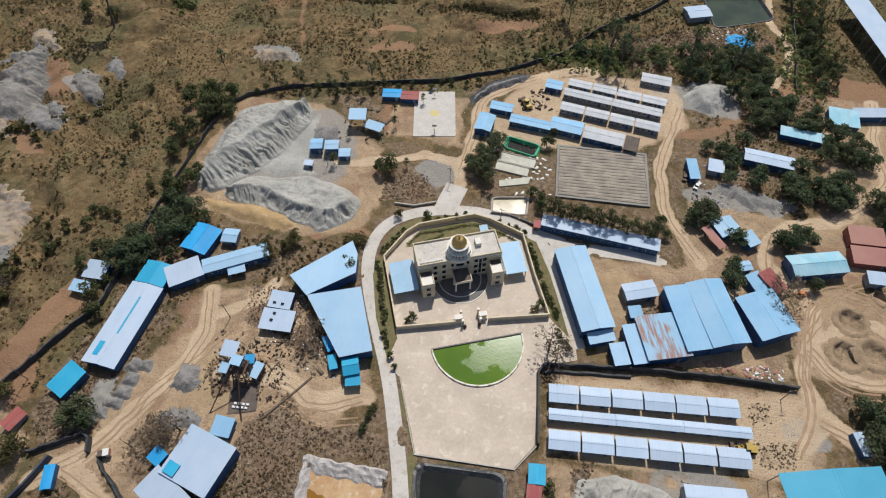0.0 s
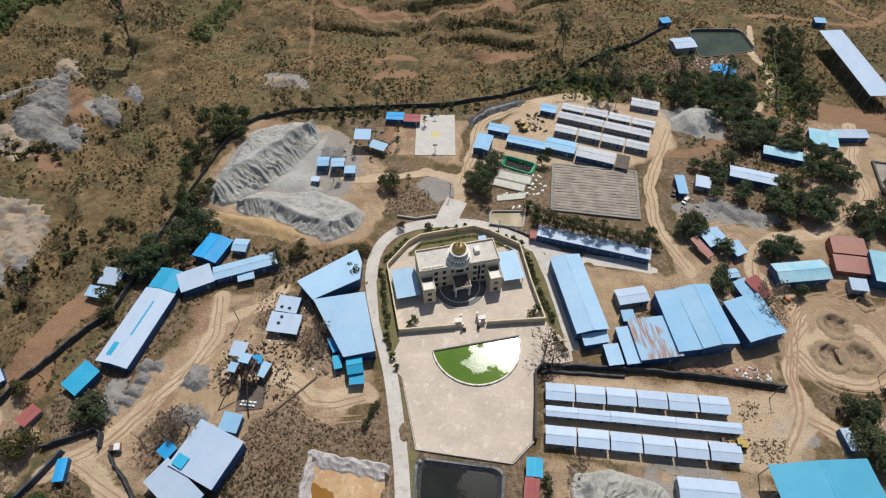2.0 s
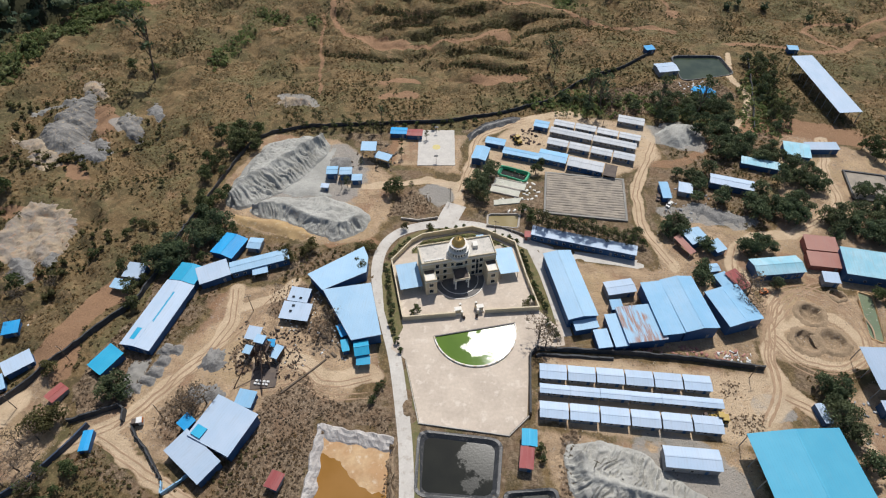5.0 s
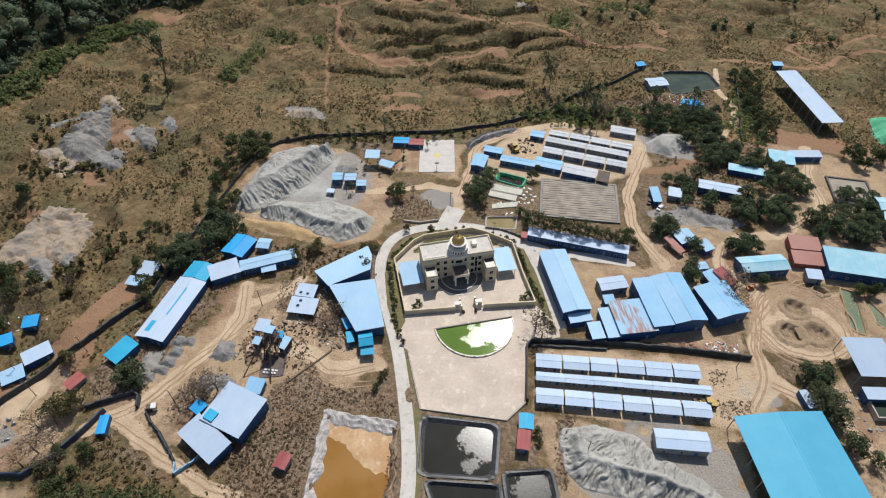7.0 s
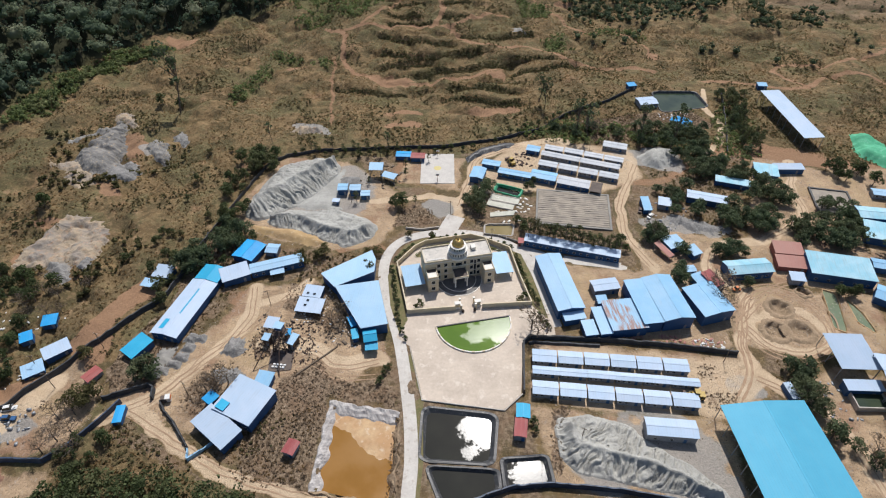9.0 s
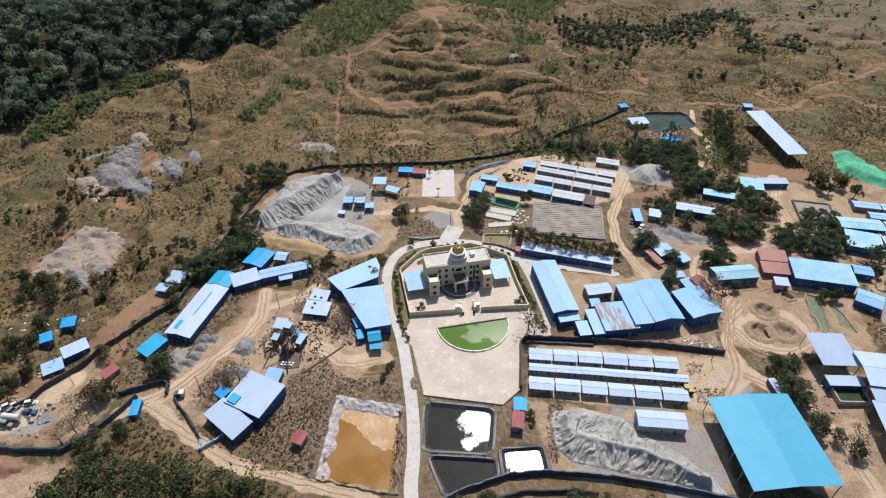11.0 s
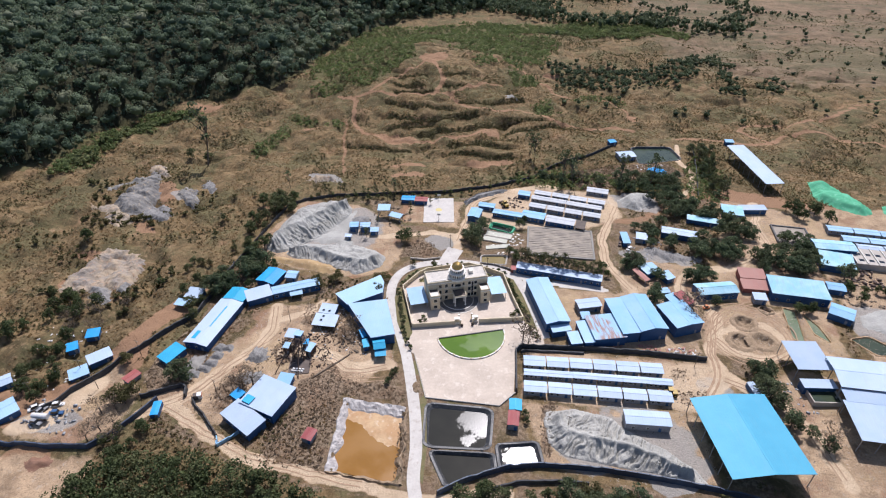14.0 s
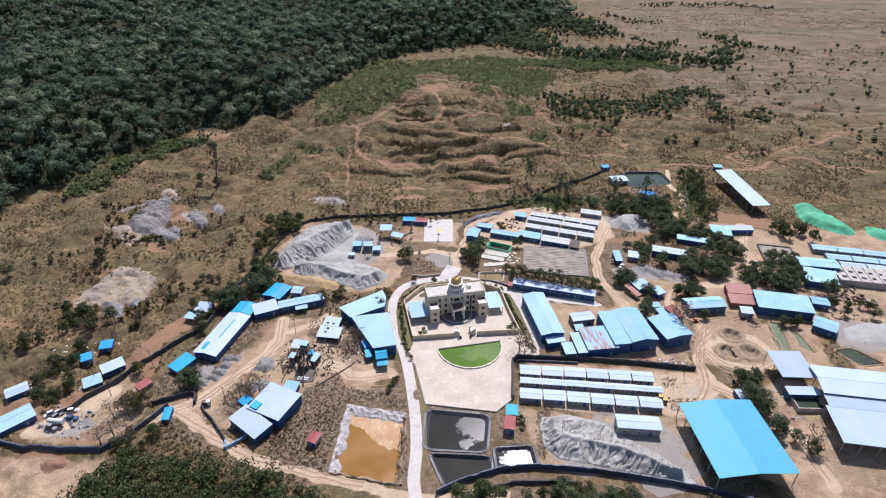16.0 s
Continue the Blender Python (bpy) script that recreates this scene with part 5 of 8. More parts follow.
kerb.matrix_basis = pose(-6.5, 106.6, 0.15, 0, 0, 18)
tagged(kerb, "pale curved kerbs of the driveway", "kerb", kind="structure")


# ---- walls and fences ----
def run(name, pts, h, thick, panel, post, gap, label, cat="fence", cap=None, post_h=0.25, post_w=0.2, names=("panel", "post"), sag=0.0, z=None, skirt=0.0):
    """A wall or fence along a line: a panel from post to post, each its own part."""
    e = tagged(empty(name, 0, 0, 0), label, cat)
    for (ax, ay), (cx, cy) in zip(pts, pts[1:]):
        L = math.hypot(cx - ax, cy - ay)
        n = max(1, round(L / gap))
        yaw = math.degrees(math.atan2(cy - ay, cx - ax))
        for i in range(n):
            px, py = ax + (cx - ax) * i / n, ay + (cy - ay) * i / n
            qx, qy = ax + (cx - ax) * (i + 1) / n, ay + (cy - ay) * (i + 1) / n
            z0, z1 = (land(px, py), land(qx, qy)) if z is None else (z, z)
            l = L / n
            lean = random.uniform(-sag, sag)
            bm = bmesh.new()
            rows = []
            for k in range(4):
                s = k / 3
                top = h - abs(lean) * math.sin(math.pi * s)
                zz = (z1 - z0) * s
                y0 = skirt
                rows.append([bm.verts.new(p) for p in ((l * s, -thick / 2 - y0, zz - 0.3), (l * s, -thick / 2 + lean * math.sin(math.pi * s), zz + top), (l * s, thick / 2 + lean * math.sin(math.pi * s), zz + top), (l * s, thick / 2 + y0, zz - 0.3))])
            for a, c in zip(rows, rows[1:]):
                for k in range(4):
                    bm.faces.new((a[k], a[(k + 1) % 4], c[(k + 1) % 4], c[k]))
            bm.faces.new(rows[0])
            bm.faces.new(rows[-1][::-1])
            bmesh.ops.recalc_face_normals(bm, faces=bm.faces[:])
            o = part(names[0], bm, panel, e)
            o.matrix_basis = pose(px, py, z0, 0, 0, yaw)
            if cap:
                o2 = part("coping", box(0, l, -thick / 2 - 0.08, thick / 2 + 0.08, h + 0.002, h + 0.12), cap, o)
            w = post_w / 2
            p = part(names[1], box(-w, w, -w, w, -0.3, h + post_h), post, e)
            p.matrix_basis = pose(px, py, z0, 0, 0, yaw)
    return e


W1 = [(-4.9, 84.3), (-23.1, 80.5), (-31.5, 106.7), (-25.4, 117.8), (-21.4, 121.5), (-8.9, 125.8), (-1.9, 128.0), (3.9, 126.6), (15.6, 121.2), (20.0, 105.2), (24.9, 90.2), (5.6, 86.7)]
run("perimeter_wall", W1, 2.3, 0.3, "cream", "cream", 5.0, "cream perimeter wall with piers round the courtyard", "wall", cap="cream", post_h=0.25, post_w=0.42, names=("wall_panel", "pier"), z=0.1)
for x, y, s in ((-3.2, 86.0, 1), (3.0, 87.6, -1)):
    g = tagged(empty("gate_pier", x, y, 0.13, 16), "cream gate pier block with stepped cap", "gate pier", "gate piers")
    part("plinth", box(-2.2 if s > 0 else -0.5, 0.5 if s > 0 else 2.2, -0.9, 0.9, 0, 0.8), "trim", g)
    part("block", box(-1.9 if s > 0 else -0.3, 0.3 if s > 0 else 1.9, -0.6, 0.6, 0.8, 2.6), "cream", g)
    part("cap", box(-2.1 if s > 0 else -0.5, 0.5 if s > 0 else 2.1, -0.8, 0.8, 2.6, 2.85), "trim", g)
    for k in (-1, 1):
        part("pillar", box(0.35 * s - 0.3, 0.35 * s + 0.3, k * 1.7 - 0.3, k * 1.7 + 0.3, 0, 3.0), "cream", g)
        part("pillar_cap", box(0.35 * s - 0.4, 0.35 * s + 0.4, k * 1.7 - 0.4, k * 1.7 + 0.4, 3.0, 3.2), "trim", g)
    part("wheel_stone", lathe(bmesh.new(), [(0.5, 0), (0.55, 0.5), (0.4, 1.2), (0.15, 1.4)], 12, 0.9 * s, -2.6), "steel", g)
tagged(part("planter_slab", prism(bmesh.new(), [(-9.0, 85.0), (-5.4, 86.0), (-6.0, 88.0), (-9.6, 87.0)], 0.15, 0.2), "plaza"), "beige stone slab inside the gate", "slab")
tagged(part("planter_slab", prism(bmesh.new(), [(6.0, 88.6), (11.0, 89.8), (10.4, 91.9), (5.4, 90.7)], 0.15, 0.2), "plaza"), "beige stone slab inside the gate", "slab")

FN = [(-118.8, 116.8), (-116.5, 133.3), (-114.0, 151.4), (-110.1, 174.7), (-102.7, 182.5), (-84.9, 189.9), (-51.3, 195.4), (-19.8, 200.7), (6.8, 211.2), (31.8, 225.7), (47.8, 244.2), (73.1, 262.7), (92, 282)]
run("boundary_fence", FN, 1.9, 0.25, "net", "timber", 4.5, "black netting boundary fence on timber posts", sag=0.35, skirt=0.12)
run("boundary_fence", [(-155, 20), (-144.1, 38.8), (-138.8, 48.0), (-133.2, 57.7), (-126.4, 70.1), (-121.0, 78.9), (-119.5, 98), (-118.8, 116.8)], 2.4, 0.5, "net", "timber", 4.5, "black netting boundary fence beside the red road", sag=0.35, skirt=0.25)
run("yard_fence", [(22.2, 49.0), (21.9, 70.4), (24.4, 73.6), (52.6, 74.8), (76, 75.0), (99.6, 73.8)], 2.3, 0.5, "net", "timber", 4.5, "black sheeting fence round the dormitory yard", sag=0.25, skirt=0.3)
run("yard_fence", [(24.0, 70.8), (26.0, 71.8), (50, 72.4)], 1.0, 0.6, "net", "timber", 4.5, "low black sheeting beside the yard fence", sag=0.2, skirt=0.5)
run("boundary_fence", [(-3.5, 2.8), (4, 7.8), (11.0, 11.3), (20, 15.2), (31.5, 17.0), (50.6, 17.4), (70, 15.8), (88.1, 13.6), (102, 11)], 2.5, 0.4, "blue_net", "timber", 4.2, "blue-black sheeting fence along the southern lane", sag=0.3, skirt=0.2)
run("boundary_fence", [(10, 5.0), (22, 9.5), (36, 11.5), (46, 11.5)], 1.8, 0.5, "net", "timber", 4.2, "black sheeting fence south of the lane", sag=0.3, skirt=0.3)
run("boundary_fence", [(-186, 7.0), (-166.8, 7.2), (-149.7, 6.7), (-127.4, 8.0), (-122.7, 12.9), (-118, 22), (-114.0, 31.0)], 2.2, 0.5, "blue_net", "timber", 4.5, "dark sheeting fence round the parking yard", sag=0.3, skirt=0.2)
run("boundary_fence", [(-121.2, 31.5), (-114.3, 34.6), (-107.6, 38.1), (-105.2, 36.9), (-104.0, 33.0)], 2.2, 0.5, "net", "timber", 3.5, "black sheeting fence with a rounded end", sag=0.3, skirt=0.3)
run("yard_fence", [(-100.6, 32.2), (-97.5, 28.5), (-93.0, 25.5), (-88.0, 20.5), (-84.5, 17.0)], 1.6, 0.4, "net", "timber", 3.0, "sagging black sheeting beside the dirt lane", sag=0.4, skirt=0.3)
run("yard_fence", [(-84.0, 16.5), (-82.5, 13.0), (-78, 18), (-76.5, 20)], 1.5, 0.4, "mid", "timber", 2.5, "blue sheet fence at the factory corner", sag=0.2, names=("sheet", "post"))
run("boundary_fence", [(143.5, 282.0), (136.7, 243.4), (130.3, 211.7)], 2.0, 0.35, "net", "timber", 4.5, "dark fence along the wooded strip", sag=0.2)
run("retaining_wall", [(-31.5, 131.2), (-24.5, 130.8), (-16.5, 133.4)], 1.0, 0.4, "concrete", "concrete", 4.0, "low concrete wall beside the ring road", "wall", post_h=0.05, post_w=0.45, names=("wall_panel", "pier"))
run("retaining_wall", [(4.0, 130.8), (10.5, 130.4), (18.0, 127.6), (22, 125.5)], 1.0, 0.4, "paving", "concrete", 4.0, "dark low wall below the yellow basin", "wall", post_h=0.05, post_w=0.45, names=("wall_panel", "pier"))
run("ditch_kerb", [(-58, 48), (-50, 57.5), (-46.5, 62)], 0.45, 0.5, "timber", "timber", 3.0, "dark sunken timber edging across the dry yard", "edging", post_h=0.05)
run("plaza_wall", [(15.8, 41.4), (-12.4, 42.5)], 0.5, 0.35, "concrete", "concrete", 4.0, "low concrete edge of the forecourt", "wall", post_h=0.03, post_w=0.4, names=("wall_panel", "pier"), z=0.0)
run("plaza_wall", [(21.7, 48.4), (15.8, 41.4)], 0.5, 0.35, "concrete", "concrete", 4.0, "low concrete edge of the forecourt", "wall", post_h=0.03, post_w=0.4, names=("wall_panel", "pier"), z=0.0)
run("plaza_wall", [(-12.4, 42.5), (-19.8, 64.4)], 0.45, 0.3, "concrete", "concrete", 4.0, "low concrete edge of the forecourt", "wall", post_h=0.03, post_w=0.36, names=("wall_panel", "pier"), z=0.0)

# ---- the half-round pond ----
pond = tagged(empty("ornamental_pond", 2.65, 78.9, 0.135, 17.3), "half-round pond of bright green water with stone kerb", "pond")
R = 14.3
half = [(R * math.cos(a), R * math.sin(a)) for a in (math.pi + k * math.pi / 48 for k in range(49))]
part("water", prism(bmesh.new(), half, 0.0, 0.10), "algae", pond, "bright green pond water")
for k in range(48):
    a0, a1 = math.pi + k * math.pi / 48, math.pi + (k + 1) * math.pi / 48
    q = [(r * math.cos(a), r * math.sin(a)) for r, a in ((R - 0.05, a0), (R + 0.4, a0), (R + 0.4, a1), (R - 0.05, a1))]
    part("kerb_stone", prism(bmesh.new(), q, 0.0, 0.5 if k % 4 else 0.62), "trim" if k % 4 else "cream", pond)
for k in range(16):
    x0 = -R - 0.4 + k * (2 * R + 0.8) / 16
    part("kerb_stone", box(x0, x0 + (2 * R + 0.8) / 16 - 0.01, 0.0, 0.4, 0, 0.5), "paving", pond)


# ---- pools ----
def inset(pts, d):
    n = len(pts)
    cx, cy = sum(p[0] for p in pts) / n, sum(p[1] for p in pts) / n
    out = []
    for x, y in pts:
        r = math.hypot(x - cx, y - cy)
        out.append((cx + (x - cx) * (r - d) / r, cy + (y - cy) * (r - d) / r))
    return out


def pool(name, pts, wat, liner, label, level=-0.9, lip=0.9, berm=0.35, slope=2.6, cat="pond"):
    """A lined basin: a raised lip, sloping sides and the water in it."""
    base = land(sum(p[0] for p in pts) / len(pts), sum(p[1] for p in pts) / len(pts))
    e = tagged(empty(name, 0, 0, base), label, cat)
    r = rounded(pts, 0.16, 6)
    rings = [(inset(r, -lip - 0.5), -0.4), (inset(r, -lip), berm), (inset(r, 0.1), berm), (inset(r, slope), level - 0.9)]
    bm = bmesh.new()
    vs = [[bm.verts.new((x, y, z + (0.12 * math.sin(x * 1.7 + y * 2.3) if i in (1, 2) else 0))) for x, y in ring] for i, (ring, z) in enumerate(rings)]
    n = len(r)
    for a, c in zip(vs, vs[1:]):
        for i in range(n):
            bm.faces.new((a[i], a[(i + 1) % n], c[(i + 1) % n], c[i]))
    bm.faces.new(vs[-1])
    bmesh.ops.recalc_face_normals(bm, faces=bm.faces[:])
    part("liner", bm, liner, e)
    w = inset(r, slope * (berm - level) / (berm - level + 0.9) - 0.05)
    bm = bmesh.new()
    bm.faces.new([bm.verts.new((x, y, level)) for x, y in w])
    bm.normal_update()
    if bm.faces[:][0].normal.z < 0:
        bmesh.ops.reverse_faces(bm, faces=bm.faces[:])
    part("water", bm, wat, e)
    return e


pool("process_pool", POOL_A, "black_water", "liner", "lined pool of dark water with floating scum")
pool("process_pool", POOL_B, "black_water", "liner", "lined pool of dark green water with scum", slope=2.0)
pool("process_pool", POOL_C, "black_water", "liner", "small lined pool of dark water", slope=2.0)
pool("reservoir", POOL_NE, "murky", "liner", "square reservoir of murky green water", slope=1.4, lip=0.4)
pool("settling_tank", POOL_GREEN, "black_water", "green_net", "small tank rimmed with green sheeting", slope=1.2, lip=0.6, berm=0.6)
pool("settling_basin", POOL_YELLOW, "mud_water", "concrete", "shallow basin of yellow mud water", slope=0.7, lip=0.4, level=-0.4)
pool("fish_pond", POOL_E1, "pale_water", "clay", "long pond of pale green water", slope=0.8, lip=0.3, level=-0.5, berm=0.1)
pool("fish_pond", POOL_E2, "pale_water", "clay", "narrow pond of pale green water", slope=0.8, lip=0.3, level=-0.5, berm=0.1)
pool("fish_pond", POOL_E3, "murky", "clay", "oval pond of green water", slope=0.8, lip=0.3, level=-0.5, berm=0.1)
tank = tagged(empty("concrete_tank", 138.5, 57.8, 0, 4), "raised concrete tank of green water", "tank")
bm = bmesh.new()
for q in ((-5.5, 5.5, -3.6, -3.2), (-5.5, 5.5, 3.2, 3.6), (-5.5, -5.1, -3.2, 3.2), (5.1, 5.5, -3.2, 3.2)):
    bx(bm, *q, -0.1, 2.2)
part("tank_wall", bm, "concrete", tank)
part("water", box(-5.1, 5.1, -3.2, 3.2, 0, 1.6), "murky", tank)

# the orange tailings pond, half dry
op = tagged(empty("tailings_pond", 0, 0, 0), "orange tailings pond, half dried, with pale torn liner", "pond")
r = rounded(POOL_ORANGE, 0.1, 5)
corner = [(-43.2, 38.8), (-19.0, 37.0), (-16.2, 5.0), (-42.0, 7.2)]
for k, (wide, mat, lab) in enumerate(((4.6, "white_liner", "crumpled pale liner on the bank"), (1.3, "pit", "bare earth bank"), (1.6, "pit", "bare earth bank"), (3.0, "white_liner", "crumpled pale liner on the bank"))):
    (ax, ay), (cx, cy) = corner[k], corner[(k + 1) % 4]
    L = math.hypot(cx - ax, cy - ay)
    nx_, ny_ = (cy - ay) / L, -(cx - ax) / L
    bm = bmesh.new()
    rows = []
    m = int(L / 0.8)
    for i in range(m + 1):
        s_ = i / m
        px, py = ax + (cx - ax) * s_, ay + (cy - ay) * s_
        wob = 2.2 * noise.noise(Vector((i * 0.16, k * 5.0, 1.0)))
        edge_ = 1.3 * noise.noise(Vector((i * 0.21, k * 5.0, 7.0)))
        row = []
        for j in range(7):
            q = j / 6
            off = -0.7 + edge_ * (1 - q) + q * (wide + 0.7 + wob)
            z = (-0.35, 0.55, 0.5, 0.15, -0.35, -0.8, -1.45)[j] + (0.6 * noise.noise(Vector((i * 0.5, j * 0.7, k * 3.0))) if 0 < j < 6 else 0)
            row.append(bm.verts.new((px + nx_ * off, py + ny_ * off, z)))
        rows.append(row)
    for p, q in zip(rows, rows[1:]):
        for j in range(6):
            bm.faces.new((p[j], p[j + 1], q[j + 1], q[j]))
    bmesh.ops.recalc_face_normals(bm, faces=bm.faces[:])
    part("bank", bm, mat, op, lab)
bx0, bx1, by0, by1 = -45, -14, 3, 41
U, V = np.meshgrid(np.linspace(bx0, bx1, 80), np.linspace(by0, by1, 96))
ring_in = inset(r, 0.3)
Z = -0.95 - 0.75 * step(V + 0.5 * (U + 30), 30, 18) + (vnoise(U, V, 9, 5) - 0.5) * 0.85
ii = np.arange(U.size).reshape(U.shape)
f = np.stack([ii[:-1, :-1], ii[:-1, 1:], ii[1:, 1:], ii[1:, :-1]], -1).reshape(-1, 4)
ok = inside(U, V, ring_in).ravel()
f = f[ok[f].all(1)]
smooth(raw("bed", np.stack([U, V, Z], -1).reshape(-1, 3), f, "clay", op))
bm = bmesh.new()
bm.faces.new([bm.verts.new((x, y, -1.28)) for x, y in inset(r, 0.6)])
bm.normal_update()
if bm.faces[:][0].normal.z < 0:
    bmesh.ops.reverse_faces(bm, faces=bm.faces[:])
part("water", bm, "orange_water", op, "still orange water")


# ---- heaps ----
def heap(name, pts, h, slope, material, label, rill=0.5, cell=0.7, cat="mound", rnd=0.12, hummock=0.25, gap=2.2):
    """A loose heap over an outline: a steep slumped face worn by rills, and an uneven top."""
    r = rounded(pts, rnd + 0.2, 4)
    xs, ys = [p[0] for p in r], [p[1] for p in r]
    U, V = np.meshgrid(np.arange(min(xs) - 2, max(xs) + 2, cell), np.arange(min(ys) - 2, max(ys) + 2, cell))
    wu, wv = U + (vnoise(U, V, 7, 3) - 0.5) * 4.0, V + (vnoise(U + 99, V, 7, 3) - 0.5) * 4.0
    d = seg_dist(wu, wv, r, True)
    d = np.where(inside(wu, wv, r), d, -d)
    w = h / slope
    face = step(d, 0, w)
    way = line_place(wu, wv, r) + (vnoise(U, V, 5, 2) - 0.5) * 3.0
    groove = np.abs(vnoise(way + 300, d * 0.16, gap, 3) - 0.5) * 2
    side = np.exp(-((d - w * 0.55) / (w * 0.55 + 0.5)) ** 2)
    z = h * face * (1 - hummock + hummock * 2 * vnoise(U, V, 12, 4))
    z += rill * 1.5 * (groove - 0.55) * side + rill * (np.abs(vnoise(U + 41, V + 17, 5.0, 4) - 0.5) * 2 - 0.35) * face
    z += rill * 0.5 * (vnoise(U * 1.0 + 7, V, 2.0, 3) - 0.5) * face + rill * 0.35 * (vnoise(U, V + 5, 0.9, 2) - 0.5) * face
    z = np.where(d > 0, np.maximum(z, -0.2) * np.minimum(1, d / 1.0), -0.5)
    ii = np.arange(U.size).reshape(U.shape)
    f = np.stack([ii[:-1, :-1], ii[:-1, 1:], ii[1:, 1:], ii[1:, :-1]], -1).reshape(-1, 4)
    ok = (d > -1.2).ravel()
    f = f[ok[f].all(1)]
    o = raw(name, np.stack([U, V, z + hill(U, V)], -1).reshape(-1, 3), f, material)
    return tagged(o, label, cat)


def tip(name, behind, foot, crest, high, back, material, label, depth=1.0, gap=2.4, cell=0.4, rear=0.25):
    """A tipped mound: a steep face from its crest down to its foot, cut by gullies, and a top that falls away behind."""
    outline = behind + foot[::-1]
    xs, ys = [p[0] for p in outline], [p[1] for p in outline]
    U, V = np.meshgrid(np.arange(min(xs) - 2, max(xs) + 2, cell), np.arange(min(ys) - 2, max(ys) + 2, cell))
    wu, wv = U + (vnoise(U, V, 8, 4) - 0.5) * 3.0, V + (vnoise(U + 99, V, 8, 4) - 0.5) * 3.0
    ring = rounded(outline, 0.25, 4)
    d = seg_dist(wu, wv, ring, True)
    d = np.where(inside(wu, wv, ring), d, -d)
    dc = seg_dist(wu, wv, spline(crest, 4))
    dd = np.clip(d, 0, None)
    f = dd / (dd + dc + 0.01)
    front = inside(wu, wv, crest + foot[::-1])
    z = np.where(front, high * f ** 0.85, np.minimum(back + (high - back) * f, 0.75 * dd)) + 0.15 * step(d, 0, 1.0)
    way = line_place(wu, wv, spline(crest, 4)) + (vnoise(U, V, 6, 2) - 0.5) * 5.0
    cutn = np.abs(vnoise(way + 300, dc * 0.12 + 40, gap, 2) - 0.5) * 2
    face = 4 * f * (1 - f) * step(dc, 0.2, 1.5) * step(d, 0, 1.5) * np.where(front, 1.0, rear)
    z -= depth * face * (1 - np.clip(cutn * 1.9, 0, 1)) * (0.5 + vnoise(U, V, 9, 2))
    z += (np.abs(vnoise(U + 41, V + 17, 6.0, 4) - 0.5) * 2 - 0.3) * 0.9 * depth * step(d, 0, 3.0)
    z += 0.9 * (vnoise(U, V, 2.2, 4) - 0.5) * step(d, 0, 1.5)
    z = np.where(d > 0, np.maximum(z, 0.02) * np.minimum(1, d / 0.8), -0.4)
    ii = np.arange(U.size).reshape(U.shape)
    q = np.stack([ii[:-1, :-1], ii[:-1, 1:], ii[1:, 1:], ii[1:, :-1]], -1).reshape(-1, 4)
    ok = (d > -1.0).ravel()
    o = raw(name, np.stack([U, V, z + hill(U, V)], -1).reshape(-1, 3), q[ok[q].all(1)], material)
    return tagged(o, label, "mound")


tip("grey_mound", [(34, 42), (44, 43), (57, 40), (61, 36), (74, 29), (83, 21)], [(32, 36), (33.5, 26), (40, 21), (52, 20), (65, 17.5), (77, 16.5), (86, 15)], [(37, 38), (39.5, 31), (46, 28.5), (56, 27), (68, 23.5), (80, 18.5)],
    4.2, 1.6, "tailings", "large grey mine-waste mound scored with gullies", 1.9, 0.9, 0.28, 0.8)
tip("grey_mound", [(-108, 131), (-109.5, 143), (-108, 152), (-105.5, 165), (-104, 173), (-95, 178), (-85, 181.5), (-78, 182)], [(-102, 129), (-95, 132), (-87, 140), (-82, 148), (-77, 155), (-74, 165), (-71, 176)], [(-105, 134), (-103, 140), (-98, 146), (-92, 154), (-87, 162), (-82, 169), (-76, 178)],
    7.0, 3.6, "tailings", "high grey mine-waste bench with a dark gullied face", 1.9, 1.0, 0.36)
tip("grey_mound", [(-97, 130), (-94, 134), (-87, 139), (-78, 139), (-67, 141.5), (-61, 140.5), (-50, 136.5), (-44, 131)], [(-95, 127), (-92, 125.5), (-81, 124.5), (-72, 122), (-65, 118.5), (-57, 115.5), (-50, 118), (-45, 124)], [(-95, 130), (-88, 131.5), (-78, 130.5), (-69, 127), (-64, 125), (-55, 123), (-49, 128)],
    4.2, 2.0, "tailings", "lower grey mine-waste bench below the high one", 1.6, 1.0, 0.36)
heap("grey_mound", [(-88, 141), (-78, 139), (-67, 142), (-62, 141), (-67, 147), (-65, 153), (-70, 161), (-68, 170), (-71, 177), (-75, 166), (-79, 155)], 0.7, 0.2, "tailings", "low pale apron of mine waste", 0.3, hummock=0.3)
heap("clay_bank", [(-105, 127), (-93, 126.5), (-81, 125.5), (-72, 123), (-65, 119), (-70, 114.5), (-82, 117), (-98, 119.5)], 1.8, 0.5, "ochre", "ochre earth bank below the grey benches", 0.5)
heap("grey_mound", [(79.7, 205.0), (92.8, 213.1), (105.6, 209.1), (93.9, 189.6), (82.8, 193.3)], 4.0, 0.6, "tailings", "small grey tailings heap below the trees", 0.8)
heap("slag_mound", [(-72, 158), (-70, 169), (-61, 171), (-58, 161), (-62, 155)], 3.0, 0.6, "ore", "dark grey slag heap", 0.5)
heap("ore_mound", [(-90.5, 54), (-89, 61), (-81, 62), (-79, 55), (-84, 52)], 2.0, 0.5, "ore", "heap of grey broken ore", 0.9, 0.35)
heap("ore_mound", [(-91, 43), (-88, 48), (-76, 48), (-74, 43), (-82, 41)], 1.6, 0.5, "ore", "low heap of grey broken ore", 0.8, 0.35)
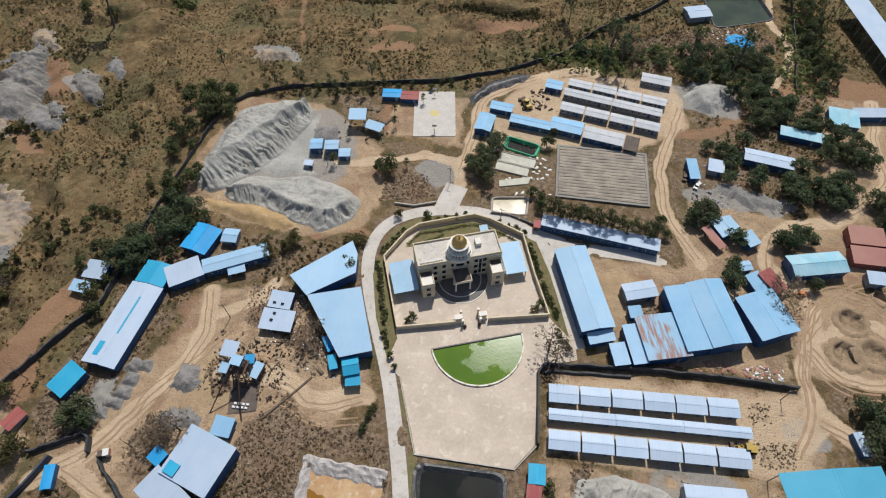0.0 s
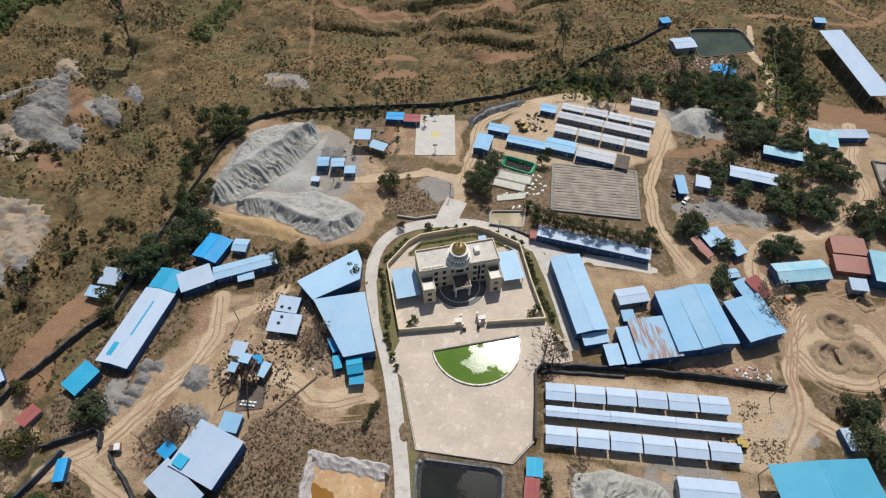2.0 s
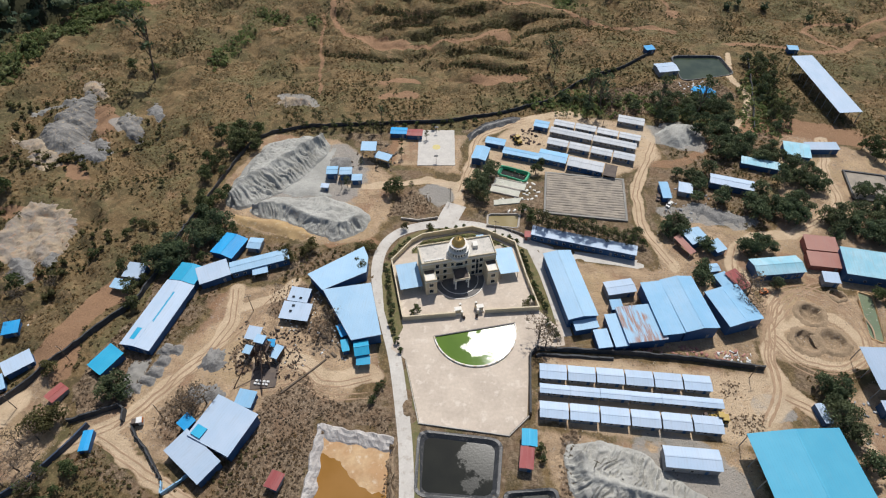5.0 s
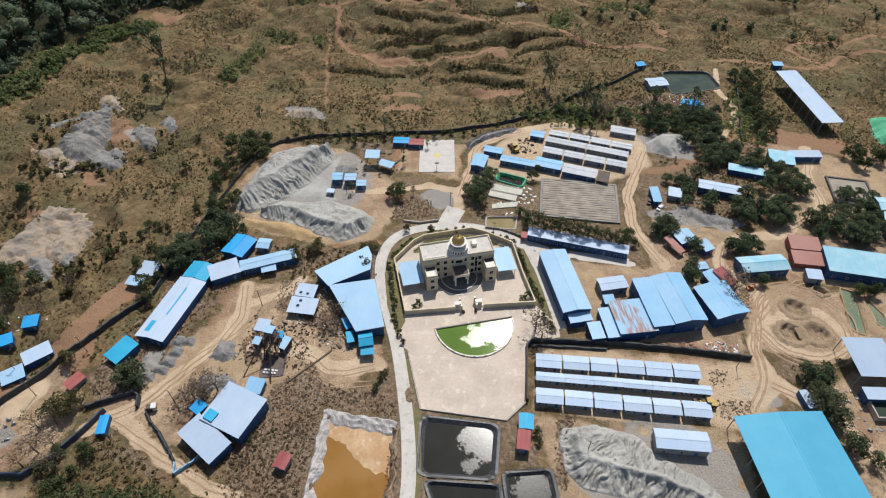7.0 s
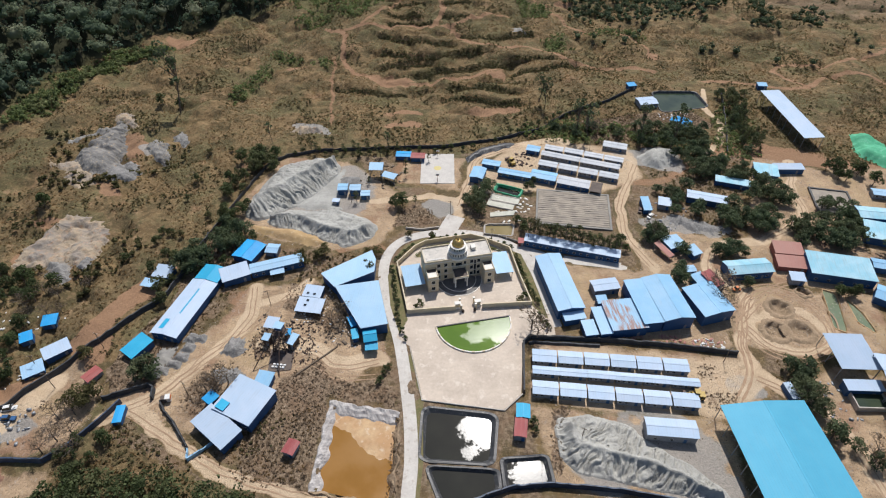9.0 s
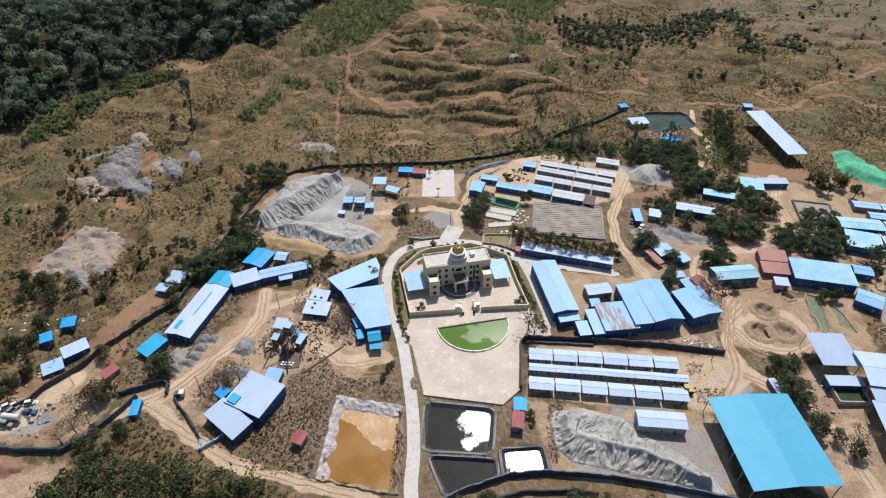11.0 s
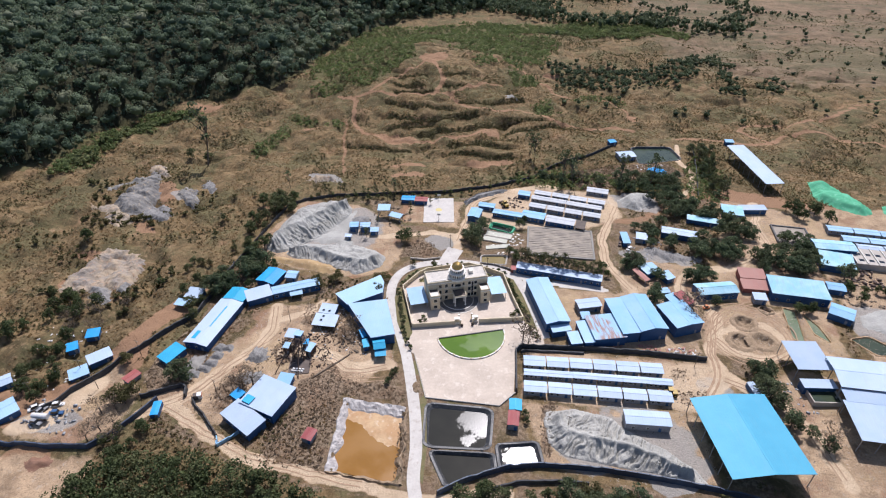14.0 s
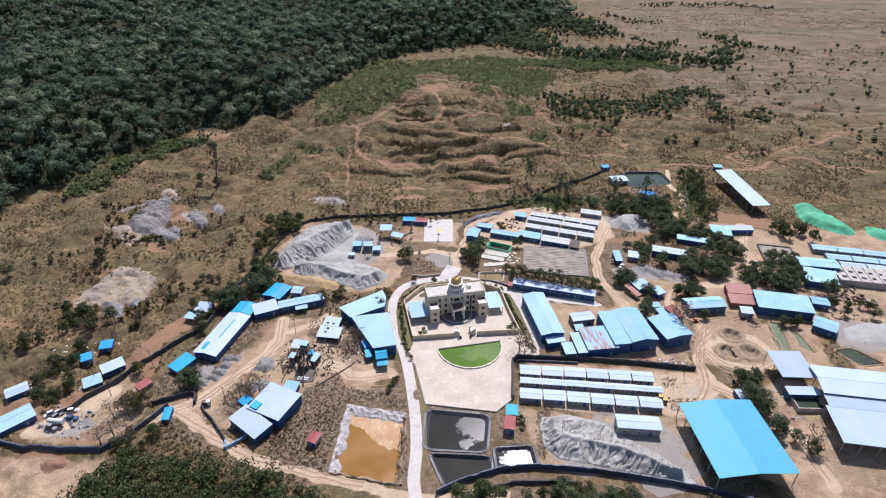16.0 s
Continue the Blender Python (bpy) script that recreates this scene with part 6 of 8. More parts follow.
for x, y, s in ((-101.5, 59.5, 3.4), (-100.3, 55.5, 3.2), (-101.0, 51.5, 3.0), (-102.3, 47.8, 2.8), (-104.5, 44.5, 2.8), (-106.8, 42.0, 2.6), (-97.6, 60.2, 2.8)):
    heap("ore_mound", [(x - s, y - s * 0.7), (x + s, y - s * 0.8), (x + s * 0.9, y + s * 0.8), (x - s * 0.8, y + s * 0.9)], 1.5, 0.8, "ore", "small tipped heap of grey ore", 0.5, 0.4)
heap("spoil_mound", [(-110, 43), (-112, 55), (-104, 57), (-103, 46)], 1.2, 0.4, "tailings_warm", "brown spoil heap beside the ore", 0.5, 0.5)
ROCKS = [
    ([(-233, 185), (-215, 204), (-209, 202), (-225, 184)], 1.6, "tailings_warm", "low grey rib of eroded rock"),
    ([(-217, 165), (-219, 185), (-213, 209), (-205, 211), (-195, 188), (-188, 157), (-202, 156)], 4.0, "rock_grey", "long tilted slab of grey eroded rock"),
    ([(-217, 207), (-217, 219), (-204, 218), (-194, 200), (-205, 203)], 3.4, "rock", "cream-coloured eroded rock head"),
    ([(-186, 187), (-183, 197), (-171, 191), (-165, 171), (-177, 176)], 1.4, "rock_grey", "pale washed rock tongue"),
    ([(-177, 198), (-171, 206), (-158, 193), (-164, 185)], 2.0, "ore", "grey broken rock shelf"),
    ([(-194, 156), (-196, 174), (-183, 177), (-172, 161), (-177, 152)], 1.8, "ore", "grey eroded rock with dark hollows"),
    ([(-231, 168), (-219, 172), (-190, 153), (-200, 145), (-210, 149), (-215, 159)], 0.9, "rock", "cream wash of eroded rock"),
    ([(-199, 92), (-197, 115), (-193, 127), (-186, 130), (-171, 123), (-163, 111), (-164, 93), (-184, 92), (-192, 85)], 1.5, "rock", "broad cream shelf of eroded rock"),
    ([(-186, 95), (-181, 98), (-171, 94), (-163, 87), (-165, 82), (-174, 82)], 3.0, "ore", "grey eroded rock knob"),
    ([(-171, 97), (-167, 104), (-157, 92), (-162, 87)], 1.8, "ore", "small grey rock knob"),
]
for outline, high, mat, lab in ROCKS:
    heap("rock_outcrop", outline, high, 0.5, mat, lab, 1.5, 0.5, "rock", hummock=0.5, gap=2.6)
heap("rock_outcrop", [(-112, 207), (-104, 216), (-92, 213), (-88, 207), (-100, 204)], 3.0, 0.6, "rock", "small pale rock outcrop", 1.6, 0.6, "rock")
heap("spoil_mound", [(96, 142), (84, 150), (92, 155), (112, 149), (118, 141), (108, 140)], 1.6, 0.4, "ore", "grey broken rock bank below the trees", 1.2, 0.7)
heap("spoil_mound", [(10, 345), (12, 356), (20, 352), (24, 344)], 3.0, 0.5, "tailings_warm", "pale spoil mound on the hillside", 0.8, 1.0)
for x, y, s in PITS:
    m = tagged(empty("earth_pit", x, y, land(x, y)), "round earth pit with a low spoil rim", "pit", "earth pits")
    prof = [(s * 1.5, -0.25), (s * 1.25, 0.3), (s * 1.05, 0.55), (s * 0.92, 0.1), (s * 0.74, -1.0), (s * 0.5, -1.6), (s * 0.3, -1.7), (0.1, -1.75)]
    bm = lathe(bmesh.new(), prof, 36)
    for v in bm.verts:
        v.co += Vector((noise.noise(v.co * 0.5 + Vector((x, y, 0))) * 0.9, noise.noise(v.co * 0.5 + Vector((9 + x, 3, 1))) * 0.9, noise.noise(v.co * 0.9 + Vector((x, 0, y))) * 0.45))
    smooth(part("ring", bm, "pit", m))
heap("spoil_mound", [(-147, -1), (-146, 3.5), (-138, 4.5), (-136, 0.5), (-141, -2.5)], 1.3, 0.4, "red_spoil", "low heap of red-brown earth in the cleared field", 0.5, 0.5)
heap("silt_flat", [(172, 98), (198, 100), (200, 118), (178, 114)], 0.5, 0.2, "tailings", "grey silt flat beside the sheds", 0.3, 0.9)
heap("grey_mound", [(140, 8), (150, 24), (178, 26), (185, 5)], 2.0, 0.4, "tailings", "grey tailings heap below the plant", 0.6, 0.9)

# ---- leach pads and court ----
pad = tagged(empty("leach_pad", 45.0, 153.5, 0.1, -2), "rectangular leach pad under brown-grey striped sheeting", "leach pad")
for i in range(16):
    x0 = -12.3 + i * 24.6 / 16
    bm = bmesh.new()
    rows = []
    for k in range(15):
        u = -16.4 + k * 32.8 / 14
        z = 0.75 + 0.12 * math.sin(k * 1.3 + i * 0.8) + random.uniform(-0.08, 0.08)
        rows.append([bm.verts.new(p) for p in ((u, x0, z - 0.3), (u, x0 + 0.12, z - 0.08 + 0.04 * math.sin(k * 2.1)), (u, x0 + 0.75 + random.uniform(-0.15, 0.15), z), (u, x0 + 1.45, z - 0.05), (u, x0 + 1.535, z - 0.3))])
    for a, c in zip(rows, rows[1:]):
        for k in range(4):
            bm.faces.new((a[k], c[k], c[k + 1], a[k + 1]))
    part("sheet", bm, "leach", pad)
for q in ((-17.4, -16.5, -13.4, 13.4), (16.5, 17.4, -13.4, 13.4), (-16.5, 16.5, 12.5, 13.4), (-16.5, 16.5, -13.4, -12.5)):
    part("berm", box(*q, -0.2, 0.7), "tailings_warm", pad)
pad2 = tagged(empty("leach_pad", 169.5, 172.5, 0.1, -6), "small leach pad of grey mud", "leach pad")
part("mud", box(-8.2, 8.2, -9, 9, -0.2, 0.5), "leach", pad2)
for q in ((-9, -8.2, -9.8, 9.8), (8.2, 9, -9.8, 9.8), (-8.2, 8.2, 9, 9.8), (-8.2, 8.2, -9.8, -9)):
    part("berm", box(*q, -0.2, 1.0), "liner", pad2)
wp = tagged(empty("drying_bed", 12.2, 155.8, 0.0, -12), "drying beds of pale crust with concrete edges", "drying bed")
for q in ((-7, 7, -0.2, 4.2), (-7.4, 5.5, -5.0, -1.0)):
    part("bed", box(*q, -0.1, 0.35), "white_pad", wp)
    part("edge", box(q[0] - 0.3, q[1] + 0.3, q[2] - 0.3, q[2], -0.1, 0.6), "concrete", wp)
    part("edge", box(q[0] - 0.3, q[1] + 0.3, q[3], q[3] + 0.3, -0.1, 0.6), "concrete", wp)
tagged(part("water_channel", prism(bmesh.new(), [(6, 146.5), (18, 149.5), (17, 146.0), (6.2, 143.5)], -0.1, 0.45), "white_pad"), "pale concrete trough beside the drying beds", "trough")

court = tagged(empty("basketball_court", -22.6, 180.4, 0.0, 6.0), "pale concrete basketball court with faded markings", "court")
part("slab", box(-8.6, 8.6, -13.3, 13.3, -0.4, 0.25), "court", court)
part("centre_circle", prism(bmesh.new(), [(1.9 * math.cos(k * math.tau / 32), 1.9 * math.sin(k * math.tau / 32)) for k in range(32)], 0.25, 0.262), "yellow_line", court, "faded yellow centre circle")
for q in ((-7.6, 7.6, -12.3, -12.1), (-7.6, 7.6, 12.1, 12.3), (-7.6, -7.4, -12.1, 12.1), (7.4, 7.6, -12.1, 12.1), (-7.4, 7.4, -0.1, 0.1)):
    part("line", box(*q, 0.25, 0.258), "roofcrete", court)
for s in (-1, 1):
    hp = tagged(empty("basketball_hoop", -22.6 - s * 12.3 * math.sin(radians(6)), 180.4 + s * 12.3 * math.cos(radians(6)), 0.25, 6 if s > 0 else 186), "steel basketball stand with backboard", "basketball hoop", "basketball hoops")
    part("pole", tube(bmesh.new(), (0, 0, 0), (0, 0, 3.0), 0.12, 0.1), "steel", hp)
    part("arm", tube(bmesh.new(), (0, 0, 2.9), (0, -1.4, 3.4), 0.08, 0.07), "steel", hp)
    part("backboard", box(-0.9, 0.9, -1.46, -1.4, 2.9, 3.95), "white_paint", hp)
    part("rim", tube(bmesh.new(), (0, -1.46, 3.05), (0, -1.9, 3.05), 0.2, 0.2, 10), "orange_paint", hp)
bank = [(-8.5, 186), (4, 198), (18, 207.5), (16, 211), (2, 205), (-10, 194)]
heap("sheeted_bank", bank, 1.6, 0.5, "liner", "bank covered with dark sheeting below the fence", 0.4, 0.6, "bank")
nets = [(198.2, 220.2), (204.2, 240.1), (217.1, 241.4), (227, 206), (219, 198.0), (206, 207)]
heap("covered_mound", nets, 3.5, 0.6, "green_net", "heap covered with bright green shade netting", 0.5, 0.8)
heap("covered_mound", [(230, 200), (234, 214), (250, 205), (248, 188)], 3.0, 0.6, "green_net", "heap covered with bright green shade netting", 0.5, 0.8)

# ---- headframe and its yard ----
hf = tagged(empty("headframe", -66.5, 59.5, 0.0, -8), "rusty steel mine headframe with sheds clinging to it", "headframe")
for sx in (-1, 1):
    for sy in (-1, 1):
        part("leg", tube(bmesh.new(), (sx * 2.6, sy * 2.8, 0), (sx * 1.1, sy * 1.2 + 1, 11), 0.2, 0.16), "steel", hf)
for k in range(5):
    f0 = k / 5
    w = 2.6 - 1.5 * f0
    d = 2.8 - 1.6 * f0
    for a, c in (((-w, -d + f0), (w, -d + f0)), ((-w, d + f0), (w, d + f0)), ((-w, -d + f0), (-w, d + f0)), ((w, -d + f0), (w, d + f0))):
        part("brace", tube(bmesh.new(), (*a, 11 * f0 + 0.3), (*c, 11 * f0 + 0.3), 0.11, 0.11, 4), "steel", hf)
        part("brace", tube(bmesh.new(), (*a, 11 * f0 + 0.3), (c[0] * 0.9, c[1] * 0.9, 11 * f0 + 2.3), 0.08, 0.08, 4), "steel", hf)
part("platform", box(-2.2, 2.2, -1.2, 3.0, 7.4, 7.6), "steel", hf)
part("sheave_house", box(-1.3, 1.3, -0.2, 2.2, 9.6, 11.4), "wall_blue", hf)
part("roof_panel", box(-1.7, 1.7, -0.6, 2.6, 11.4, 11.5), "pale", hf)
part("backstay", tube(bmesh.new(), (-1, -1, 10.5), (-5.5, -12.5, 0.2), 0.2, 0.2), "steel", hf)
part("backstay", tube(bmesh.new(), (1, -1, 10.5), (4.5, -12.5, 0.2), 0.2, 0.2), "steel", hf)
shed("plant_hut", -71.9, 66.2, 4.9, 5.1, -4.5, 5.6, "white", "timber", ridge="mono", open_=True, label="raised pale roof on posts by the headframe", cat="hut")
shed("plant_hut", -72.4, 60.6, 2.8, 3.2, -8, 4.4, "pale", "steel", ridge="mono", label="small pale-roofed hoist cabin", cat="hut")
shed("plant_hut", -62.8, 61.2, 3.0, 5.0, -16, 3.6, "pale", "steel", ridge="mono", label="small pale-roofed engine shed", cat="hut")
shed("plant_hut", -66.0, 64.6, 3.0, 3.0, 10, 3.0, "blue", "steel", ridge="mono", label="small blue-roofed engine shed", cat="hut")
tagged(part("concrete_slab", prism(bmesh.new(), [(-70.5, 58), (-61.5, 58), (-60.5, 50), (-68.5, 48)], -0.1, 0.2), "dark"), "dark oily concrete floor by the headframe", "slab")
for i in range(14):
    a = random.uniform(0, math.tau)
    x, y = -57.5 + random.uniform(-4.5, 4.5), 63 + random.uniform(-5, 4)
    s = random.uniform(0.3, 0.7)
    o = part("scrap_drum", lathe(bmesh.new(), [(s * 0.5, 0), (s * 0.52, s * 0.3), (s * 0.5, s * 0.62), (s * 0.4, s * 0.66)], 10), ("steel", "rubber", "galv")[i % 3])
    o.matrix_basis = pose(x, y, land(x, y), 0, 0, math.degrees(a))
    tagged(o, "scrapped steel drum on the dry ground", "drum", "scrap by the headframe")
for i in range(8):
    o = part("ore_bin_block", box(-0.45, 0.45, -0.3, 0.3, 0, 0.5), "white_paint")
    o.matrix_basis = pose(-67.2 + (i % 4) * 1.25 + (i // 4) * 0.2, 50.3 + (i // 4) * 1.1, 0.2, 0, 0, -10 + 7 * (i % 3))
    tagged(o, "pale concrete block on the oily slab", "block", "blocks by the headframe")


# ---- machines and vehicles ----
def loader(x, y, yaw, label):
    e = tagged(empty("wheel_loader", x, y, land(x, y), yaw), label, "wheel loader")
    part("body", box(-3.0, 0.4, -1.1, 1.1, 0.7, 2.0), "yellow_paint", e)
    part("cab", box(-1.0, 0.5, -0.8, 0.8, 2.0, 3.3), "glass", e)
    part("cab_roof", box(-1.15, 0.65, -0.95, 0.95, 3.3, 3.42), "yellow_paint", e)
    part("front_frame", box(0.4, 2.2, -0.7, 0.7, 0.7, 1.5), "yellow_paint", e)
    part("bucket", prism(bmesh.new(), [(3.1, -1.5), (4.1, -1.5), (4.1, 1.5), (3.1, 1.5)], 0.1, 1.2), "steel", e)
    for s in (-0.6, 0.6):
        part("arm", tube(bmesh.new(), (0.8, s, 2.0), (3.2, s, 0.8), 0.16, 0.14, 5), "yellow_paint", e)
    for px in (-2.1, 1.5):
        for s in (-1, 1):
            w = part("wheel", tube(bmesh.new(), (px, s * 0.85, 0.8), (px, s * 1.4, 0.8), 0.8, 0.8, 16), "rubber", e)
            part("rim", tube(bmesh.new(), (px, s * 1.38, 0.8), (px, s * 1.44, 0.8), 0.4, 0.4, 12), "yellow_paint", w)


def car(x, y, yaw, paint, label, L=4.4, kind="car", h=1.45):
    e = tagged(empty(kind, x, y, land(x, y), yaw), label, kind)
    bm = box(-L / 2, L / 2, -0.85, 0.85, 0.35, 0.9)
    bmesh.ops.bevel(bm, geom=bm.edges[:], offset=0.14, segments=2, affect="EDGES")
    part("body", bm, paint, e)
    bm = box(-L * 0.3, L * 0.2, -0.75, 0.75, 0.88, h)
    for v in bm.verts:
        if v.co.z > 1.0:
            v.co.x *= 0.75
            v.co.y *= 0.85
    part("cabin", bm, "glass", e)
    part("roof", box(-L * 0.22, L * 0.145, -0.62, 0.62, h, h + 0.05), paint, e)
    for px in (-L * 0.3, L * 0.3):
        for s in (-1, 1):
            part("wheel", tube(bmesh.new(), (px, s * 0.66, 0.33), (px, s * 0.88, 0.33), 0.33, 0.33, 14), "rubber", e)


loader(80.5, 53.9, 180, "mud-coloured wheel loader parked beside the dormitory row")
loader(15.0, 189.5, 120, "yellow digger parked beside the camp track")
car(80.5, 152.0, 60, "white_paint", "small white car beside the track")
car(76.5, 156.0, 75, "steel", "dusty brown pickup beside the track", 4.9, "pickup")
car(108.2, 107.6, 15, "orange_paint", "red tractor parked by the teal house", 3.2, "tractor", 1.9)
for i, (x, y, a) in enumerate(((-150.5, 24.5, 20), (-154, 20.5, 70), (-148.5, 21.0, 10), (-152.5, 15.5, -10), (-157.0, 22.0, 40))):
    car(x, y, a, ("white_paint", "galv", "wall_blue", "galv", "white_paint")[i], "dusty parked lorry in the gravel yard", 5.5, "lorry", 2.0)
tk = tagged(empty("tank_trailer", -151.5, 17.5, land(-151.5, 17.5), 0), "white cylindrical tank trailer", "tank trailer")
part("tank", tube(bmesh.new(), (-3, 0, 1.7), (3, 0, 1.7), 1.0, 1.0, 18), "white_paint", tk)
for px in (-1.8, 1.8):
    part("support", box(px - 0.2, px + 0.2, -0.7, 0.7, 0, 0.9), "steel", tk)
gh = tagged(empty("guard_box", -98.8, 33.2, 0, 18), "small guard box with orange and white roof", "guard box")
part("wall", box(-1.6, 0.2, -0.8, 0.8, 0, 2.1), "dark", gh)
part("roof", box(-0.2, 1.6, -1.0, 1.0, 2.1, 2.25), "white_paint", gh)
part("wall", box(0.2, 1.5, -0.8, 0.8, 0, 2.1), "trim", gh)
part("trim_panel", box(1.5, 1.7, -0.9, 0.9, 1.4, 2.25), "orange_paint", gh)


def pole(x, y, h, label="timber power pole with crossarm"):
    e = tagged(empty("power_pole", x, y, land(x, y), random.uniform(-30, 30)), label, "power pole", "power poles")
    part("mast", tube(bmesh.new(), (0, 0, -0.3), (0, 0, h), 0.14, 0.09, 7), "timber", e)
    part("crossarm", box(-1.1, 1.1, -0.06, 0.06, h - 0.7, h - 0.55), "timber", e)
    for s in (-0.9, 0, 0.9):
        part("insulator", box(s - 0.05, s + 0.05, -0.05, 0.05, h - 0.55, h - 0.35), "white_paint", e)


for x, y, h in ((-77.5, 79.0, 9), (-92.5, 36.0, 8), (-60.5, 147.5, 8), (40.5, 33.0, 8), (94.0, 70.0, 8), (23.5, 126.5, 8), (56.5, 205, 9), (-50, 186, 8), (-140, 34, 9), (-132, 52, 9), (-163, 28, 8), (-12.5, 144, 8), (60, 232, 10), (102, 218, 11), (7.5, 128.5, 6), (-152, 42, 8)):
    pole(x, y, h)
# dark square vents and roof clutter on the pale shed
for x, y in ((-63.5, 84.3), (-60.8, 84.0), (-62.5, 80.5), (-63.0, 78.2)):
    o = part("roof_vent", box(-0.5, 0.5, -0.4, 0.4, 0, 0.16), "glass")
    zt = 3.6 * 0.86 + 0.16 * 6 * 0.6 * (y - 82.5) / 6 if y > 82.2 else 3.1 * 0.86 + 0.16 * 7.2 * 0.6 * (y - 74.9) / 7.2
    o.matrix_basis = pose(x, y, zt + 0.1, 5.5, 0, -3)
    tagged(o, "dark square vent in the pale roof", "roof vent", "roof vents")
# unfinished building with open rooms in the east
ub = tagged(empty("unfinished_building", 206, 152, 0, -5), "roofless concrete building with open rooms", "building")
part("floor_slab", box(-16, 16, -7, 7, 0, 3.4), "concrete", ub)
# thin dark sheets on the solid slab imitate the shade inside open rooms
for i in range(6):
    for j in range(2):
        part("opening", box(-13.5 + i * 4.6, -11.2 + i * 4.6, -4.5 + j * 5.2, -2.6 + j * 5.2, 3.402, 3.46), "glass", ub)
for i in range(7):
    part("partition", box(-16 + i * 5.2, -15.7 + i * 5.2, -7, 7, 3.4, 4.1), "trim", ub)
row_of(4, "camp_unit", 196, 179.5, 13.0, -1.5, 12.6, 5.6, -6.0, 3.0, "pale", "wall_white", wins=4, label="pale-roofed eastern camp unit", cat="prefab hut", group="eastern camp row one")
row_of(4, "camp_unit", 200, 170.5, 13.0, -1.5, 12.6, 5.6, -6.0, 3.0, "pale", "wall_white", wins=4, label="pale-roofed eastern camp unit", cat="prefab hut", group="eastern camp row two")
row_of(4, "camp_unit", 204, 163.0, 13.0, -1.5, 12.6, 4.6, -6.0, 3.0, "white", "wall_white", wins=4, label="white-roofed eastern camp unit", cat="prefab hut", group="eastern camp row three")
tarp = part("tarpaulin_heap", bmesh.new(), "blue")
bm = bmesh.new()
bmesh.ops.create_grid(bm, x_segments=24, y_segments=20, size=1)
for v in bm.verts:
    r2 = v.co.x ** 2 + v.co.y ** 2
    v.co = Vector((v.co.x * 6.5, v.co.y * 5.5, max(-0.3, 1.3 * (1 - r2) + 0.8 * noise.noise(Vector((v.co.x * 4, v.co.y * 4, 2))))))
bm.to_mesh(tarp.data)
bm.free()
tarp.matrix_basis = pose(112, 243, land(112, 243))
tagged(tarp, "crumpled blue tarpaulin over a heap", "tarpaulin")


# ---- litter and debris in the yards ----
def debris(n, x0, x1, y0, y1, material, size, label, tall=0.4):
    """Many small scraps lying about, as one object."""
    rng = np.random.default_rng(int(abs(x0 * 7 + y0)) + n)
    x, y = rng.uniform(x0, x1, n), rng.uniform(y0, y1, n)
    z = hill(x, y)
    a = rng.uniform(0, math.tau, n)
    l, w, h = rng.uniform(0.3, 1, n) * size, rng.uniform(0.12, 0.5, n) * size, rng.uniform(0.1, 1, n) * tall
    ca, sa_ = np.cos(a), np.sin(a)
    v = []
    for k in range(2):
        for sx, sy in ((-1, -1), (1, -1), (1, 1), (-1, 1)):
            v.append(np.stack([x + sx * l * ca - sy * w * sa_, y + sx * l * sa_ + sy * w * ca, z + (h if k else -0.1)], -1))
    v = np.stack(v, 1).reshape(-1, 3)
    f = np.array([(4, 5, 6, 7), (0, 1, 5, 4), (1, 2, 6, 5), (2, 3, 7, 6), (3, 0, 4, 7)])
    f = (np.arange(n)[:, None, None] * 8 + f[None]).reshape(-1, 4)
    return tagged(raw("debris", v, f, material), label, "debris", kind="stuff")


debris(170, -76, -55, 53, 72, "steel", 0.5, "rusty scrap metal round the headframe", 0.9)
debris(120, -80, -54, 54, 74, "timber", 0.7, "broken timber round the headframe")
debris(40, -52, -40, 62, 80, "timber", 1.3, "broken timber and boards beside the hall")
debris(26, -52, -40, 62, 80, "white_paint", 0.6, "pale rubbish beside the hall")
debris(40, -68, -54, 72, 94, "white_paint", 0.5, "pale rubbish by the vented shed")
debris(50, 55, 96, 76, 80, "brick_red", 1.0, "stacked red sheets and scrap behind the mill")
debris(24, 84, 98, 75, 80, "white_paint", 0.8, "pale scrap behind the mill")
debris(50, 184, 198, 130, 146, "steel", 1.3, "stacked rusty sheet and timber in the eastern yard", 1.0)
debris(60, 170, 190, 116, 136, "timber", 1.2, "scrap timber between the eastern sheds")
debris(50, -160, -140, 12, 27, "galv", 0.9, "machine parts in the gravel yard", 0.9)
debris(40, -185, -155, 30, 66, "white_paint", 0.7, "pale rubbish between roadside houses")
debris(40, 76, 100, 140, 164, "galv", 0.8, "scrap beside the eastern huts", 0.7)
debris(60, -60, -40, 160, 180, "timber", 1.0, "planks and scrap round the screening plant", 0.6)
debris(30, 8, 26, 140, 160, "trim", 1.2, "pale boards beside the drying beds")
debris(40, 14, 26, 186, 200, "steel", 1.0, "scrap iron beside the camp", 0.7)
debris(30, 100, 118, 238, 254, "white_paint", 0.9, "pale rubbish beside the reservoir")
debris(30, 120, 142, 50, 66, "galv", 1.0, "machine parts beside the plant", 0.7)

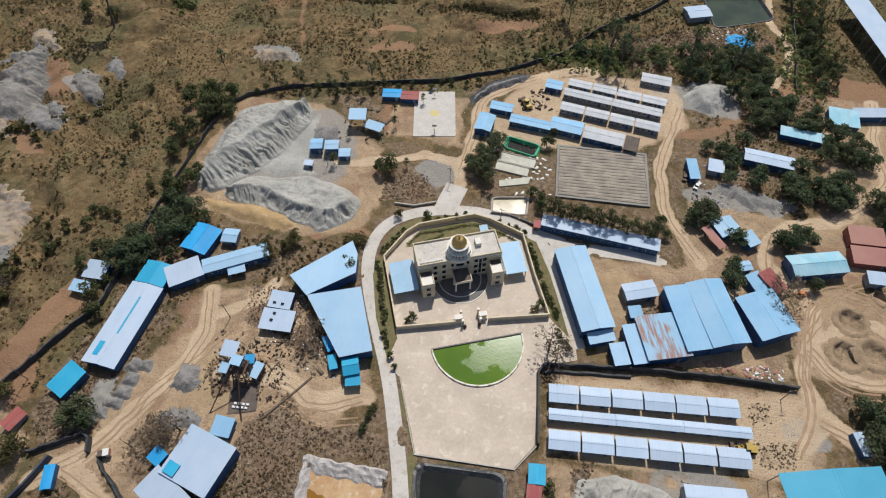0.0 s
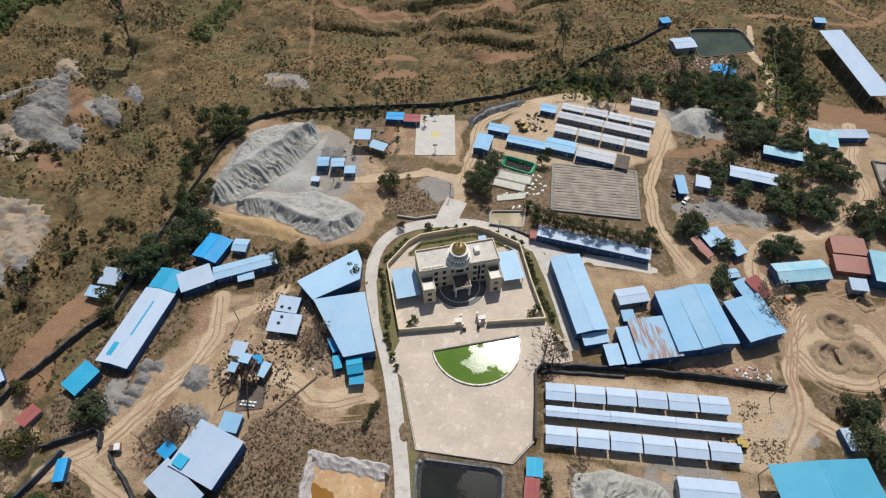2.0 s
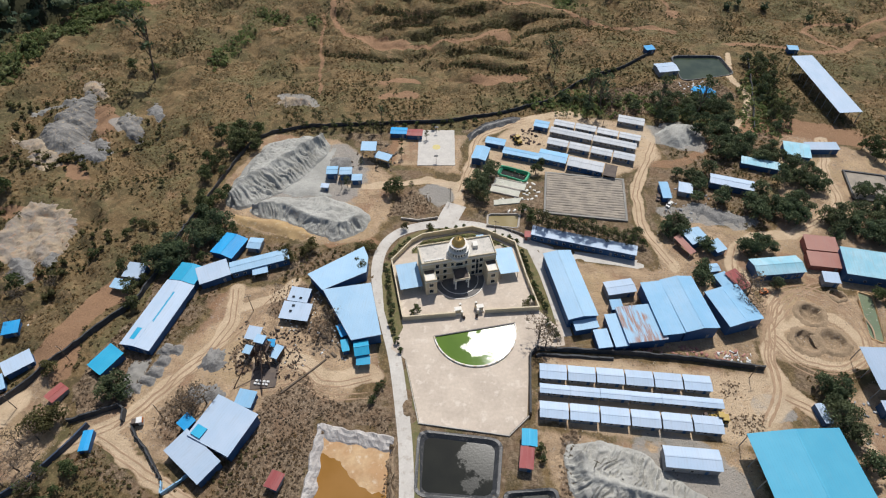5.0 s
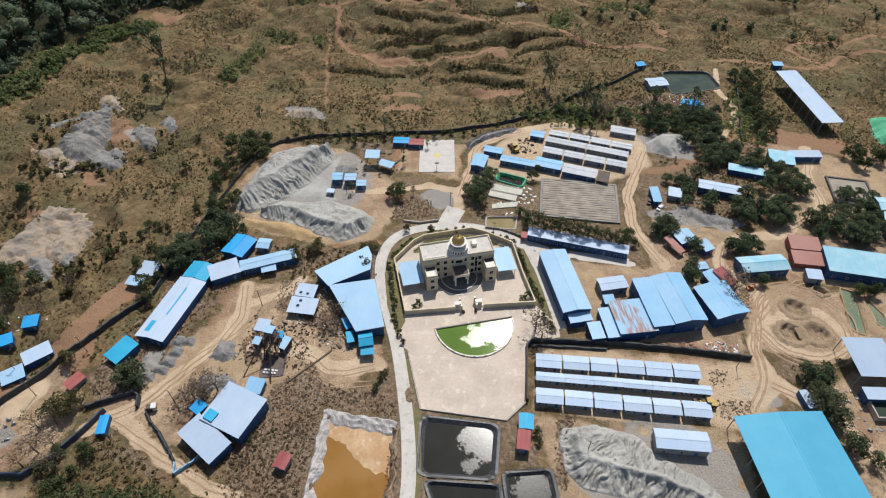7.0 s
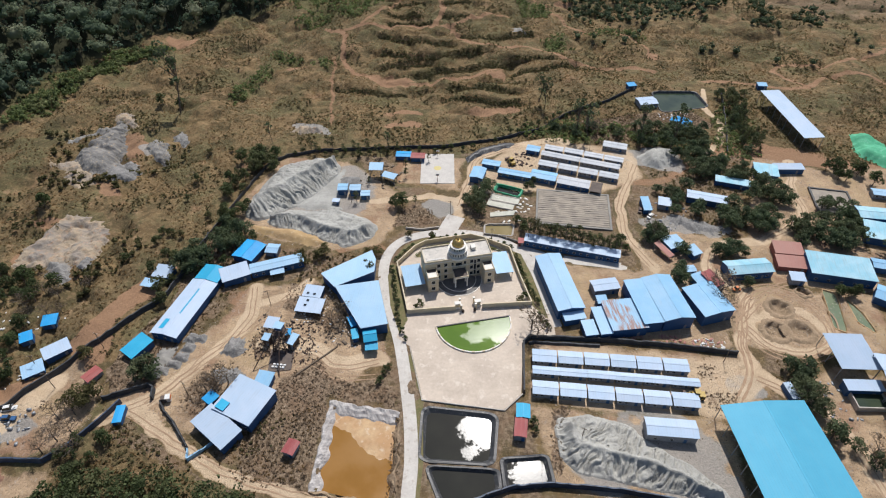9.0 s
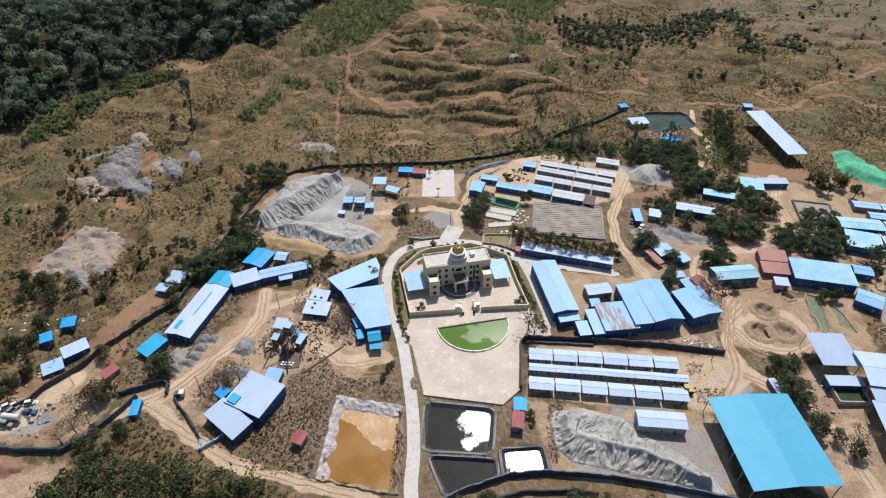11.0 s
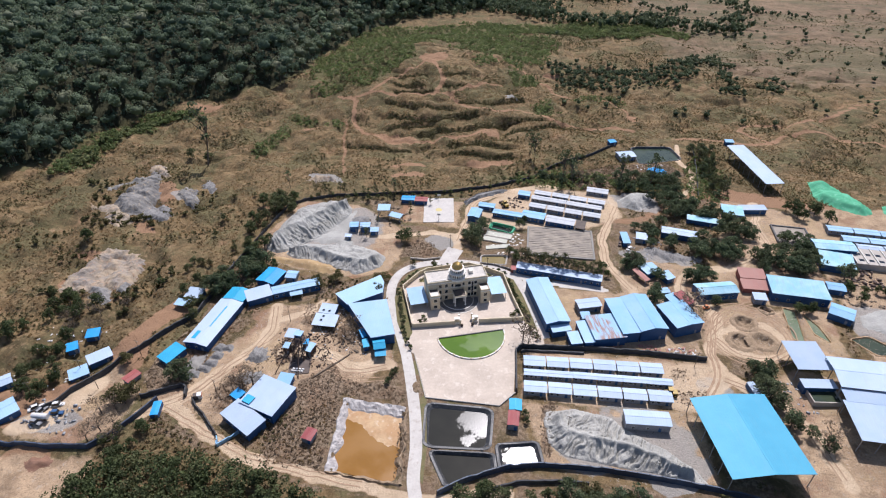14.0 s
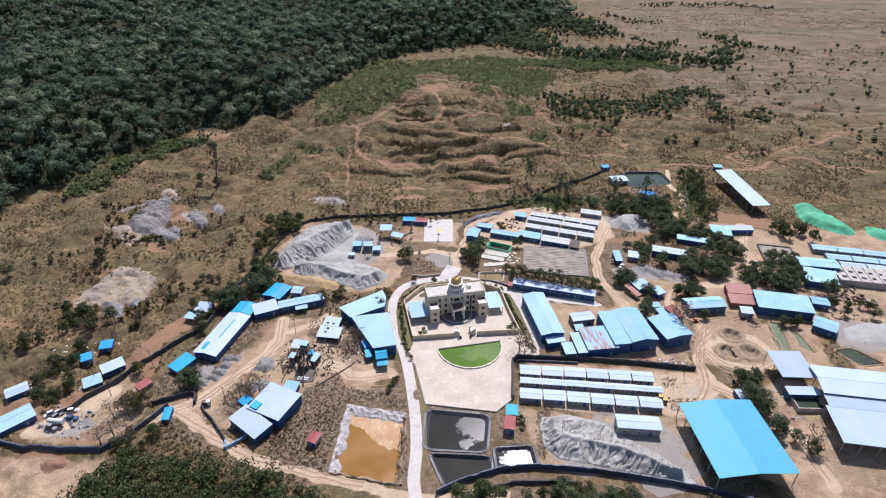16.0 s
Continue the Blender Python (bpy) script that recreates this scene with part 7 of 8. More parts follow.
def ruts(lines, width, label):
    """Worn wheel ruts: pairs of shallow strips following the ground."""
    v, f = [], []
    for line, off in lines:
        p = np.array(spline(line, 10))
        d = np.gradient(p, axis=0)
        d /= np.linalg.norm(d, axis=1, keepdims=True) + 1e-9
        nrm = np.stack([-d[:, 1], d[:, 0]], -1)
        wob = (vnoise(p[:, 0] + off * 31, p[:, 1], 6, 2) - 0.5)[:, None] * 1.6
        for side in (-0.95, 0.95):
            mid = p + nrm * (off + side + wob)
            half = width * (0.5 + 0.9 * vnoise(p[:, 0] * 3, p[:, 1] * 3 + side * 50, 5, 2))[:, None]
            a, c = mid + nrm * half, mid - nrm * half
            base_ = len(v)
            for q, r_ in zip(a, c):
                v += [(q[0], q[1], land(*q) + 0.07), (r_[0], r_[1], land(*r_) + 0.07)]
            f += [(base_ + 2 * i, base_ + 2 * i + 1, base_ + 2 * i + 3, base_ + 2 * i + 2) for i in range(len(p) - 1)]
    tagged(raw("wheel_ruts", np.array(v), np.array(f), "rut"), label, "wheel ruts", kind="stuff")


M["rut"] = surf("rutted_earth", (0.32, 0.21, 0.13), (0.40, 0.28, 0.18), 0.3, 2.5, 0.95, bump=0.6, dist=0.1, stain=(0.23, 0.15, 0.095))
LOOP = [(107, 92), (112, 103), (122, 108), (133, 104), (138, 95), (135, 83), (125, 77), (113, 79), (107, 88)]
ruts([(LOOP, 0.0), (LOOP, 3.2), ([(97, 55), (103, 66), (104, 80), (107, 92), (104, 106), (101, 118), (106, 131), (120, 137)], 0.5), ([(98, 52), (105, 66), (106, 82), (110, 96), (118, 108)], 3.0),
      ([(106, 90), (112, 98), (126, 112), (136, 116)], 0.0), ([(104, 64), (117, 56), (127, 42), (131, 22)], 0.0)], 0.32, "red-brown wheel ruts looping round the pits")
ruts([([(-118, 24), (-105, 33), (-97, 43), (-88, 58), (-84, 75), (-87, 88)], 0.0), ([(-104, 30), (-95, 44), (-92, 52), (-80, 66), (-70, 86)], 1.5), ([(-110, 27), (-86, 17), (-64, 9), (-29, 3.5)], 0.0), ([(-72, 48), (-56, 58), (-44, 53), (-30, 57)], 0.0), ([(-70, 46), (-54, 53), (-42, 48), (-30, 50)], 0.0)], 0.24, "pale wheel ruts across the western yard")
ruts([([(67, 160), (67, 145), (68, 134), (76, 118)], 0.0), ([(79, 195), (74, 178), (67, 160)], 0.0), ([(-9, 150), (-5, 175), (-3, 190), (6, 199), (19, 207)], 0.0), ([(160, 206), (154, 180), (152, 160), (132, 142)], 0.0)], 0.25, "wheel ruts along the camp tracks")

# ---- plants ----
PR = np.random.default_rng(11)


def leaf_quads(c, r, n, size, rng, squash=0.8, out=0.8):
    """n leaf sprays round each clump centre c (k, 3) of radius r (k,): corners and quads."""
    k = len(c)
    d = rng.normal(size=(k, n, 3))
    d /= np.linalg.norm(d, axis=2, keepdims=True)
    d[..., 2] = np.where(d[..., 2] < -0.35, -d[..., 2], d[..., 2])
    p = c[:, None, :] + d * (r[:, None, None] * rng.uniform(0.72, 1.08, (k, n, 1))) * np.array([1, 1, squash])
    nrm = d * out + rng.normal(size=d.shape) * 0.5
    nrm /= np.linalg.norm(nrm, axis=2, keepdims=True)
    a = np.cross(nrm, rng.normal(size=d.shape))
    a /= np.linalg.norm(a, axis=2, keepdims=True) + 1e-9
    b = np.cross(nrm, a)
    s = size * rng.uniform(0.6, 1.35, (k, n, 1))
    q = np.stack([p + a * s, p + b * s * 0.75, p - a * s, p - b * s * 0.75], 2).reshape(-1, 3)
    return q, np.arange(len(q)).reshape(-1, 4)


def build_tree(name, h, spread, seed, leaf="leaf", bare=0.25, clumps=16, n=46, size=0.42, label="", sparse=1.0, cat="tree", girth=0.035):
    """A tapered trunk with limbs, and a crown of leaf sprays gathered in uneven clumps."""
    rng = np.random.default_rng(seed)
    e = tagged(empty(name, 0, 0, -500), label, cat)
    bm = bmesh.new()
    top = Vector((rng.normal() * 0.05 * h, rng.normal() * 0.05 * h, h * 0.72))
    tube(bm, (0, 0, -0.4), top * 0.5, girth * h, girth * 0.7 * h, 7)
    tube(bm, top * 0.5, top, girth * 0.7 * h, girth * 0.3 * h, 6)
    cs, rs = [], []
    for i in range(clumps):
        a, u = rng.uniform(0, math.tau), rng.uniform(0, 1)
        zz = h * (bare + (1 - bare) * (0.15 + 0.75 * u))
        wide = spread * math.sqrt(max(0.05, 1 - (2 * (u * 0.85 + 0.05) - 0.75) ** 2)) * rng.uniform(0.35, 0.85)
        c = np.array([math.cos(a) * wide, math.sin(a) * wide, zz])
        cs.append(c)
        rs.append(spread * rng.uniform(0.26, 0.46))
        s = min(0.95, 0.35 + 0.5 * u)
        tube(bm, tuple(top * s), tuple(c), 0.009 * h, 0.003 * h, 4)
    part("trunk", bm, "bark", e)
    v, f = leaf_quads(np.array(cs), np.array(rs), int(n * sparse), size, rng)
    raw("crown", v, f, leaf, e)
    return e


def bare_tree(name, h, spread, seed, label):
    rng = np.random.default_rng(seed)
    e = tagged(empty(name, 0, 0, -500), label, "tree")
    bm = bmesh.new()
    tube(bm, (0, 0, -0.4), (0.2, 0.1, h * 0.4), 0.03 * h, 0.022 * h, 7)

    def grow(p, d, l, r, lv):
        q = p + d * l
        tube(bm, p, q, r, r * 0.6, 4)
        if lv:
            for _ in range(3 if lv > 1 else 4):
                nd = (d + Vector(rng.normal(size=3)) * 0.55).normalized()
                nd.z = abs(nd.z) * 0.7 + 0.15
                grow(q, nd.normalized(), l * 0.68, r * 0.58, lv - 1)
    for i in range(5):
        a = i * math.tau / 5 + rng.uniform(-0.4, 0.4)
        grow(Vector((0.2, 0.1, h * (0.3 + 0.02 * i))), Vector((math.cos(a) * spread / h * 1.6, math.sin(a) * spread / h * 1.6, 0.7)).normalized(), h * 0.26, 0.014 * h, 3)
    part("trunk", bm, "bark", e)
    cs = np.array([[rng.normal() * spread * 0.35, rng.normal() * spread * 0.35, h * rng.uniform(0.5, 0.92)] for _ in range(14)])
    v, f = leaf_quads(cs, np.full(14, spread * 0.28), 10, 0.28, rng)
    raw("crown", v, f, "twig", e)
    return e


KINDS = {
    "broad": [build_tree("broadleaf_tree", 8.0, 4.0, s, n=44, size=0.38, label="rounded dark green broadleaf tree") for s in (1, 2, 3)],
    "dark": [build_tree("evergreen_tree", 9.0, 4.6, s, "leaf_dark", 0.15, 19, 50, 0.40, label="dense dark green evergreen tree") for s in (4, 5, 6)],
    "olive": [build_tree("olive_tree", 6.0, 3.4, s, "leaf_olive", 0.2, 14, 60, 0.28, label="round tree with olive-green leaves") for s in (7, 8)],
    "slim": [build_tree("slender_tree", 10.0, 2.3, s, "leaf_slim", 0.2, 15, 26, 0.27, label="slender tree with a thin open crown", girth=0.014) for s in (9, 10, 12)],
    "tall": [build_tree("tall_tree", 18.0, 3.2, s, "leaf_dark", 0.35, 12, 20, 0.4, label="tall thin tree with sparse foliage", girth=0.011) for s in (13, 14)],
    "bush": [build_tree("garden_bush", 1.9, 1.05, s, "leaf", 0.05, 8, 30, 0.16, label="small rounded garden bush", cat="bush") for s in (15, 16)],
    "bare": [bare_tree("bare_tree", 9.0, 4.5, s, "leafless grey tree with fine branching twigs") for s in (17, 18)],
}


def plant(kind, spots, size=1.0):
    """Trees of one kind at (x, y) places, each turned and sized a little differently."""
    for x, y in spots:
        s = size * random.uniform(0.82, 1.2)
        m = pose(x, y, land(x, y), 0, 0, random.uniform(0, 360)) @ Matrix.Diagonal((s, s, s * random.uniform(0.9, 1.12), 1))
        copy_thing(random.choice(KINDS[kind]), m)


def under_roof(x, y, gap=1.6):
    for sx, sy, l, w, yaw in SHEDS:
        c, s = math.cos(radians(yaw)), math.sin(radians(yaw))
        u, v = (x - sx) * c + (y - sy) * s, -(x - sx) * s + (y - sy) * c
        if abs(u) < l / 2 + gap and -w / 2 - gap - 3.0 < v < w / 2 + gap:
            return True
    return False


def scatter(kind, x0, x1, y0, y1, n, size=1.0):
    """n trees loosely spread over a patch of the plan."""
    pts = []
    for _ in range(n * 12):
        p = (random.uniform(x0, x1), random.uniform(y0, y1))
        if under_roof(*p):
            continue
        if all(math.hypot(p[0] - q[0], p[1] - q[1]) > 2.6 * size for q in pts):
            pts.append(p)
        if len(pts) == n:
            break
    plant(kind, pts, size)


# west and north-west belts
scatter("dark", -124, -110, 92, 106, 9, 0.85)
scatter("dark", -113, -103, 106, 124, 9, 0.85)
scatter("broad", -119, -108, 122, 142, 7, 0.8)
plant("broad", [(-125, 82), (-121, 76), (-122, 88), (-132, 92), (-128, 98), (-104, 100), (-102, 113), (-98, 116)], 0.75)
scatter("broad", -118, -106, 166, 186, 12, 0.8)
plant("olive", [(-70.5, 103.5), (-66, 107), (-73, 106), (-41, 113), (-44, 111), (-64, 110)], 0.85)
plant("olive", [(-43.2, 100.5)], 0.95)
plant("dark", [(-110.0, 43.5), (-107.5, 41.5), (-112, 41)], 0.8)
plant("broad", [(-35.6, 147.9), (-39, 146)], 0.8)
plant("bare", [(-48.8, 77.0), (-46.5, 71), (-51, 72)], 0.9)
plant("bare", [(-87, 38.5), (-85, 42), (-83.5, 38)], 0.85)
plant("bare", [(99.4, 96.6), (78.5, 138), (62, 222), (132, 38), (130, 35)], 0.9)
scatter("broad", -150, -126, 96, 170, 7, 0.5)
scatter("olive", -160, -122, 100, 190, 6, 0.5)
scatter("broad", -128, -114, 140, 186, 12, 0.7)
scatter("slim", -128, -112, 120, 180, 10, 0.5)
# south of the lane
scatter("broad", 2, 62, -1, 5, 15, 0.75)
scatter("olive", 30, 106, 2, 8, 16, 0.75)
# northern fence line
plant("slim", [(-88, 187), (-80, 190.5), (-74, 189), (-69, 192), (-62, 193), (-57, 191), (-54, 188), (-50, 192), (-46, 193.5), (-92, 190), (-84, 194), (-60, 188), (-65, 187)], 0.75)
plant("tall", [(-52, 197), (-115.6, 195.8)], 0.65)
plant("tall", [(50, 220), (57, 218), (101, 214)], 1.5)
plant("tall", [(30, 254), (34, 250), (86, 222)], 1.15)
plant("tall", [(-183, 226)], 2.1)
plant("slim", [(-37.6, 171), (-39, 178), (-55, 163), (-58, 148), (-30, 150), (-28, 186)], 0.6)
scatter("dark", 36, 76, 219, 229, 15, 0.55)
plant("broad", [(-100 + i * 5.6 + random.uniform(-2, 2), 184 + i * 0.9 + random.uniform(-2, 4)) for i in range(18)], 0.36)
plant("broad", [(6 + i * 4.0, 212 + i * 3.0 + random.uniform(-3, 3)) for i in range(16)], 0.4)
scatter("dark", 84, 122, 210, 234, 28, 0.72)
scatter("dark", 100, 126, 196, 208, 10, 0.7)
scatter("slim", 139, 152, 215, 276, 34, 0.85)
scatter("dark", 138, 153, 212, 280, 16, 0.6)
# middle
plant("dark", [(-3.5, 150), (-0.5, 153), (1.5, 157), (-2, 158.5), (3, 162), (-5.5, 153.5), (0.5, 147), (4.5, 166)], 0.68)
plant("slim", [(-1.5, 146), (1.2, 143.4), (3.0, 141.5)], 0.75)
plant("slim", [(24 + i * 2.3, 123.6 - 0.171 * (24 + i * 2.3 - 42.3) + random.uniform(3.1, 5.2)) for i in range(17)], 1.05)
plant("broad", [(64.5, 132), (62, 128.5), (66, 126), (18, 141), (22, 134), (21, 138), (24, 166), (26, 172)], 0.6)
plant("bare", [(27.2, 74.6), (25, 78)], 1.25)
plant("bare", [(97.5, 106.0), (100.5, 103.5)], 1.3)
plant("bare", [(-80.5, 42.0), (-84, 40.5)], 1.15)
# eastern settlement
scatter("dark", 76, 84, 128, 140, 6, 0.75)
plant("dark", [(89.5, 128.5), (91.5, 126.5), (86, 112.5), (85, 109), (87, 116), (110, 129), (107, 127), (113, 130.5), (104, 128), (116, 129), (113, 110.5)], 0.72)
scatter("dark", 114, 138, 146, 162, 16, 0.85)
scatter("dark", 86, 108, 154, 176, 9, 0.7)
scatter("dark", 128, 150, 168, 186, 14, 0.75)
scatter("dark", 104, 134, 184, 198, 16, 0.72)
scatter("dark", 140, 162, 136, 154, 12, 0.8)
scatter("dark", 160, 182, 136, 168, 16, 0.8)
scatter("broad", 176, 196, 184, 204, 10, 0.8)
scatter("dark", 116, 122, 42, 70, 9, 0.8)
scatter("broad", 148, 158, 108, 114, 5, 0.6)
scatter("broad", 172, 196, 118, 130, 8, 0.6)
plant("dark", [(130, 34), (127, 39), (123, 44)], 0.55)
# south-west settlement and woods
scatter("broad", -126, -106, 2, 18, 11, 0.6)
plant("olive", [(-128.5, 31.5), (-126, 28.5), (-131, 28), (-124, 33), (-135, 47)], 1.1)
scatter("broad", -200, -168, 58, 86, 14, 0.8)
scatter("broad", -178, -158, 36, 56, 12, 0.6)
scatter("bare", -175, -150, 52, 84, 8, 0.8)
scatter("bare", -134, -116, 8, 26, 6, 0.9)
scatter("broad", -186, -160, 20, 40, 9, 0.6)
plant("broad", [(-204.5, 128.6), (-185, 233), (-196, 232), (-206, 131), (-240, 92), (-246, 110), (-232, 60), (-236, 66)], 0.8)
scatter("dark", 36, 62, -6, 7, 16, 0.75)
scatter("dark", 88, 124, -8, 6, 18, 0.75)
# garden bushes along the verges of the ring road
for x0, y0, x1, y1, n in ((-21.5, 66, -27.5, 80, 4), (-27.0, 82, -33.4, 105, 9), (-33, 109, -26, 120, 5), (-20, 124, -4, 128.5, 5), (6, 127, 17, 121.5, 4), (18, 118, 22, 105, 7), (22.5, 103, 28, 90, 7), (27, 86, 32, 78, 4), (-28.5, 46, -26, 56, 5)):
    plant("bush", [(x0 + (x1 - x0) * (i + 0.5) / n + random.uniform(-0.4, 0.4), y0 + (y1 - y0) * (i + 0.5) / n + random.uniform(-0.4, 0.4)) for i in range(n)], 1.25)
plant("olive", [(-29.5, 125.2), (-18.9, 126.2), (20.3, 91.5)], 0.48)
plant("bush", [(-20.5, 83.5), (-19, 85), (22, 94), (25.5, 38), (25.8, 35)], 1.5)
for ks in KINDS.values():
    for e in ks:
        for o in (*e.children_recursive, e):
            bpy.data.objects.remove(o)


# garden hedges and lawns
def lawn(pts, label, z=0.14):
    return tagged(part("lawn", prism(bmesh.new(), pts, -0.2, z), "grass"), label, "lawn", kind="structure")


M["grass"] = surf("mown_grass", (0.17, 0.14, 0.065), (0.12, 0.12, 0.045), 0.4, 3.0, 0.95, bump=0.6, dist=0.15, stain=(0.26, 0.19, 0.11))
lawn([(-24.6, 70), (-30.6, 84), (-34.4, 100), (-34.0, 108), (-32.0, 106.6), (-23.6, 80.2), (-22.6, 77.5)], "dry grass verge with young bushes")
lawn([(25.3, 90.0), (20.5, 105.3), (16.2, 121.6), (20.6, 119.6), (25.4, 107), (29.4, 92), (31.6, 83.5), (27, 88.2)], "dry grass verge with young bushes", 0.142)
lawn([(-34.0, 110), (-30.0, 120.0), (-22.6, 125.5), (-12.5, 128.0), (-2, 128.5), (-8.9, 126.2), (-21.7, 122), (-25.8, 118.2), (-31.5, 107.5)], "grass strip between wall and ring road", 0.1)
lawn([(-24.6, 112.5), (-21.0, 120.0), (-8.9, 124.6), (-1.9, 126.5), (3.5, 125.4), (10.5, 122.0), (7.0, 119.5), (-8, 117), (-15, 114)], "garden lawn behind the building", 0.2)
lawn([(-11.2, 44.0), (-16.8, 62.0), (-18.0, 64.5), (-20.0, 60.0), (-15.6, 44.5), (-12.4, 31), (-10.2, 8), (-8.6, 6), (-9.0, 20), (-11.8, 41)], "weedy verge between road and forecourt", 0.08)


def hedge(pts, w, h, label):
    rng = np.random.default_rng(len(pts) * 7 + int(abs(pts[0][0]) * 3))
    p = np.array(spline(pts, 6))
    e = tagged(empty("hedge", 0, 0, 0.15), label, "hedge")
    seg = np.hypot(*np.diff(p, axis=0).T).sum()
    t_ = rng.uniform(0, len(p) - 1.001, int(seg * 3))
    i = t_.astype(int)
    c = p[i] + (p[i + 1] - p[i]) * (t_ - i)[:, None]
    c = np.concatenate([c, np.full((len(c), 1), h * 0.55)], 1)
    v, f = leaf_quads(c, np.full(len(c), w), 14, 0.16, rng)
    raw("foliage", v, f, "thicket", e)
    bm = bmesh.new()
    for q, q2 in zip(p, p[1:]):
        tube(bm, (*q, 0.2), (*q2, 0.2), 0.12, 0.12, 4)
    part("stem", bm, "bark", e)


hedge([(-24.5, 113.5), (-20.6, 118.6), (-14.0, 120.5), (-8.6, 122.6), (-2, 124.6), (4, 123.6)], 0.55, 0.9, "clipped curving garden hedge")
hedge([(-20.5, 113.5), (-16.5, 116.5), (-12.5, 119.0)], 0.5, 0.8, "clipped curving garden hedge")
hedge([(5, 123.2), (12, 119.8), (15, 117.0)], 0.5, 0.8, "clipped garden hedge beside the wall")


# ---- woods, thickets, scrub and dry grass ----
def at(field, X, Y):
    i = np.clip(np.searchsorted(gy, Y), 0, ny - 1)
    j = np.clip(np.searchsorted(gx, X), 0, nx - 1)
    return field[i, j]


def spread_points(n, x0, x1, y0, y1, keep):
    x, y = PR.uniform(x0, x1, n), PR.uniform(y0, y1, n)
    k = keep(x, y)
    return x[k], y[k]


def thin(x, y, gap):
    """Leaves at most one point in each cell of that size."""
    key = np.floor(x / gap).astype(np.int64) * 100003 + np.floor(y / gap).astype(np.int64)
    _, i = np.unique(key, return_index=True)
    return x[i], y[i]


def mass(name, x, y, h, r, per, n, size, material, label, cat, lift=0.55, jitter=0.5, lo=0.4, hi=0.7, out=0.8):
    """Many crowns as one object: per clumps to a crown, n sprays to a clump."""
    k = len(x)
    z = hill(x, y)
    c = np.stack([x, y, z + h * lift], -1)[:, None, :] + PR.normal(size=(k, per, 3)) * (r[:, None, None] * np.array([jitter, jitter, jitter * 0.6]))
    rad = np.repeat(r[:, None], per, 1) * PR.uniform(lo, hi, (k, per))
    v, f = leaf_quads(c.reshape(-1, 3), rad.ravel(), n, size, PR, 0.85, out)
    return tagged(raw(name, v, f, material), label, cat, kind="stuff")


def round_mesh(n):
    """A ball of quads: corners on the unit sphere and faces, n by n to a side."""
    vs, fs = [], []
    g = np.tan(np.linspace(-1, 1, n + 1) * math.pi / 4)
    for ax in range(3):
        for sg in (-1.0, 1.0):
            b0 = len(vs)
            for i in range(n + 1):
                for j in range(n + 1):
                    q = np.zeros(3)
                    q[ax], q[(ax + 1) % 3], q[(ax + 2) % 3] = sg, g[i] * sg, g[j]
                    vs.append(tuple(np.round(q / np.linalg.norm(q), 5)))
            for i in range(n):
                for j in range(n):
                    fs.append([b0 + i * (n + 1) + j, b0 + (i + 1) * (n + 1) + j, b0 + (i + 1) * (n + 1) + j + 1, b0 + i * (n + 1) + j + 1])
    uniq = sorted(set(vs))
    idx = {q: i for i, q in enumerate(uniq)}
    return np.array(uniq), np.array([[idx[vs[i]] for i in f] for f in fs])


def crowns(name, x, y, h, r, lobes, n, size, material, label, cat, sides=3, tall=0.8):
    """Rounded crowns as one object: a dense lumpy core to each, and lobes of leaf sprays over its upper side."""
    k = len(x)
    z = hill(x, y)
    bv, bf = round_mesh(sides)
    mid = np.stack([x, y, z + np.maximum(h - r * tall, r * 0.35)], -1)
    lump = 0.60 * PR.uniform(0.55, 1.25, (k, len(bv), 1))
    core = mid[:, None, :] + bv[None] * lump * (r[:, None, None] * np.array([1, 1, tall]))
    cf = (np.arange(k)[:, None, None] * len(bv) + bf[None]).reshape(-1, 4)
    d = PR.normal(size=(k, lobes, 3))
    d /= np.linalg.norm(d, axis=2, keepdims=True)
    d[..., 2] = np.where(d[..., 2] < -0.25, -d[..., 2], d[..., 2])
    c = mid[:, None, :] + d * PR.uniform(0.4, 0.95, (k, lobes, 1)) * (r[:, None, None] * np.array([1, 1, tall]))
    rad = np.repeat(r[:, None], lobes, 1) * PR.uniform(0.24, 0.56, (k, lobes))
    v, f = leaf_quads(c.reshape(-1, 3), rad.ravel(), n, size, PR, 0.9, 1.3)
    v = np.concatenate([core.reshape(-1, 3), v])
    f = np.concatenate([cf, f + k * len(bv)])
    o = raw(name, v, f, material)
    own = PR.uniform(size=k)
    tint = o.data.attributes.new("tint", "FLOAT", "POINT")
    tint.data.foreach_set("value", np.concatenate([np.repeat(own, len(bv)), np.repeat(own, lobes * n * 4)]).astype(np.float32))
    return tagged(o, label, cat, kind="stuff")


def in_forest(x, y):
    d = seg_dist(x, y, FOREST_EDGE)
    return inside(x, y, FOREST_EDGE + [(-600, 2500), (-3000, 2500), (-3000, -300)]) & (d < 330) & ((d > 4) | (PR.uniform(size=len(x)) < 0.3))


x, y = spread_points(60000, -640, 260, 90, 1150, in_forest)
x, y = thin(x, y, 8.6)
x, y = x + PR.uniform(-4, 4, len(x)), y + PR.uniform(-4, 4, len(x))
dist = np.hypot(x, y + 100)
near = dist < 560
hh = 8 + 15 * PR.uniform(size=len(x)) ** 1.5
rr = np.clip(hh * PR.uniform(0.28, 0.5, len(x)), 2.8, 8.5)
crowns("forest", x[near], y[near], hh[near], rr[near], 13, 14, 0.58, "leaf_forest", "dense dark green hillside forest canopy", "forest")
crowns("forest", x[~near], y[~near], hh[~near], rr[~near], 8, 9, 0.85, "leaf_forest", "distant dark green forest canopy", "forest", 2)
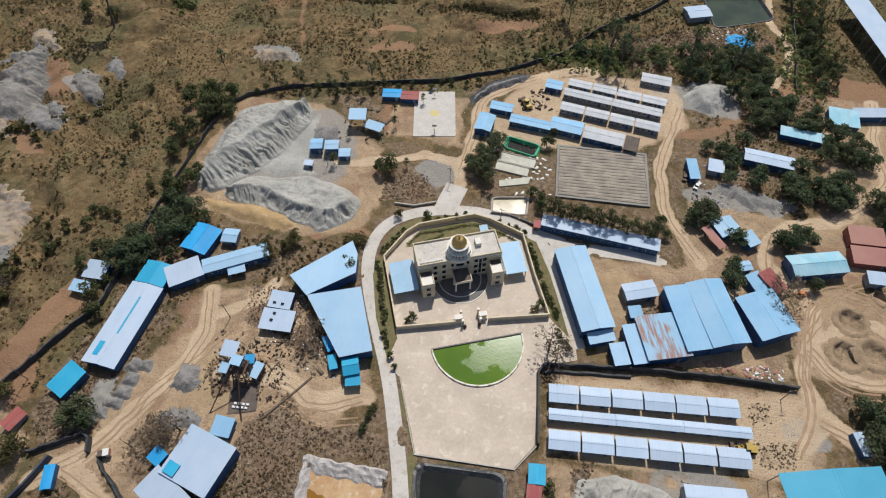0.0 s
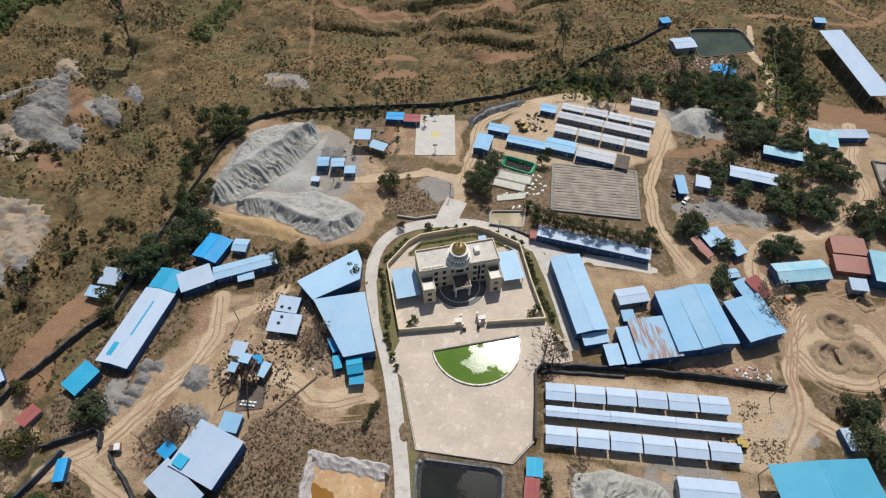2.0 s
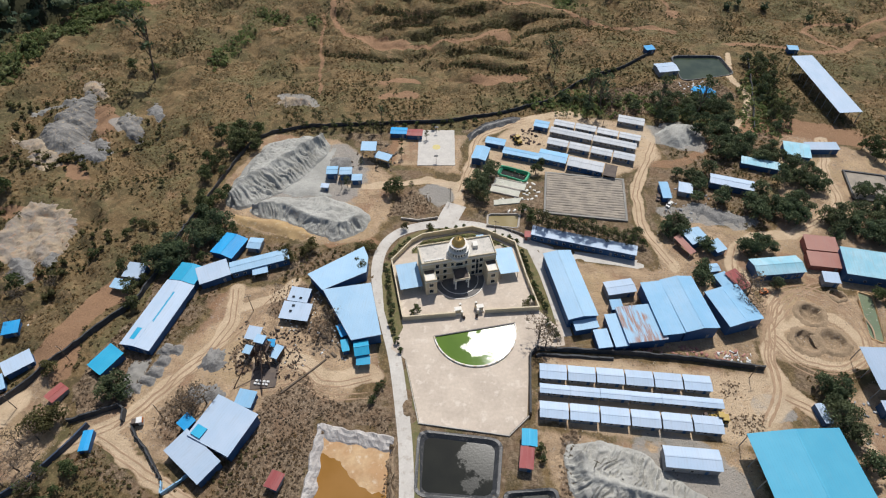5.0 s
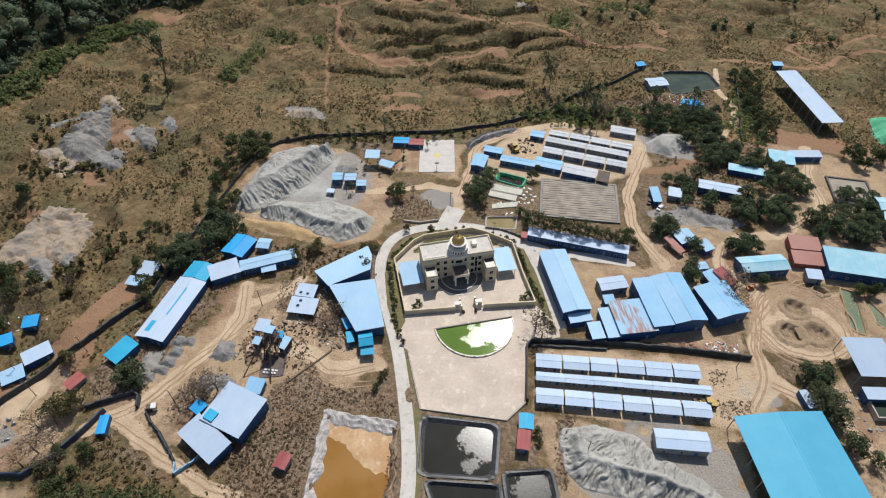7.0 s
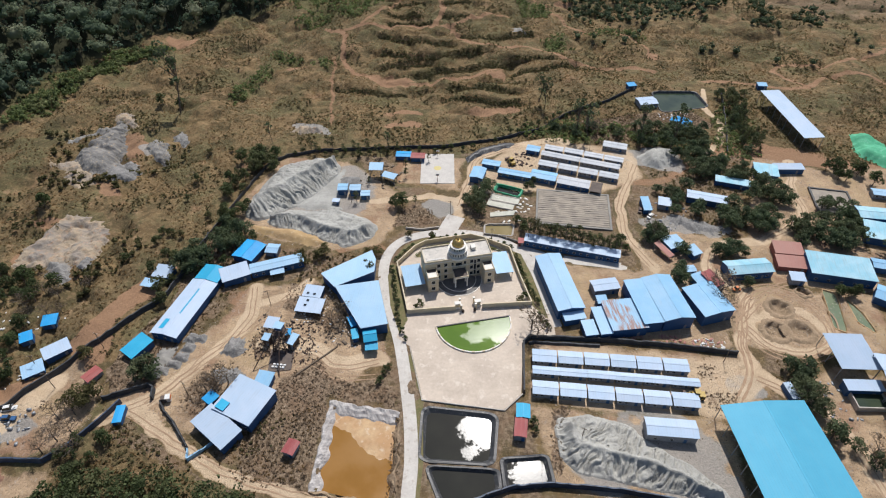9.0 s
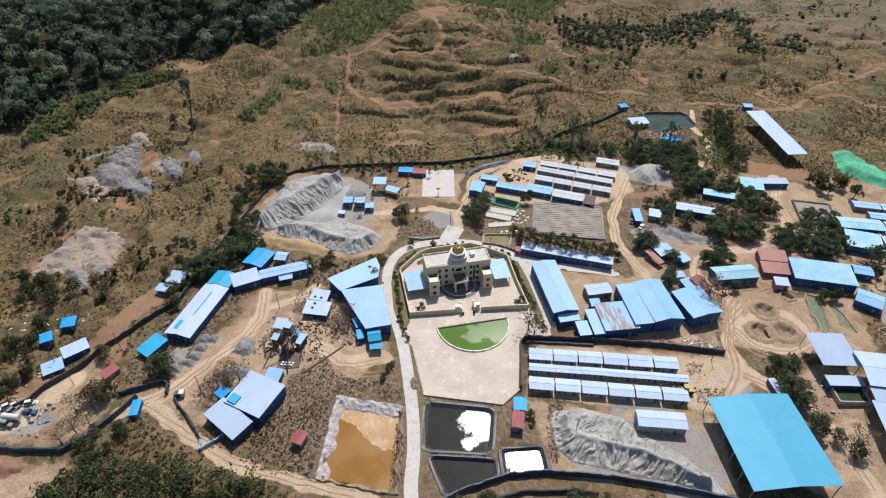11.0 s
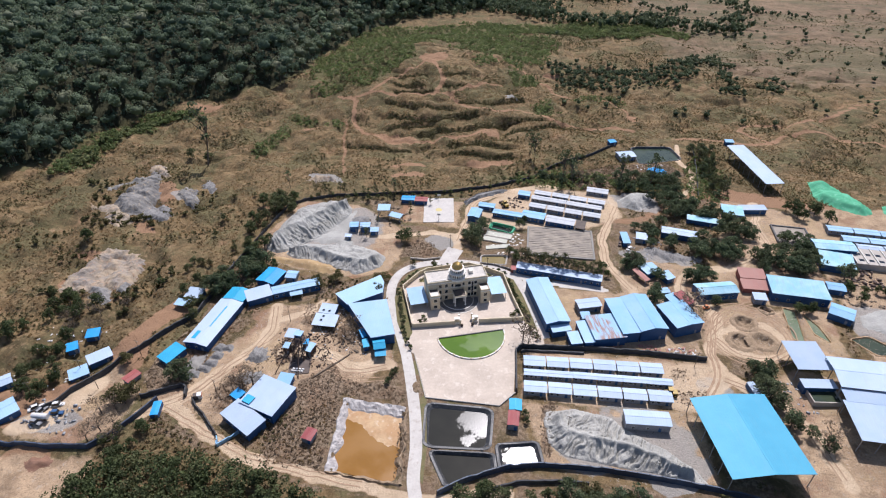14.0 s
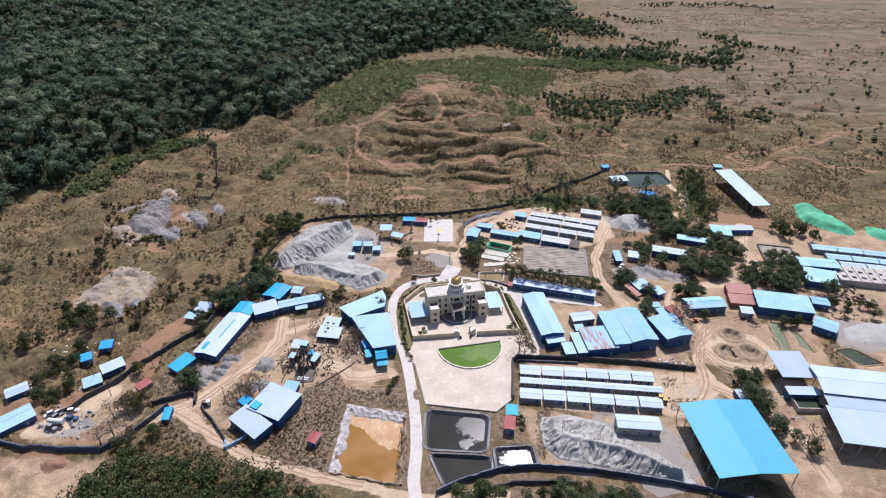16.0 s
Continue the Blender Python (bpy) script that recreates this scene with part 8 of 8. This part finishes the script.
# low growth between the trunks
ux, uy = spread_points(40000, -640, 260, 90, 1150, in_forest)
ux, uy = thin(ux, uy, 6.4)
uh = PR.uniform(2.5, 6.5, len(ux))
mass("undergrowth", ux, uy, uh, uh * 0.62, 2, 6, 1.1, "leaf_forest", "dark undergrowth beneath the hillside forest", "undergrowth", 0.55, 0.4, 0.5, 0.85, 1.6)
vv = []
x2, y2, h2 = x[near], y[near], hh[near]
z2 = hill(x2, y2)
ang = np.arange(4) * math.pi / 2
for k, (rad_, zz) in enumerate(((0.3, -0.5), (0.16, 1.0))):
    vv.append(np.stack([x2[:, None] + rad_ * np.cos(ang), y2[:, None] + rad_ * np.sin(ang), np.repeat((z2 + (zz if k == 0 else 0) + (h2 * 0.7 if k else 0))[:, None], 4, 1)], -1))
tv = np.concatenate(vv, 1).reshape(-1, 3)
base = np.arange(len(x2))[:, None] * 8
tf = np.concatenate([base + np.array([[i, (i + 1) % 4, 4 + (i + 1) % 4, 4 + i]]) for i in range(4)], 0)
tagged(raw("forest_trunks", tv, tf, "bark"), "grey-brown trunks of the hillside forest", "forest", kind="stuff")

SOUTH_WOOD = [(-122, -40), (-124, -4), (-108, 3), (-92, 6), (-74, 3), (-58, 1), (-44, -4), (-30, -14), (-30, -40)]
x, y = spread_points(6000, -126, -30, -40, 8, lambda x, y: inside(x, y, SOUTH_WOOD))
x, y = thin(x, y, 4.2)
hh = PR.uniform(5, 10, len(x))
mass("woodland", x, y, hh, hh * 0.40, 7, 30, 0.42, "leaf", "dense green woodland beside the southern lane", "woodland")

# belts of trees on the far plain
BELTS = [([(-126, 632), (-70, 656), (-16, 684), (44, 663)], 34, 12), ([(-71, 705), (-3, 757), (64, 803), (126, 759)], 34, 14), ([(12, 935), (58, 855), (104, 819), (148, 771)], 26, 16), ([(150, 756), (184, 720), (216, 687), (241, 719)], 9, 9), ([(14, 757), (39, 668), (63, 630), (97, 614), (138, 622), (179, 620)], 26, 13),
         ([(179, 620), (214, 602), (249, 600), (272, 619)], 22, 14), ([(171, 915), (204, 880), (244, 875)], 13, 7), ([(297, 771), (310, 758), (309, 697), (280, 669)], 16, 10), ([(331, 699), (355, 689), (367, 672)], 10, 8),
         ([(255, 1036), (405, 1058), (462, 1028)], 12, 8), ([(560, 820), (640, 790), (700, 800)], 12, 8), ([(-30, 690), (10, 730), (40, 700)], 40, 12)]
for line, wide, tall_ in BELTS:
    x, y = spread_points(26000, -180, 760, 560, 1100, lambda x, y: seg_dist(x, y, line) < wide * PR.uniform(0.0, 1.3, len(x)) * (0.35 + 1.1 * vnoise(x, y, 26, 2)))
    x, y = thin(x, y, 5.0)
    hh = tall_ * PR.uniform(0.3, 1.05, len(x))
    crowns("tree_belt", x, y, hh, np.clip(hh * PR.uniform(0.24, 0.42, len(x)), 1.2, 4.5), 5, 8, 0.8, "leaf_dark", "dark trees in an uneven belt across the far plain", "tree belt", 2, 1.25)

# green thickets
x, y = spread_points(90000, -320, 330, 205, 700, lambda x, y: (at(green, x, y) > 0.22 + 0.3 * PR.uniform(size=len(x))) & (seg_dist(x, y, FOREST_EDGE) > 3) & ~at(left_side, x, y) & (vnoise(x, y, 30, 3) > 0.25))
x, y = thin(x, y, 3.0)
x, y = x + PR.uniform(-1.5, 1.5, len(x)), y + PR.uniform(-1.5, 1.5, len(x))
hh = PR.uniform(1.2, 3.6, len(x))
mass("thicket", x, y, hh, hh * 0.8, 3, 8, 0.6, "thicket", "bright green thicket on the ridge and gullies", "thicket", 0.4)


# scrub over the dry slopes
def wild(x, y):
    open_land = (at(track, x, y) < 0.2) & (at(yard, x, y) < 0.25) & (at(grey, x, y) < 0.5) & ~at(left_side, x, y) & (at(red, x, y) < 0.6)
    core = inside(x, y, [(-46, 0), (100, 0), (112, 70), (105, 140), (60, 215), (-15, 195), (-110, 180), (-112, 130), (-40, 115), (-46, 60)])
    for p in POOLS:
        open_land &= ~inside(x, y, inset(p, -1.5))
    return open_land & ~core


x, y = spread_points(90000, -400, 330, -20, 560, lambda x, y: wild(x, y) & ((vnoise(x, y, 20, 4) > 0.59) | (PR.uniform(size=len(x)) < 0.02)))
x, y = thin(x, y, 1.7)
x, y = x + PR.uniform(-1.2, 1.2, len(x)), y + PR.uniform(-1.2, 1.2, len(x))
hh = PR.uniform(0.3, 1.4, len(x)) * (0.4 + 1.1 * vnoise(x, y, 26, 2))
mass("scrub", x, y, hh, hh * 1.05, 2, 8, 0.36, "shrub", "olive and brown scrub over the dry slopes", "scrub", 0.35)
for line, rise in BANKS:
    n_ = 900
    x, y = spread_points(n_ * 6, line[0][0] - 4, line[-1][0] + 4, min(p[1] for p in line) - 8, max(p[1] for p in line) + 4, lambda x, y: (seg_dist(x, y + 1.6, line) < 0.6 + 2.6 * rise * PR.uniform(0, 1, len(x)) * vnoise(x, y, 14, 2)) & (at(hill_track, x, y) < 0.3))
    x, y = thin(x, y, 1.5)
    hh = PR.uniform(0.5, 1.3, len(x)) * (0.6 + 0.55 * rise)
    mass("scrub", x, y, hh, hh * 0.95, 3, 8, 0.36, "bank_scrub", "dark olive scrub along a terrace bank", "scrub", 0.4)
x, y = spread_points(420, 60, 620, 330, 720, lambda x, y: (vnoise(x, y, 60, 3) > 0.5) & (at(green, x, y) < 0.6))
BUSHES = [(66, 418), (117, 426), (157, 445), (198, 471)]
x2, y2 = spread_points(5200, 40, 260, 365, 520, lambda x, y: (seg_dist(x, y, BUSHES) < 34 * PR.uniform(0, 1, len(x)) ** 1.4) & (vnoise(x, y, 22, 2) > 0.40))
x3, y3 = spread_points(500, 190, 260, 385, 450, lambda x, y: vnoise(x, y, 16, 2) > 0.6)
x, y = thin(np.concatenate([x, x2, x3]), np.concatenate([y, y2, y3]), 4.2)
hh = PR.uniform(1.6, 5.6, len(x))
crowns("scrub", x, y, hh, hh * PR.uniform(0.5, 0.72, len(x)), 6, 9, 0.55, "leaf_dark", "dark round bushes dotted over the far plain", "scrub", 3, 0.85)
# low dry tussocks over the far plain
x, y = spread_points(12000, 30, 640, 480, 1050, lambda x, y: (vnoise(x * 0.4, y * 1.5, 50, 4) > 0.5) & ~at(left_side, x, y))
hh = PR.uniform(0.3, 1.1, len(x))
mass("scrub", x, y, hh, hh * 1.2, 1, 5, 0.6, "shrub", "low dry tussocks over the far plain", "scrub", 0.3)
# low green thicket in front of the belt
x, y = spread_points(30000, -30, 210, 550, 610, lambda x, y: seg_dist(x, y, [(-12, 604), (15, 576), (72, 574), (128, 580), (173, 590), (198, 578)]) < 15 * PR.uniform(0, 1, len(x)))
x, y = thin(x, y, 2.6)
hh = PR.uniform(1.5, 3.5, len(x))
mass("thicket", x, y, hh, hh * 0.8, 3, 8, 0.7, "thicket", "bright green thicket in front of the tree belt", "thicket", 0.4)
# bushes in the hollows of the rock outcrops, and a hedge of them below the woods
x, y = [], []
for cx, cy, sx, sy, k in ((-214, 149, 5, 4, 16), (-196, 152, 9, 3, 22), (-176, 160, 6, 4, 12), (-228, 175, 5, 6, 10), (-236, 190, 7, 5, 12), (-190, 84, 6, 4, 12), (-160, 86, 6, 4, 14), (-150, 106, 4, 5, 10), (-206, 118, 6, 4, 8), (-160, 176, 6, 5, 12), (-232, 128, 5, 6, 10)):
    x.append(PR.normal(cx, sx, k)); y.append(PR.normal(cy, sy, k))
x, y = np.concatenate(x), np.concatenate(y)
hh = PR.uniform(1.0, 3.4, len(x))
crowns("scrub", x, y, hh, hh * PR.uniform(0.5, 0.75, len(x)), 6, 10, 0.4, "leaf_olive", "olive bushes round the eroded rock outcrops", "scrub", 3, 0.8)
x, y = spread_points(20000, -320, -160, 150, 380, lambda x, y: (seg_dist(x, y, [(-275, 208), (-263, 253), (-254, 290), (-236, 305)]) < 8 * PR.uniform(0.1, 1, len(x))) & ~at(left_side, x, y))
x, y = thin(x, y, 2.8)
hh = PR.uniform(2.0, 4.5, len(x))
crowns("thicket", x, y, hh, hh * PR.uniform(0.5, 0.7, len(x)), 5, 9, 0.5, "thicket", "green hedge-like thicket below the hillside forest", "thicket", 2, 0.8)
# dry bushes inside the compound, on rough ground between the yards
def rough_ground(x, y):
    k = np.zeros(len(x), bool)
    for p in ROUGH:
        k |= inside(x, y, p)
    return k


x, y = spread_points(90000, -130, 140, 0, 260, rough_ground)
x, y = thin(x, y, 0.75)
x, y = x + PR.uniform(-0.5, 0.5, len(x)), y + PR.uniform(-0.5, 0.5, len(x))
hh = PR.uniform(0.1, 0.42, len(x)) * (0.3 + 1.3 * vnoise(x, y, 9, 3))
mass("dry_brush", x, y, hh, hh * 1.7, 2, 6, 0.2, "twig", "grey-brown dry brush and weeds between the yards", "brush", 0.35)
# dry grass tufts
x, y = spread_points(170000, -330, 260, -10, 390, lambda x, y: wild(x, y) & (vnoise(x, y, 15, 4) > 0.45))
x, y = thin(x, y, 1.9)
x, y = x + PR.uniform(-0.9, 0.9, len(x)), y + PR.uniform(-0.9, 0.9, len(x))
k = len(x)
rr = PR.uniform(0.3, 0.9, k) * (0.4 + 0.8 * vnoise(x, y, 22, 3))
c = np.stack([x, y, hill(x, y) + 0.15 * rr], -1)
v, f = leaf_quads(c, rr, 7, 0.3, PR, 0.55, 0.8)
tagged(raw("dry_grass", v, f, "drygrass"), "clumps of dry straw-coloured grass", "grass", kind="stuff")
# loose stones and small litter over the yards
x, y = spread_points(60000, -125, 200, 8, 215, lambda x, y: (at(yard, x, y) > 0.4) & (at(track, x, y) < 0.75) & (vnoise(x, y, 10, 3) > 0.42))
x, y = thin(x, y, 0.8)
k = len(x)
a, r = PR.uniform(0, math.tau, k), PR.uniform(0.07, 0.3, k) * (0.5 + vnoise(x, y, 14, 2))
z = hill(x, y)
v = np.stack([np.stack([x + r * np.cos(a + q) * sx, y + r * np.sin(a + q), z - 0.03], -1) for q, sx in ((0.0, 1.3), (2.1, 0.8), (4.2, 1.1))] + [np.stack([x, y, z + r * 0.8], -1)], 1).reshape(-1, 3)
f = (np.arange(k)[:, None, None] * 4 + np.array([(0, 1, 3), (1, 2, 3), (2, 0, 3)])[None]).reshape(-1, 3)
M["stones"] = leafy("loose_stones", (0.13, 0.10, 0.075), (0.50, 0.45, 0.39), (0.30, 0.24, 0.18), 0.0)
tagged(raw("loose_stones", v, f, "stones"), "loose stones and small litter over the yards", "stones", kind="stuff")
